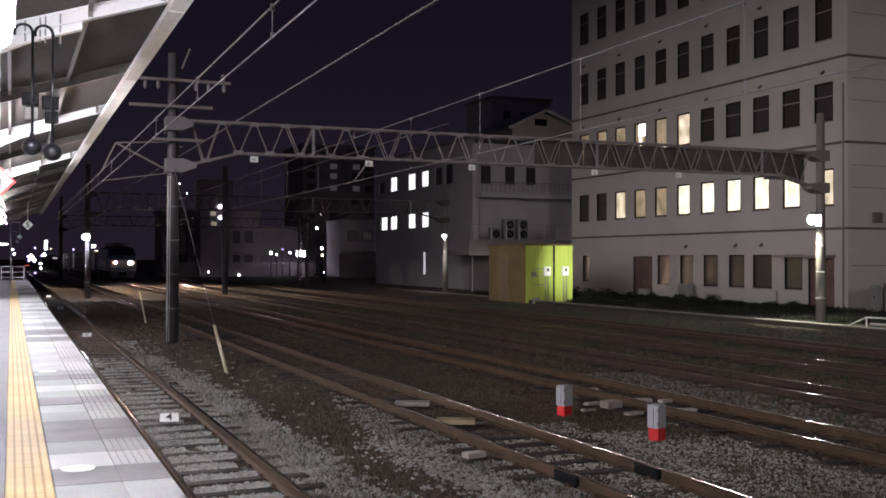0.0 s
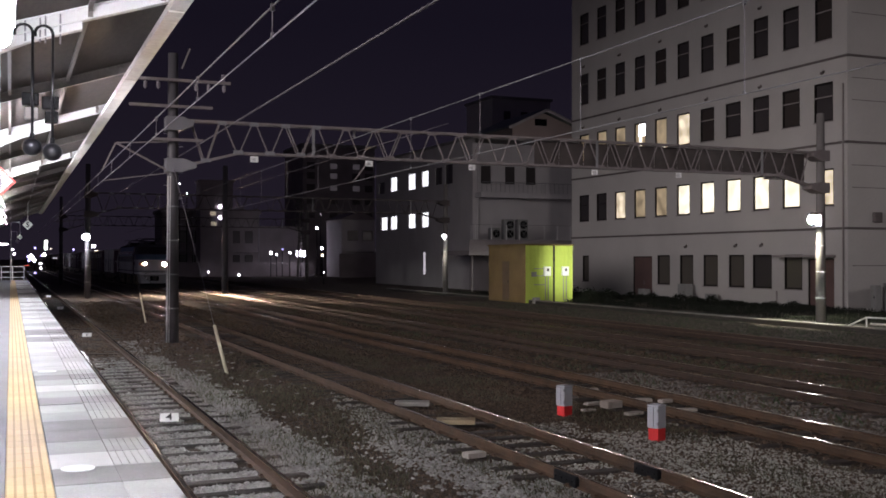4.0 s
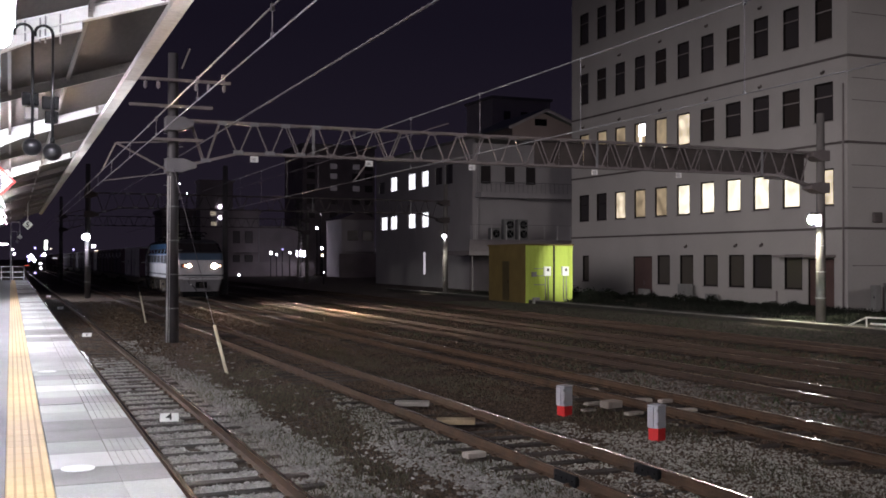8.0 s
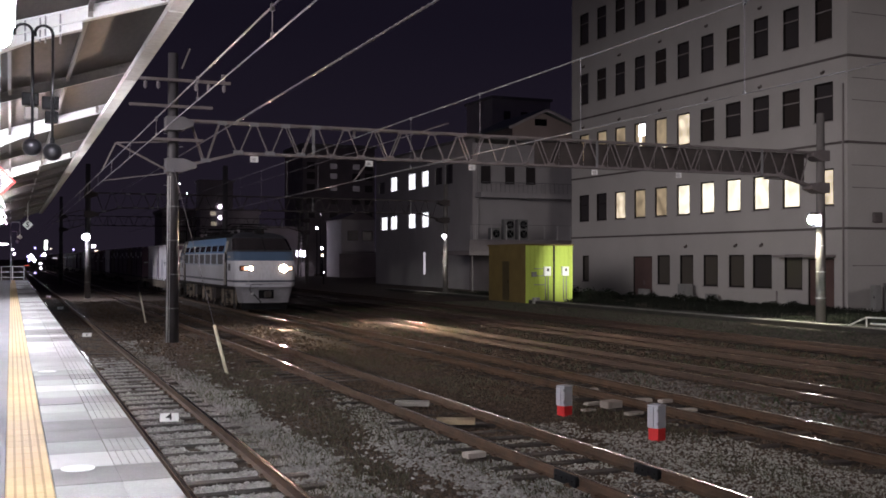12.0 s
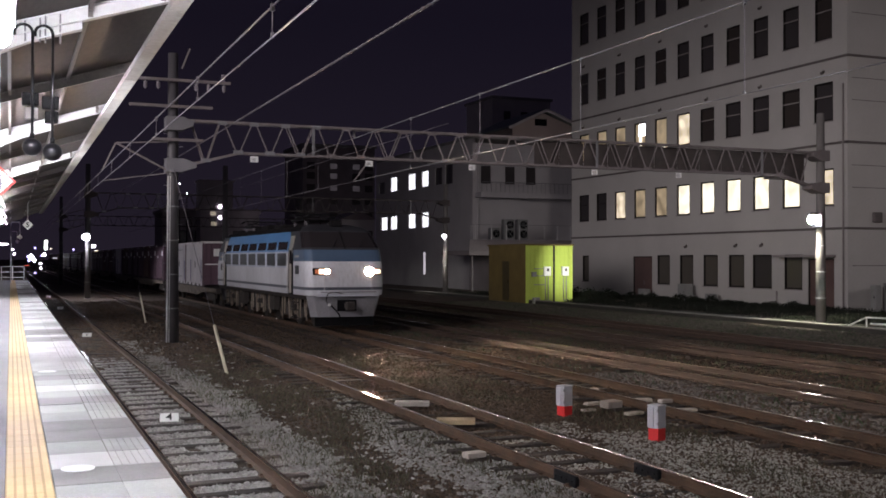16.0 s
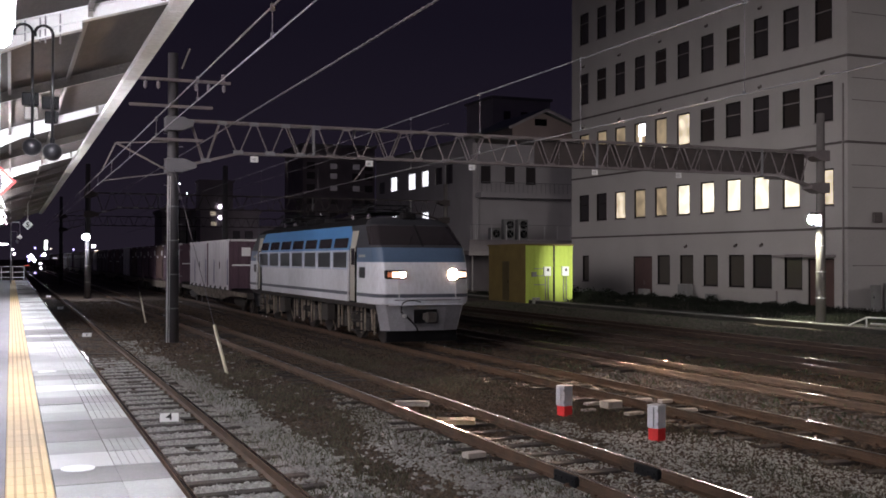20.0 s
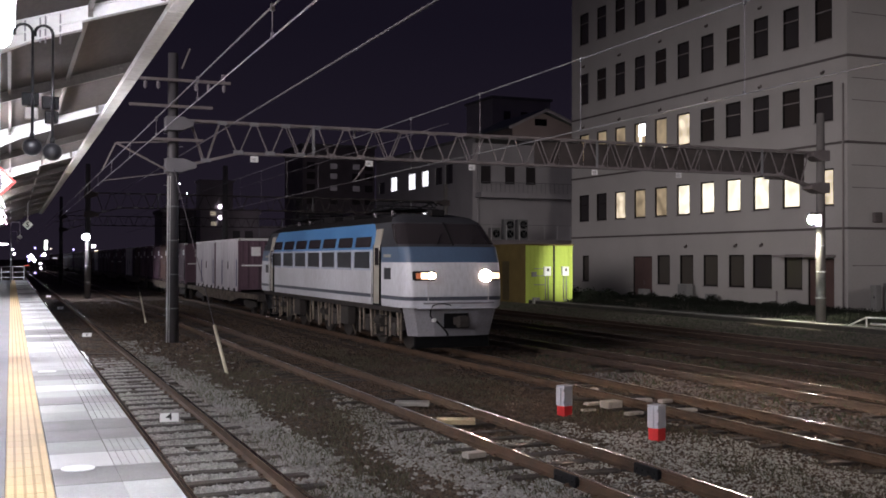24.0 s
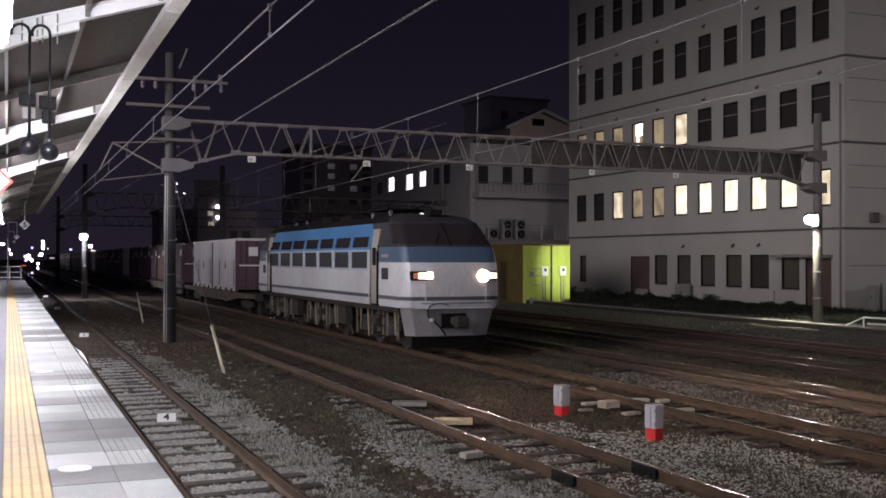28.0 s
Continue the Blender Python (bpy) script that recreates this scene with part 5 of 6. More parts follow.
slim = thing("slim_block", "dark slim block with two bright stair windows", "building", at=(0, 161, 0))
part("wall", box(B(), 26.5, 31.4, 0, 4, GROUND, 14.2), dark_wall, slim)
part("roof", box(B(), 26.3, 31.6, -0.2, 4.2, 14.2, 14.5), dark_wall, slim)
for x, z, m in ((29.4, 10.45, far_glow), (29.4, 8.75, far_glow)):
    bm = B()
    ball(bm, (x, -0.12, z), 0.28, 1, 0.4, 1, 10)
    part("stair_lamp", bm, m, slim)
for x, z in ((28.4, 9.4), (28.5, 7.85)):
    part("window", box(B(), x - 0.4, x + 0.4, -0.06, 0.02, z - 0.3, z + 0.3), glow("stair_lit", (0.85, 0.75, 0.55), 0.35), slim)

bark = mat("pale_bark", (0.3, 0.28, 0.27), (0.2, 0.185, 0.18), 0.9, fine=20, coarse=3, bump=0.01)
rt = random.Random(5)
tree = thing("street_tree", "thin pale street tree with sparse leaves", "tree", at=(39.3, 152.0, GROUND))
trunk_bm, leaf_bm = B(), B()
rod(trunk_bm, (0, 0, 0), (0.15, 0, 5.0), 0.2, 8, 0.14)
rod(trunk_bm, (0.15, 0, 5.0), (0.3, 0, 12.0), 0.14, 8, 0.03)
for k in range(34):
    z = rt.uniform(4.0, 11.5)
    a, ln = rt.uniform(0, 6.28), rt.uniform(0.7, 2.0) * (1.15 - z / 14)
    base = Vector((0.15 + 0.02 * (z - 5), 0, z))
    tip = base + Vector((math.cos(a) * ln, math.sin(a) * ln, rt.uniform(0.5, 1.5)))
    rod(trunk_bm, base, tip, 0.045, 5, 0.012)
    for j in range(14):
        c = base.lerp(tip, rt.uniform(0.35, 1.05)) + Vector((rt.gauss(0, 0.2), rt.gauss(0, 0.2), rt.gauss(0, 0.2)))
        q = Euler((rt.uniform(-1.2, 1.2), rt.uniform(-1.2, 1.2), rt.uniform(0, 6.28))).to_matrix()
        w = rt.uniform(0.07, 0.14)
        leaf_bm.faces.new([leaf_bm.verts.new(c + q @ Vector(p)) for p in ((-w, 0, 0), (0, -0.5 * w, 0), (w, 0, 0), (0, 0.5 * w, 0))])
part("trunk", trunk_bm, bark, tree)
part("crown", leaf_bm, leaf_green, tree, "sparse dark leaves")

# lamps and lit signs far along the street and the line
FAR = [(37.1, 160, 3.4, 0.42, "white"), (38.0, 160, 3.2, 0.3, "white"), (38.9, 160, 4.0, 0.22, "blue"), (40.1, 160, 3.5, 0.3, "white"), (45.2, 160, 4.2, 0.4, "white"),
       (45.3, 160, 3.1, 0.42, "warm"), (45.0, 160, 9.5, 0.1, "white"), (31.3, 110, 1.05, 0.11, "white"), (27.5, 160, 0.5, 0.2, "white"), (24.0, 165, 14.1, 0.18, "white"), (24.0, 165, 12.8, 0.12, "white"), (25.1, 165, 12.6, 0.14, "white"), (23.1, 160, 5.4, 0.12, "warm"), (44.26, 159.5, 7.34, 0.4, "white"), (32.07, 159.5, 0.06, 0.3, "white"),
       (3.81, 230, 2.82, 0.95, "white"), (4.46, 230, 2.13, 0.55, "white"), (3.38, 230, 2.13, 0.5, "blue"), (3.2, 230, 2.9, 0.5, "blue"), (6.3, 230, 3.3, 0.65, "white"), (5.8, 230, 3.1, 0.35, "blue"),
       (4.55, 230, 4.67, 0.4, "blue"), (0.61, 230, 3.39, 0.4, "white"), (0.28, 230, 4.3, 0.35, "white"), (11.96, 230, 4.36, 0.4, "blue"), (13.2, 230, 3.4, 0.3, "white"), (4.0, 200, -0.1, 0.4, "blue"), (7.6, 230, 4.5, 0.2, "warm")]
for x, y, z, r, c in FAR:
    lp = thing("street_lamp", "distant bright street lamp on a dark post", "street lamp", "distant lamps", at=(x, y, 0))
    bm = B()
    # globe radius takes in the glare round each distant lamp
    ball(bm, (0, 0, z), r * (0.56 if y > 190 else 0.56), 1, 1, 1, 10)
    part("globe", bm, {"white": far_glow, "warm": far_warm, "blue": far_blue}[c], lp)
    part("post", rod(B(), (0, 0.1, GROUND), (0, 0.1, z - r * 0.5), 0.06, 6), black_iron, lp)
shop = thing("lit_shop_sign", "bright white lit sign box on a post", "sign", at=(41.6, 159, 3.4))
part("light_box", box(B(), -0.75, 0.75, -0.1, 0.1, -0.5, 0.35, 0.03), far_glow, shop)
part("light_box", box(B(), -0.16, 0.2, -0.1, 0.1, 0.4, 1.7, 0.03), far_dim, shop, "dim upright panel")
part("post", rod(B(), (0, 0.1, -3.6), (0, 0.1, -0.5), 0.07, 8), black_iron, shop)
sign2 = thing("lit_shop_sign", "tall lit sign beside the line", "sign", at=(6.6, 229, 5.3))
part("light_box", box(B(), -0.27, 0.27, -0.1, 0.1, -1.0, 0.9, 0.03), glow("sign_green", (0.9, 1.0, 0.85), 6), sign2)
part("post", rod(B(), (0, 0.1, -5.6), (0, 0.1, -0.9), 0.07, 8), black_iron, sign2)

for x, z, w, h, m in ((5.64, 1.44, 0.5, 0.36, far_glow), (5.65, 0.5, 0.3, 0.4, far_glow), (15.84, 5.09, 0.75, 0.6, far_glow), (16.41, 4.05, 0.85, 0.36, far_warm), (16.3, 1.56, 0.9, 0.16, glow("sign_red_glow", (1.0, 0.15, 0.1), 0.6)),
                      (2.96, 1.09, 0.9, 0.14, glow("sign_red_glow", (1.0, 0.15, 0.1), 0.6)), (8.35, 2.6, 0.9, 0.3, glow("far_window", (0.8, 0.74, 0.85), 0.5)), (9.6, 2.6, 0.4, 0.3, glow("far_window", (0.8, 0.74, 0.85), 0.5)), (12.4, 3.2, 0.5, 0.5, glow("far_window", (0.8, 0.74, 0.85), 0.5))):
    ls = thing("lit_sign_board", "small distant lit board beside the line", "sign", "distant lit boards", at=(x, 229.4, z))
    part("light_box", box(B(), -w / 2, w / 2, -0.08, 0.08, -h / 2, h / 2, 0.03), m, ls)
    part("post", rod(B(), (0, 0.1, GROUND - z), (0, 0.1, -h / 2), 0.06, 6), black_iron, ls)

# ================= low walls, kerb and plants before the buildings =================
# the trough's unlit face: its shade is put into this dark concrete colour
trough_shade = mat("shaded_concrete", (0.05, 0.048, 0.04), (0.03, 0.03, 0.024), 0.95, fine=20, coarse=2, bump=0.006)
kerb_mat = mat("kerb_concrete", (0.24, 0.235, 0.21), (0.12, 0.115, 0.1), 0.85, fine=25, coarse=1.2, bump=0.004)
kerb = thing("cable_trough", "pale concrete cable trough along the yard's edge", "cable trough", kind="structure")
for k in range(60):
    y = 26.0 + 1.0 * k
    x = 29.6 + 0.012 * (y - 30)
    part("trough_body", box(B(), x - 0.17, x + 0.17, y, y + 1.0, GROUND - 0.05, -0.03), trough_shade, kerb)
    part("trough_lid", box(B(), x - 0.18, x + 0.18, y + 0.01, y + 0.99, -0.03, 0.02, 0.01), kerb_mat, kerb)
gravel_pale = mat("gravel_path", (0.035, 0.033, 0.025), (0.018, 0.018, 0.014), 0.95, fine=18, coarse=1.0, bump=0.02)
thing("pavement", "trodden dark walkway beside the yard", "path", kind="structure", bm=box(B(), 30.0, 32.6, 20, 84, GROUND - 0.1, GROUND + 0.06), material=gravel_pale)
scatter("ballast_stones", "dull yellowish ballast along the foot of the cable trough", stones_dull, 21, 26000, strip(24.9, 28.9, 20, 62, 1.3), 0.03, 0.06)
# grass far darker than its own green: the wall strip's shade is painted in
grass_shaded = stone_mat("shaded_grass", (0.004, 0.0055, 0.003), (0.011, 0.015, 0.007), 0.9)
weeds("rough_grass", "dark rough grass between the walkway and the wall", 22, 60000, strip(32.2, 41.2, 30, 78, 1.1), 0.1, 0.3, grass_shaded)
weeds("rough_grass", "low grass tufts along the cable trough", 23, 14000, strip(29.9, 32.4, 24, 78, 1.1), 0.05, 0.16, grass_shaded)

# shrub leaves darkened in the same way, with shade in their colour
leaf_shaded = stone_mat("leaves", (0.005, 0.008, 0.004), (0.016, 0.024, 0.01), 0.8)


def bush(x, y, w, h, seed, count):
    rng = random.Random(seed)
    bm = B()
    for k in range(count):
        a, rr, z = rng.uniform(0, 6.28), math.sqrt(rng.uniform(0, 1)), rng.uniform(0.02, 1) ** 0.8
        rr *= math.sqrt(max(0.05, 1 - z * z * 0.8))
        c = Vector((rr * w * math.cos(a) * 0.55, rr * w * math.sin(a), z * h * rng.uniform(0.7, 1.1)))
        s = rng.uniform(0.04, 0.09)
        q = Euler((rng.uniform(-1, 1), rng.uniform(-1, 1), rng.uniform(0, 6.28))).to_matrix()
        vs = [bm.verts.new(c + q @ Vector(p)) for p in ((-s, 0, 0), (0, -s * 0.4, 0.01), (s, 0, 0), (0, s * 0.4, 0.01))]
        bm.faces.new(vs)
    ob = thing("shrub", "dark low shrub growing along the wall", "shrub", "shrubs along the wall", at=(x, y, GROUND))
    part("foliage", bm, leaf_shaded, ob)
    bm = B()
    for k in range(5):
        rod(bm, (0, 0, -0.05), (rng.uniform(-0.3, 0.3) * w, rng.uniform(-0.5, 0.5) * w, h * 0.7), 0.02, 5, 0.006)
    part("stem", bm, sleeper_wood, ob)


rs = random.Random(8)
for k in range(24):
    bush(39.6 + rs.uniform(-0.4, 0.5), 44 + 1.25 * k, rs.uniform(0.6, 1.0), rs.uniform(0.2, 0.55), k, 420)
for x, y, w, h in ((33.6, 57.6, 1.0, 0.9), (34.8, 57.9, 1.0, 0.7), (32.9, 57.3, 0.8, 0.4), (36.3, 60, 1.2, 0.8), (37.2, 66, 1.2, 0.8)):
    bush(x, y, w, h, int(x * 10), 500)
# white pipe rail at the end of the kerb
wr = thing("pipe_handrail", "white pipe handrail beside the trough", "handrail", at=(0, 0, 0))
for a, b in (((29.35, 31.0, 0.04), (30.0, 30.75, 0.35)), ((30.0, 30.75, 0.35), (30.2, 29.2, 0.35)), ((30.2, 29.2, 0.35), (30.35, 27.6, 0.35)), ((30.05, 30.6, 0.12), (30.35, 27.6, 0.12))):
    part("pipe", rod(B(), a, b, 0.03, 8), steel_white, wr)
for p in ((30.0, 30.75), (30.2, 29.2), (30.35, 27.6)):
    part("post", rod(B(), (*p, GROUND), (*p, 0.35), 0.03, 8), steel_white, wr)

# small things at the foot of the hut and the lamp mast
mp = thing("marker_post", "short pale marker post beside the lamp mast", "post", at=(31.35, 76.0, GROUND))
part("post", rod(B(), (0, 0, -0.1), (0, 0, 0.62), 0.05, 8), kerb_mat, mp)
part("cap", rod(B(), (0, 0, 0.62), (0, 0, 0.66), 0.06, 8), steel_white, mp)
fb = thing("junction_box", "small pale junction box on the ground before the hut", "junction box", at=(29.88, 57.6, GROUND))
part("body", box(B(), -0.2, 0.2, -0.15, 0.15, -0.02, 0.34, 0.015), cab_grey, fb)
part("lid", box(B(), -0.22, 0.22, -0.17, 0.17, 0.34, 0.38, 0.01), cab_grey, fb)

# ================= locomotive =================
loco_white = mat("loco_white", (0.73, 0.745, 0.79), (0.55, 0.555, 0.58), 0.42, fine=14, coarse=0.7, bump=0.001, stretch=(1, 1, 0.35))
loco_blue = mat("loco_blue", (0.09, 0.25, 0.50), (0.07, 0.2, 0.42), 0.4, fine=14, coarse=0.7)
loco_band = mat("loco_band", (0.5, 0.55, 0.64), (0.42, 0.47, 0.55), 0.45, fine=14, coarse=0.7)
loco_navy = mat("loco_navy", (0.09, 0.14, 0.22), (0.075, 0.12, 0.19), 0.4, fine=14, coarse=0.7)
# near-black colour with the unlit roof's darkness put into it
loco_roof = mat("loco_roof", (0.014, 0.013, 0.014), (0.009, 0.008, 0.009), 0.85, fine=14, coarse=1, spec=0.15)
loco_brow = mat("loco_brow", (0.045, 0.046, 0.052), (0.03, 0.031, 0.036), 0.55, fine=14, coarse=1)
loco_grey = mat("loco_underframe", (0.06, 0.052, 0.047), (0.035, 0.03, 0.027), 0.75, 0.2, fine=25, coarse=2.5, bump=0.003)
loco_dusty = mat("loco_dusty_iron", (0.27, 0.225, 0.175), (0.03, 0.025, 0.021), 0.85, 0.1, fine=25, coarse=4, bump=0.003)
loco_hanger = mat("loco_hanger", (0.34, 0.29, 0.23), (0.12, 0.1, 0.08), 0.85, 0.1, fine=25, coarse=3, bump=0.003, stretch=(1, 1, 0.4))
loco_skirt = mat("loco_skirt", (0.31, 0.305, 0.325), (0.22, 0.215, 0.23), 0.5, fine=20, coarse=1.5)
loco_louvre = mat("loco_louvre", (0.042, 0.043, 0.048), (0.028, 0.029, 0.033), 0.45, 0.2, fine=20, coarse=2)
loco_door = mat("loco_door", (0.44, 0.41, 0.34), (0.34, 0.31, 0.26), 0.45, fine=20, coarse=2)
head_glow = glow("headlight_glow", (1.0, 0.69, 0.45), 36000)
head_glow_dim = glow("headlight_glow_dim", (1.0, 0.69, 0.45), 10000)
# glow of the lens surround, which stands for glare round the lamp
head_lens = glow("headlight_surround", (1.0, 0.72, 0.5), 3.0)
head_amber = glow("headlight_amber", (1.0, 0.32, 0.14), 0.16)

LL = 17.9                     # length of the body
DRAW = 0.24                   # by how much its corners are drawn in
NB = 0.04                     # how far the flat of the nose stands back from the body's datum
LEVELS = [(1.23, 1.385, 0.08), (1.3, 1.40, 0.04), (1.5, 1.40, 0.01), (1.62, 1.40, 0.0), (2.05, 1.40, 0.03), (2.44, 1.40, 0.12), (2.62, 1.40, 0.2), (2.86, 1.40, 0.33), (3.2, 1.335, 0.72), (3.55, 1.26, 1.12), (3.70, 1.1, 1.45), (3.80, 0.75, 1.9)]


def outline(level):
    """The closed plan of the body at one height: rounded noses at both ends."""
    z, w, f = level
    pts = []
    cr = 0.46                 # length over which the nose draws in
    for end in (0, 1):
        # from the side to the nose, then along the nose with a slight bow
        side = [(w, f + 2.0)] + [(w - DRAW * (k / 8) ** 1.6, f + NB + cr * (1 - (k / 8)) ** 1.5 + 0.10) for k in range(9)]
        bow = [(xx, f + NB + 0.10 * (xx / (w - DRAW)) ** 2) for xx in [(w - DRAW) * q for q in (0.75, 0.4, 0.0)]]
        right = side + bow
        full = right + [(-a, b) for a, b in right[-2::-1]]
        pts += [(a, b) for a, b in full] if end == 0 else [(-a, LL - b) for a, b in full]
    return [Vector((a, b, z)) for a, b in pts]


def skin(levels, keep=None):
    bm = B()
    rings = [[bm.verts.new(p) for p in outline(l)] for l in levels]
    n = len(rings[0])
    for ra, rb in zip(rings, rings[1:]):
        for k in range(n):
            f = bm.faces.new((ra[k], ra[(k + 1) % n], rb[(k + 1) % n], rb[k]))
            f.smooth = True
            if keep and not keep(f.calc_center_median()):
                bm.faces.remove(f)
    return bm, rings


def between(z0, z1):
    """Levels from z0 to z1, with both ends interpolated."""
    def at(z):
        for a, b in zip(LEVELS, LEVELS[1:]):
            if a[0] <= z <= b[0]:
                t = (z - a[0]) / (b[0] - a[0])
                return tuple(p + t * (q - p) for p, q in zip(a, b))
    return [at(z0)] + [l for l in LEVELS if z0 < l[0] < z1] + [at(z1)]


def shift_out(bm, d):
    bmesh.ops.recalc_face_normals(bm, faces=bm.faces)
    for v in bm.verts:
        v.co += v.normal * d
    return bm


loco = thing("electric_locomotive", "blue and white electric freight locomotive with lit headlights", "locomotive")
bm, rings = skin(between(1.23, 2.44))
part("lower_body", bm, loco_white, loco, "white painted lower body")
CAB = 2.3


def nose_part(p):
    return p.y < CAB or p.y > LL - CAB


bm, _ = skin(between(2.44, 2.86), nose_part)
part("nose_band", bm, loco_navy, loco, "dark blue band under the windscreens")
bm, _ = skin(between(2.44, 2.80), lambda p: not nose_part(p))
part("side_band", bm, loco_band, loco, "pale blue-grey band behind the louvres")
bm, _ = skin(between(2.80, 3.55), lambda p: not nose_part(p))
part("upper_body", bm, loco_blue, loco, "bright blue upper side")
bm, _ = skin(between(2.86, 3.55), nose_part)
part("cab_surround", bm, loco_brow, loco)
bm, rings = skin(between(3.55, 3.80), lambda p: not nose_part(p))
bm.faces.new(rings[-1])
part("roof", bm, loco_roof, loco, "roof in near-black that stands for its lack of light")
bm, _ = skin(between(3.55, 3.80), nose_part)
part("cab_roof", bm, loco_brow, loco, "grey brow over the windscreens")
bm = B()
prism(bm, [(-1.3, 1.08), (1.3, 1.08), (1.37, 1.24), (-1.37, 1.24)], "y", 0.7, LL - 0.7)
part("floor_frame", bm, loco_grey, loco)
bm, _ = skin(between(1.43, 1.53))
part("stripe", shift_out(bm, 0.006), mat("stripe_slate", (0.1, 0.11, 0.14), (0.08, 0.09, 0.115), 0.45), loco, "thin dark slate stripe")
# windscreens: a band of dark glass with pillars
cab_glass = glass("cab_glass", (0.035, 0.03, 0.032), 0.04)
bm, _ = skin(between(2.93, 3.50), lambda p: (p.y < 1.75 or p.y > LL - 1.75))
part("windscreen", shift_out(bm, 0.008), cab_glass, loco, "wide wrap-round dark windscreen")
for end in (0, 1):
    for x, dx in ((0.0, 0.0), (-0.98, -0.03), (0.98, 0.03)):
        p0, p1 = Vector((x, 0.37 + NB + 0.12 * (abs(x) > 0.5), 2.9)), Vector((x * 0.93 + dx, 1.1 + NB + 0.12 * (abs(x) > 0.5), 3.54))
        if end:
            p0, p1 = Vector((p0.x, LL - p0.y, p0.z)), Vector((p1.x, LL - p1.y, p1.z))
        part("screen_pillar", bar(B(), p0, p1, 0.05, 0.03), loco_roof, loco)
for x in (-0.45, 0.5):
    part("wiper", bar(B(), (x, 0.38 + NB, 2.92), (x + 0.25, 0.72 + NB, 3.25), 0.015, 0.015), black_iron, loco)
# side windows and louvres between the cabs
for s in (-1, 1):
    for k in range(7):
        yc = 3.85 + 1.79 * k
        bm = box(B(), s * 1.405 - 0.012, s * 1.405 + 0.012, yc - 0.74, yc + 0.74, 2.24, 2.76, 0.01)
        lv = part("louvre", bm, loco_louvre, loco, "dark grey air louvre in a pale frame")
        bm = B()
        for a, b, za, zb in ((yc - 0.8, yc - 0.73, 2.2, 2.8), (yc + 0.73, yc + 0.8, 2.2, 2.8), (yc - 0.73, yc + 0.73, 2.2, 2.26), (yc - 0.73, yc + 0.73, 2.74, 2.8)):
            box(bm, s * 1.415 - 0.012, s * 1.415 + 0.012, a, b, za, zb, 0.004)
        part("louvre_frame", bm, loco_band, lv)
        bm = B()
        for j in range(6):
            box(bm, s * 1.42 - 0.006, s * 1.42 + 0.006, yc - 0.66, yc + 0.66, 2.30 + 0.075 * j, 2.345 + 0.075 * j)
        part("louvre_slats", bm, loco_louvre, lv)
        # the upper lights lie on the inward-sloping side
        xa, xb = 1.40 - 0.065 * (2.87 - 2.86) / 0.34, 1.40 - 0.065 * (3.17 - 2.86) / 0.34
        bm = B()
        prism(bm, [(s * (xa + 0.012), 2.87), (s * (xb + 0.012), 3.18), (s * (xb - 0.02), 3.18), (s * (xa - 0.02), 2.87)], "y", yc - 0.72, yc + 0.72)
        part("upper_light", bm, cab_glass, loco, "dark upper side window")
    for yd in (2.5, LL - 2.5):
        bm = box(B(), s * 1.402 - 0.012, s * 1.402 + 0.012, yd - 0.29, yd + 0.29, 1.27, 2.9, 0.01)
        dr = part("cab_door", bm, loco_door, loco, "pale cab door with handrails")
        bm = B()
        for a, b, za, zb in ((yd - 0.33, yd - 0.29, 1.26, 2.92), (yd + 0.29, yd + 0.33, 1.26, 2.92), (yd - 0.33, yd + 0.33, 1.22, 1.27)):
            box(bm, s * 1.405 - 0.012, s * 1.405 + 0.012, a, b, za, zb)
        part("door_frame", bm, black_iron, dr)
        bm = B()
        prism(bm, [(s * 1.402, 2.9), (s * 1.33, 3.38), (s * 1.30, 3.38), (s * 1.36, 2.9)], "y", yd - 0.27, yd + 0.27)
        part("door_top", bm, loco_door, dr)
        part("door_window", box(B(), s * 1.418 - 0.004, s * 1.418 + 0.004, yd - 0.16, yd + 0.16, 2.35, 2.85), cab_glass, dr)
        for q in (-0.36, 0.36):
            part("handrail", rod(B(), (s * 1.45, yd + q, 1.25), (s * 1.45, yd + q, 2.75), 0.018, 6), black_iron if q < 0 else steel_white, dr)
        bm = B()
        for j in range(3):
            box(bm, s * 1.3 - 0.08, s * 1.3 + 0.12, yd - 0.25, yd + 0.25, 0.35 + 0.28 * j, 0.38 + 0.28 * j)
        part("step", bm, loco_grey, dr)
    for yq in (1.62, LL - 1.62):
        part("cab_vent", box(B(), s * 1.402 - 0.01, s * 1.402 + 0.01, yq - 0.27, yq + 0.27, 1.97, 2.29, 0.01), loco_louvre, loco)
        part("maker_plate", box(B(), s * 1.402 - 0.006, s * 1.402 + 0.006, yq - 0.28, yq + 0.32, 2.58, 2.66), loco_door, loco)
# headlight boxes, skirt, coupler and rails at each end


def disc(x, y, z, r):
    """A round face that looks ahead, along -y."""
    bm = B()
    bm.faces.new([bm.verts.new((x + r * math.cos(a), y, z + r * math.sin(a))) for a in [2 * math.pi * k / 20 for k in range(20)]])
    return bm


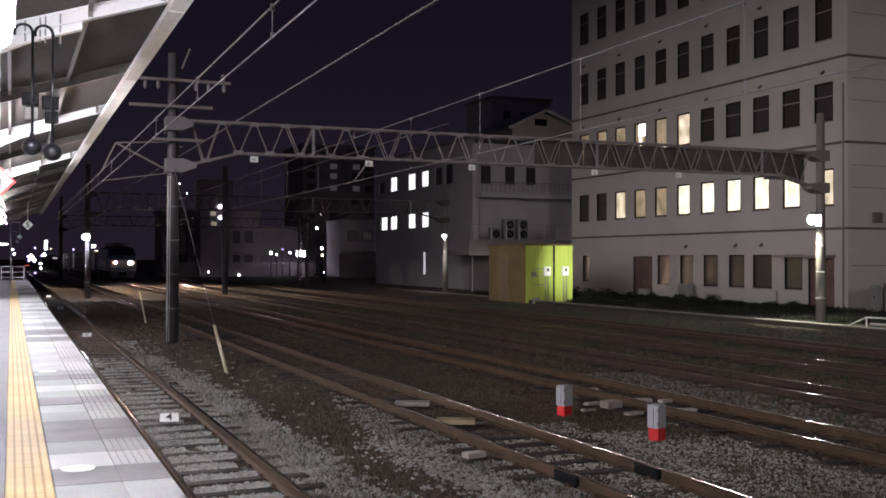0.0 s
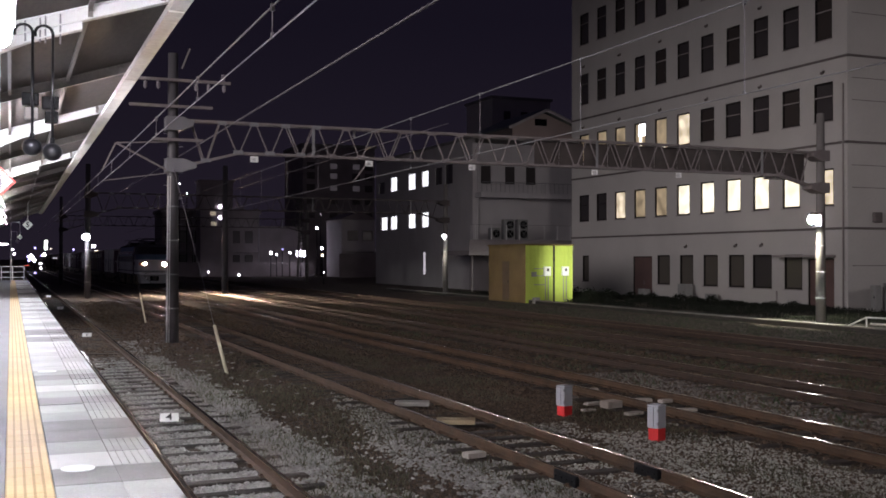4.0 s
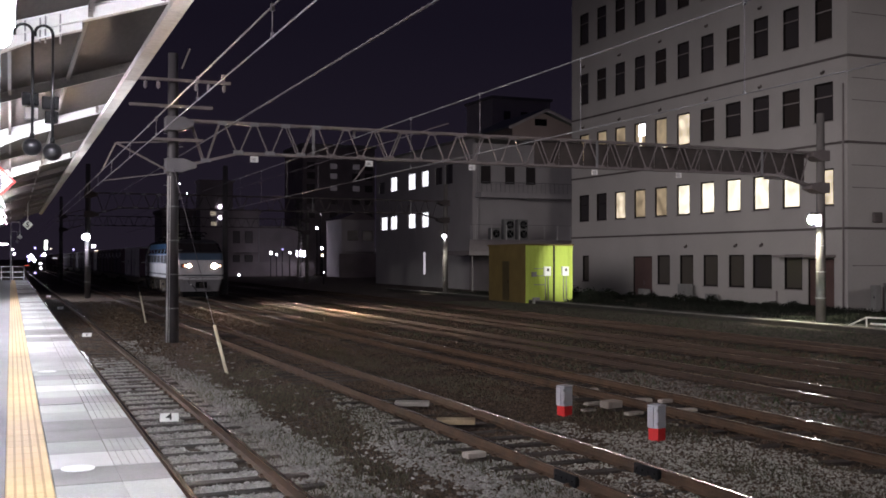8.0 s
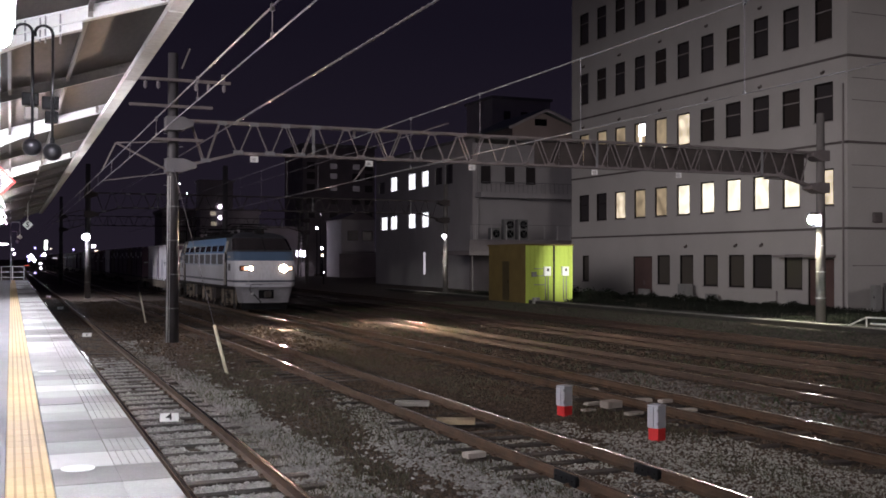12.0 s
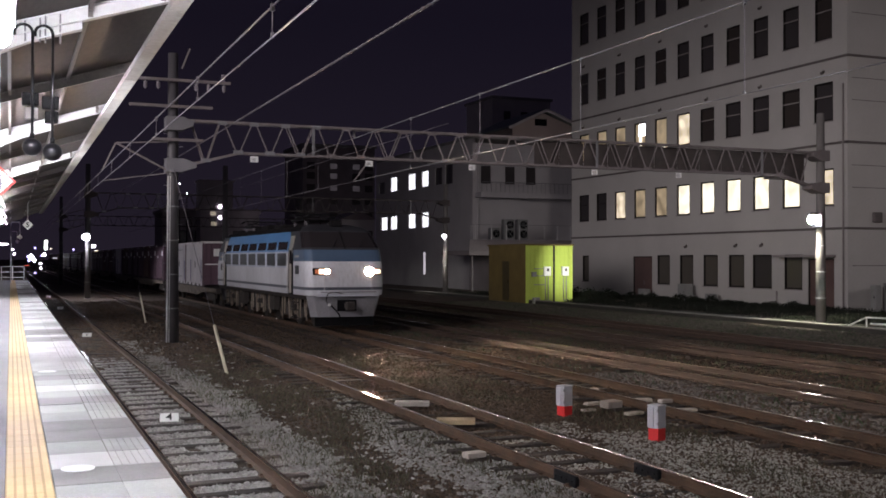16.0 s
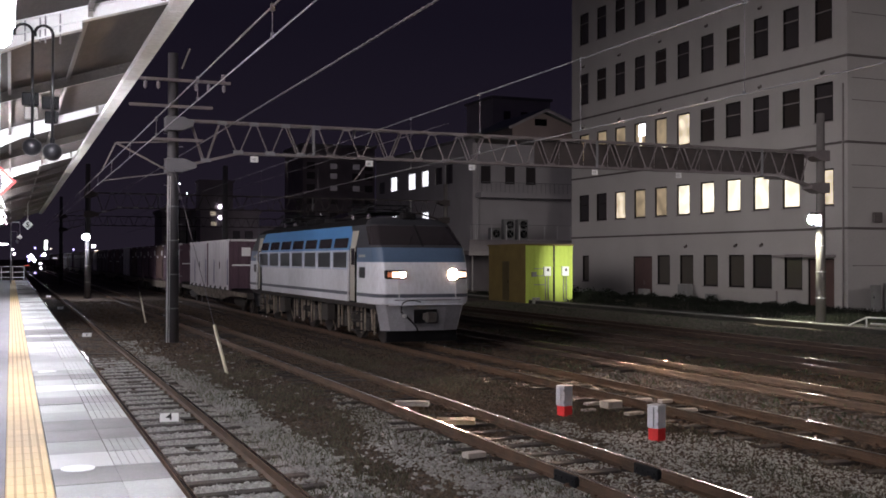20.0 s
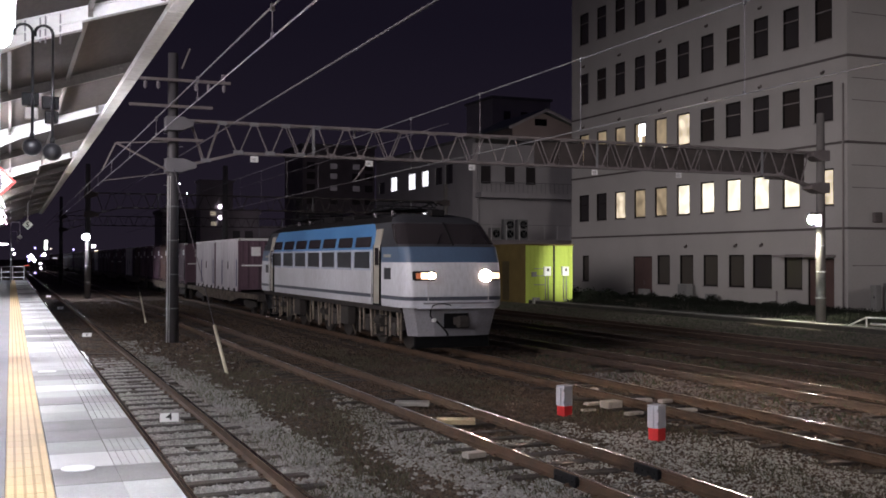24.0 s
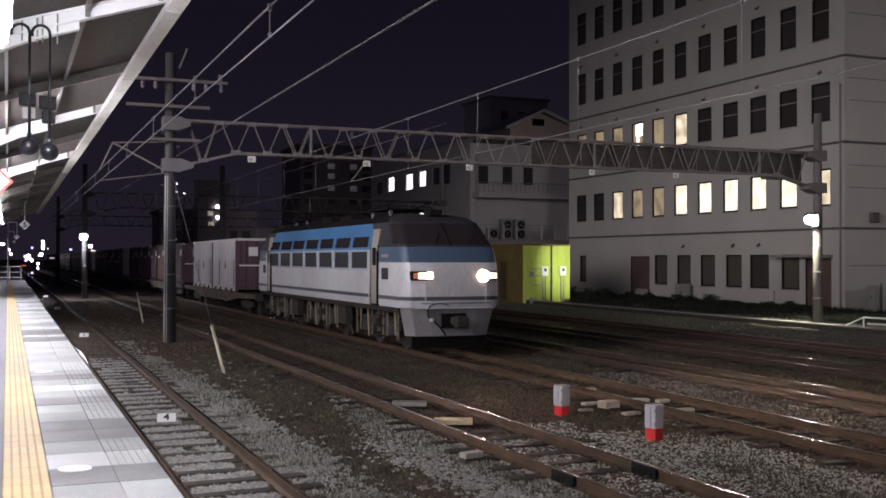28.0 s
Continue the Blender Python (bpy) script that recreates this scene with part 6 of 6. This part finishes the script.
def lamp_louvre(x, y, z, r):
    """An added black grid of thin blades before a lamp, to keep its light flat and ahead."""
    bm = B()
    n, deep = 12, 0.053
    for j in range(1, n):
        o = -r + 2 * r / n * j
        w = math.sqrt(max(0.0004, r * r - o * o))
        bm.faces.new([bm.verts.new(p) for p in ((x - w, y - deep, z + o), (x + w, y - deep, z + o), (x + w, y - 0.001, z + o), (x - w, y - 0.001, z + o))])
    cells = round(2 * r / 0.044)
    for j in range(1, cells):
        o = -r + 2 * r / cells * j
        w = math.sqrt(max(0.0004, r * r - o * o))
        bm.faces.new([bm.verts.new(p) for p in ((x + o, y - deep, z - w), (x + o, y - deep, z + w), (x + o, y - 0.001, z + w), (x + o, y - 0.001, z - w))])
    return bm


def hood_ring(x, y0, y1, z, r):
    """The short round tube in which a lamp glass sits."""
    bm = B()
    ring = [2 * math.pi * k / 20 for k in range(20)]
    va, vb = [[bm.verts.new((x + r * math.cos(a), y, z + r * math.sin(a))) for a in ring] for y in (y0, y1)]
    for k in range(20):
        bm.faces.new((va[k], va[(k + 1) % 20], vb[(k + 1) % 20], vb[k]))
    return bm


for end in (0, 1):
    def E_(x, y, z):
        return (x, LL - y - NB if end else y + NB, z)

    def ebox(x0, x1, y0, y1, z0, z1, bev=0.0):
        ya, yb = (LL - y1 - NB, LL - y0 - NB) if end else (y0 + NB, y1 + NB)
        return box(B(), x0, x1, ya, yb, z0, z1, bev)
    for s in (-1, 1):
        hl = part("headlight", ebox(s * 0.91 - 0.3, s * 0.91 + 0.3, 0.02, 0.22, 1.96, 2.21, 0.03), black_iron, loco, "rectangular headlight set in a dark bezel")
        if end == 0:
            main = s * 0.75
            inner = sorted((s * 0.62, s * 1.03))
            outer = sorted((s * 1.04, s * 1.165))
            part("lens", ebox(*inner, -0.005, 0.018, 2.0, 2.17, 0.01), head_lens, hl)
            part("marker_lens", ebox(*outer, -0.005, 0.018, 2.01, 2.16, 0.01), head_lens if s > 0 else head_amber, hl, "amber marker lens")
            # right lamp drawn oversize, so that its disc takes in the glare
            lamp_r = 0.145 if s > 0 else 0.08
            part("reflector", rod(B(), (main, NB - 0.03, 2.085), (main, NB + 0.05, 2.085), lamp_r + 0.005, 20), head_lens, hl)
            part("rim", hood_ring(main, NB - 0.02, NB - 0.08, 2.085, lamp_r + 0.009), black_iron, hl)
            part("bulb", disc(main, NB - 0.033, 2.085, lamp_r), head_glow if s > 0 else head_glow_dim, hl, "glaring round lamp")
            # made-up blades that cut the lamp's spill on nose and canopy
            part("lamp_louvre", lamp_louvre(main, NB - 0.033, 2.085, lamp_r), black_iron, hl)
        else:
            part("lens", ebox(s * 0.91 - 0.27, s * 0.91 + 0.27, -0.005, 0.018, 2.0, 2.17, 0.01), cab_glass, hl)
        part("grab_iron", rod(B(), E_(s * 0.84, -0.02, 1.42), E_(s * 0.84, 0.0, 1.95), 0.014, 6), steel_white, loco)
    part("nose_rail", rod(B(), E_(-0.98, -0.06, 1.36), E_(0.98, -0.06, 1.36), 0.02, 8), loco_skirt, loco)
    bm = B()
    pts = [(-1.22, 0.62), (-1.05, 0.3), (-0.6, 0.2), (0.6, 0.2), (1.05, 0.3), (1.22, 0.62)]
    lo, hi = [], []
    for x, y in pts:
        lo.append(bm.verts.new(E_(x * 0.94, y + 0.02, 0.47)))
        hi.append(bm.verts.new(E_(x * 1.08, y - 0.06, 1.22)))
    back_lo = [bm.verts.new(v.co + Vector((0, 0.05 if not end else -0.05, 0))) for v in lo]
    back_hi = [bm.verts.new(v.co + Vector((0, 0.05 if not end else -0.05, 0))) for v in hi]
    for k in range(len(pts) - 1):
        bm.faces.new((lo[k], lo[k + 1], hi[k + 1], hi[k]))
        bm.faces.new((back_lo[k], back_hi[k], back_hi[k + 1], back_lo[k + 1]))
        bm.faces.new((lo[k], back_lo[k], back_lo[k + 1], lo[k + 1]))
    bmesh.ops.recalc_face_normals(bm, faces=bm.faces)
    sk = part("skirt", bm, loco_skirt, loco, "grey front skirt below the nose")
    bm = B()
    prism(bm, [(-0.34, 0.68), (0.34, 0.68), (0.34, 1.08), (-0.34, 1.08)], "y", *((0.13 + NB, 0.17 + NB) if not end else (LL - 0.17 - NB, LL - 0.13 - NB)))
    part("coupler_pocket", bm, black_iron, sk)
    bm = B()
    box(bm, -0.09, 0.09, *((-0.22, 0.2) if not end else (LL - 0.2, LL + 0.22)), 0.78, 0.98, 0.02)
    box(bm, -0.17, 0.13, *((-0.42, -0.18) if not end else (LL + 0.18, LL + 0.42)), 0.72, 1.03, 0.04)
    part("coupler", bm, loco_grey, loco, "heavy rusty knuckle coupler")
    for name, radius, run in (("brake_hose", 0.024, [(-0.62, 0.16, 0.9), (-0.56, 0.06, 0.86), (-0.47, 0.0, 0.75), (-0.38, -0.02, 0.64), (-0.3, 0.0, 0.55), (-0.27, 0.08, 0.47)]),
                              ("jumper_cable", 0.016, [(-0.22, -0.05, 1.3), (-0.4, -0.07, 1.345), (-0.6, -0.07, 1.345), (-0.72, -0.04, 1.3), (-0.76, 0.02, 1.18), (-0.75, 0.08, 1.04), (-0.68, 0.1, 0.95)])):
        bm = B()
        for p, q in zip(run, run[1:]):
            rod(bm, E_(*p), E_(*q), radius, 6)
        part(name, bm, black_iron, sk)
    part("hose_cock", ebox(-0.68, -0.58, 0.06, 0.17, 0.86, 0.96, 0.02), sign_white, sk)
    part("plough", ebox(-1.05, 1.05, 0.42, 0.5, 0.14, 0.47, 0.01), black_iron, sk)
    # cab side steps under the nose
    part("nose_step", ebox(-1.1, 1.1, -0.02, 0.14, 1.205, 1.235, 0.01), loco_white, loco)

# roof gear: folded pantographs, boxes, insulators
for yc in (4.3, 13.6):
    pg = part("pantograph", box(B(), -0.75, 0.75, yc - 0.9, yc + 0.9, 3.98, 4.03), black_iron, loco, "folded pantograph on insulators")
    bm = B()
    for s in (-1, 1):
        bar(bm, (s * 0.65, yc - 0.9, 4.06), (s * 0.5, yc + 1.2, 4.2), 0.04, 0.04)
        bar(bm, (s * 0.65, yc + 0.9, 4.06), (s * 0.5, yc - 1.2, 4.2), 0.04, 0.04)
    for q in (-1.2, 1.2):
        bar(bm, (-0.5, yc + q, 4.2), (0.5, yc + q, 4.2), 0.04, 0.04)
    part("arm", bm, black_iron, pg)
    bm = B()
    for q in (-0.2, 0.2):
        bar(bm, (-0.85, yc + q, 4.27), (0.85, yc + q, 4.27), 0.05, 0.03)
        for s in (-1, 1):
            bar(bm, (s * 0.85, yc + q, 4.27), (s * 1.0, yc + q, 4.16), 0.04, 0.03)
    part("collector_head", bm, black_iron, pg)
    for x in (-0.6, 0.6):
        for q in (-0.8, 0.8):
            bm = B()
            for j in range(3):
                rod(bm, (x, yc + q, 3.8 + 0.06 * j), (x, yc + q, 3.84 + 0.06 * j), 0.07, 8, 0.05)
            part("insulator", bm, porcelain, pg)
for yc, w, h in ((7.3, 0.8, 0.12), (9.2, 0.9, 0.16), (11.0, 0.8, 0.12), (15.8, 0.6, 0.1)):
    part("roof_box", box(B(), -w, w, yc - 0.6, yc + 0.6, 3.74, 3.8 + h, 0.03), loco_roof, loco)
bm = B()
rod(bm, (0.35, 3.0, 4.0), (0.35, 15, 4.0), 0.025, 6)
part("bus_bar", bm, black_iron, loco)
part("horn_cover", box(B(), -0.2, 0.2, 1.5, 1.9, 3.72, 3.92, 0.03), loco_roof, loco)

# bogies
AXLES = [2.05, 4.35, 7.8, 10.1, 13.55, 15.85]
WR = 0.56


def wheelset(parent, y, r):
    """An axle with two wheels, about its own centre, so that it can roll."""
    ax = part("wheelset", rod(B(), (-0.6, 0, 0), (0.6, 0, 0), 0.08, 10), loco_grey, parent)
    ax.matrix_basis = pose(0, y, r)
    for s in (-1, 1):
        bm = B()
        rod(bm, (s * 0.535, 0, 0), (s * 0.66, 0, 0), r, 24)
        rod(bm, (s * 0.50, 0, 0), (s * 0.535, 0, 0), r + 0.027, 24)
        part("wheel", bm, loco_grey, ax)
        bm = B()
        rod(bm, (s * 0.66, 0, 0), (s * 0.69, 0, 0), 0.2, 12, 0.12)
        part("hub", bm, loco_dusty, ax)
    return ax


# the body was drawn 1.40 m to each side; it stands 1.45 m wide of the centre
for ob in loco.children_recursive:
    ob.data.transform(Matrix.Diagonal((1.036, 1, 1, 1)))
loco_wheels = [(wheelset(loco, y, WR), y, WR) for y in AXLES]
for c in (3.2, 8.95, 14.7):
    for s in (-1, 1):
        bm = B()
        prism(bm, [(c - 1.9, 0.62), (c - 1.5, 0.5), (c - 0.7, 0.46), (c + 0.7, 0.46), (c + 1.5, 0.5), (c + 1.9, 0.62), (c + 1.9, 0.84), (c + 0.6, 0.9), (c - 0.6, 0.9), (c - 1.9, 0.84)], "x", s * 0.98 - 0.05, s * 0.98 + 0.05)
        fr = part("bogie_frame", bm, loco_grey, loco, "dark bogie side frame")
        for q in (-1.15, 1.15):
            part("axle_box", box(B(), s * 1.05 - 0.09, s * 1.05 + 0.09, c + q - 0.19, c + q + 0.19, 0.38, 0.78, 0.03), loco_grey, fr)
            for e in (-0.34, 0.34):
                bm = B()
                for j in range(4):
                    rod(bm, (s * 1.05, c + q + e, 0.46 + 0.09 * j), (s * 1.05, c + q + e, 0.51 + 0.09 * j), 0.09, 10)
                part("coil_spring", bm, loco_dusty, fr)
        for q, w, z0, lean in ((-1.86, 0.1, 0.3, 0.06), (-1.62, 0.07, 0.42, -0.04), (-0.98, 0.08, 0.36, 0.08), (-0.62, 0.12, 0.28, 0.05), (-0.2, 0.08, 0.45, 0.0), (0.34, 0.14, 0.33, 0.04), (0.72, 0.08, 0.25, -0.06), (1.4, 0.1, 0.4, 0.03), (1.78, 0.12, 0.3, 0.08)):
            part("brake_hanger", bar(B(), (s * 1.16, c + q, 1.1), (s * 1.14, c + q + lean, z0), 0.05, w), loco_hanger, fr)
        part("brake_cylinder", rod(B(), (s * 1.12, c - 0.25, 0.75), (s * 1.12, c + 0.25, 0.75), 0.12, 10), loco_grey, fr)
        part("sand_pipe", rod(B(), (s * 0.9, c - 1.95, 0.9), (s * 0.62, c - 1.85, 0.08), 0.025, 6), loco_dusty, fr)
for y, w in ((6.0, 0.8), (11.9, 0.8)):
    for s in (-1, 1):
        part("battery_box", box(B(), s * 1.2 - 0.15, s * 1.2 + 0.1, y - w / 2, y + w / 2, 0.5, 1.05, 0.02), loco_grey, loco)

# ================= container wagons =================
cont_purple = mat("container_purple", (0.125, 0.072, 0.098), (0.08, 0.045, 0.062), 0.6, fine=12, coarse=0.8, vary=0.25, stretch=(1, 1, 0.3))
cont_white = mat("container_white", (0.82, 0.81, 0.83), (0.5, 0.46, 0.5), 0.42, fine=12, coarse=1.6, vary=0.1, stretch=(1, 1, 0.1))
cont_blue = mat("container_blue", (0.1, 0.11, 0.24), (0.07, 0.08, 0.18), 0.5)
cont_brown = mat("container_brown", (0.13, 0.075, 0.06), (0.1, 0.055, 0.045), 0.65, fine=12, coarse=0.8, vary=0.25, stretch=(1, 1, 0.3))
WAGON_PITCH, WLEN = 20.4, 19.6


def make_wagon():
    w = thing("container_wagon", "dark flat container wagon with bogies", "wagon", "wagons of the freight train")
    for s in (-1, 1):
        bm = B()
        prism(bm, [(0.2, 0.78), (4.2, 0.72), (6.0, 0.5), (13.6, 0.5), (15.4, 0.72), (WLEN - 0.2, 0.78), (WLEN - 0.2, 0.97), (0.2, 0.97)], "x", s * 1.2 - 0.06, s * 1.2 + 0.06)
        part("side_sill", bm, loco_dusty, w)
    part("deck", box(B(), -1.12, 1.12, 0.1, WLEN - 0.1, 0.86, 0.95), loco_grey, w)
    for y in (0.1, WLEN - 0.1):
        part("end_beam", box(B(), -1.25, 1.25, y - 0.1, y + 0.1, 0.7, 0.98, 0.02), loco_grey, w)
        d = -1 if y < 5 else 1
        part("coupler", box(B(), -0.12, 0.12, min(y, y + 0.48 * d), max(y, y + 0.48 * d), 0.76, 0.98, 0.03), loco_dusty, w)
    axles = []
    for c in (3.0, WLEN - 3.0):
        for s in (-1, 1):
            bm = B()
            prism(bm, [(c - 1.25, 0.4), (c - 0.5, 0.3), (c + 0.5, 0.3), (c + 1.25, 0.4), (c + 1.25, 0.6), (c + 0.4, 0.68), (c - 0.4, 0.68), (c - 1.25, 0.6)], "x", s * 0.95 - 0.05, s * 0.95 + 0.05)
            part("bogie_frame", bm, loco_grey, w)
        for q in (-0.95, 0.95):
            axles.append(c + q)
    return w, axles


def make_container(length, kind):
    m = {"purple": cont_purple, "white": cont_white, "brown": cont_brown}[kind]
    names = {"purple": "weathered dark purple twelve-foot freight container", "white": "off-white twenty-foot freight container with purple ends", "brown": "rusty brown twelve-foot freight container"}
    c = thing("freight_container", names[kind], "container", "containers on the train")
    W2, Z0, Z1 = 1.22, 0.0, 2.5
    endm = cont_purple if kind == "white" else m
    bm = B()
    box(bm, -W2 + 0.03, W2 - 0.03, 0.03, length - 0.03, Z0 + 0.12, Z1 - 0.02)
    part("shell", bm, m, c)
    for y in (0.0, length - 0.12):
        for s in (-1, 1):
            part("corner_post", box(B(), s * W2 - 0.06 - 0.06 * s, s * W2 + 0.06 - 0.06 * s, y, y + 0.12, Z0, Z1, 0.01), endm, c)
    for z in (0.02, Z1 - 0.1):
        bm = B()
        for s in (-1, 1):
            box(bm, s * (W2 - 0.05) - 0.05, s * (W2 - 0.05) + 0.05, 0.12, length - 0.12, z, z + 0.1)
        part("side_rail", bm, m, c)
    for y0, y1 in ((0.005, 0.03), (length - 0.03, length - 0.005)):
        part("end_panel", box(B(), -W2 + 0.12, W2 - 0.12, y0, y1, 0.1, Z1 - 0.08), endm, c)
    if kind == "white":
        for k in range(9):
            x = -W2 + 0.2 + 0.255 * k
            part("end_rib", box(B(), x - 0.05, x + 0.05, -0.03, 0.006, 0.14 if k % 2 else 1.3, Z1 - 0.14, 0.015), endm, c)
        # white header: the glint along the end's top edge, put into colour
        part("end_header", box(B(), -W2 + 0.1, W2 - 0.1, -0.02, 0.06, Z1 - 0.1, Z1 + 0.008, 0.012), steel_white, c, "header above the end wall, whitened for its glint")
    bm = B()
    for y0, y1 in ((-0.034, -0.026), (length - 0.004, length + 0.004)):
        box(bm, -W2 + 0.15, W2 - 0.15, y0, y1, 1.2, 1.27)
    part("end_line", bm, sign_white, c, "white painted line")
    part("end_placard", box(B(), -0.62, -0.18, -0.036, -0.028, 1.68, 2.1), sign_white, c, "white placard")
    n = 14 if length > 5 else 8
    for s in (-1, 1):
        for k in range(n):
            y0 = 0.15 + (length - 0.3) * k / n
            y1 = 0.15 + (length - 0.3) * (k + 1) / n
            part("side_panel", box(B(), s * (W2 - 0.02) - 0.015, s * (W2 - 0.02) + 0.015, y0 + 0.035, y1 - 0.035, 0.14, Z1 - 0.12, 0.01), m, c)
        part("door_bar", box(B(), s * (W2 + 0.01) - 0.01, s * (W2 + 0.01) + 0.01, length * 0.06, length * 0.06 + 0.12, 0.25, 1.5), cont_blue if kind == "white" else black_iron, c)
        if kind == "white":
            part("door_bar", box(B(), s * (W2 + 0.01) - 0.01, s * (W2 + 0.01) + 0.01, length * 0.66, length * 0.66 + 0.12, 0.25, 1.5), cont_blue, c)
            part("emblem", box(B(), s * (W2 + 0.01) - 0.008, s * (W2 + 0.01) + 0.008, length * 0.4, length * 0.4 + 0.16, 1.05, 1.4), black_iron, c)
        for q in (0.16, 0.38, 0.62, 0.84):
            part("fork_pocket", box(B(), s * (W2 - 0.03) - 0.05, s * (W2 - 0.03) + 0.05, length * q - 0.17, length * q + 0.17, -0.02, 0.15, 0.01), black_iron, c)
        # castings kept white, for the glints at the top corners
        for yy in (0.0, length - 0.16):
            part("corner_casting", box(B(), s * (W2 - 0.07) - 0.08, s * (W2 - 0.07) + 0.08, yy, yy + 0.16, Z1 - 0.12, Z1 + 0.012, 0.01), steel_white, c)
        if kind != "white":
            bm = B()
            for a, b, za, zb in ((0.3, 1.0, 1.75, 2.1), (length - 1.1, length - 0.3, 1.6, 1.75)):
                box(bm, s * (W2 + 0.0) - 0.003, s * (W2 + 0.0) + 0.006 * s + 0.004, a, b, za, zb)
            part("marking", bm, sign_white, c, "white lettering block")
    return c


proto_wagon, WAXLES = make_wagon()
proto_20 = make_container(6.06, "white")
proto_12 = make_container(3.715, "purple")
proto_12b = make_container(3.715, "brown")
train = []                     # (thing, distance behind the locomotive's nose, height)
rw = random.Random(21)
used = set()
wagon_wheels = []


def take(proto):
    if proto in used:
        return copy_thing(proto, pose(0, 0, 0))
    used.add(proto)
    return proto


for k in range(13):
    d = 18.85 + WAGON_PITCH * k
    wg = take(proto_wagon)
    train.append((wg, d, 0.0))
    if k < 3:
        wagon_wheels += [(wheelset(wg, y, 0.43), y, 0.43) for y in WAXLES]
    if k == 0:
        loads = [(23.3 - d, proto_20), (29.45 - d, proto_20)]
    elif k == 2:
        loads = [(0.3, proto_12), (4.3, proto_12b), (9.8, proto_20), (16.0, proto_12)]
    elif k == 4:
        loads = [(0.4, proto_12), (4.35, proto_12), (8.3, proto_20), (15.0, proto_12)]
    else:
        loads = [(0.25 + 3.92 * j, proto_12 if rw.random() < 0.7 else proto_12b) for j in range(5) if rw.random() > 0.07]
    for off, proto in loads:
        train.append((take(proto), d + off, 0.98))


def nose_y(t):
    """The nose's place along the track: braking to a stand."""
    s = max(0.0, 23.4 - t)
    return 25.75 + s * s * (C0 + C1 * s + C2 * s * s + C3 * s * s * s)



C0, C1, C2, C3 = 2.146e-01, -7.125e-03, 4.137e-04, -8.477e-06
TRACK_X = TRACKS[2]


def motions():
    times = [0.0] + [0.5 * k for k in range(1, 47)] + [23.4, 28.0]
    walk(loco, [(t, pose(TRACK_X, nose_y(t), 0)) for t in times])
    for ob, back, up in train:
        walk(ob, [(t, pose(TRACK_X, nose_y(t) + back, up)) for t in times])
    fine = [k / 15 for k in range(0, 352)] + [28.0]
    for ob, y, r in loco_wheels + wagon_wheels:
        walk(ob, [(t, pose(0, y, r, math.degrees((nose_y(0) - nose_y(t)) / r))) for t in fine])


motions()
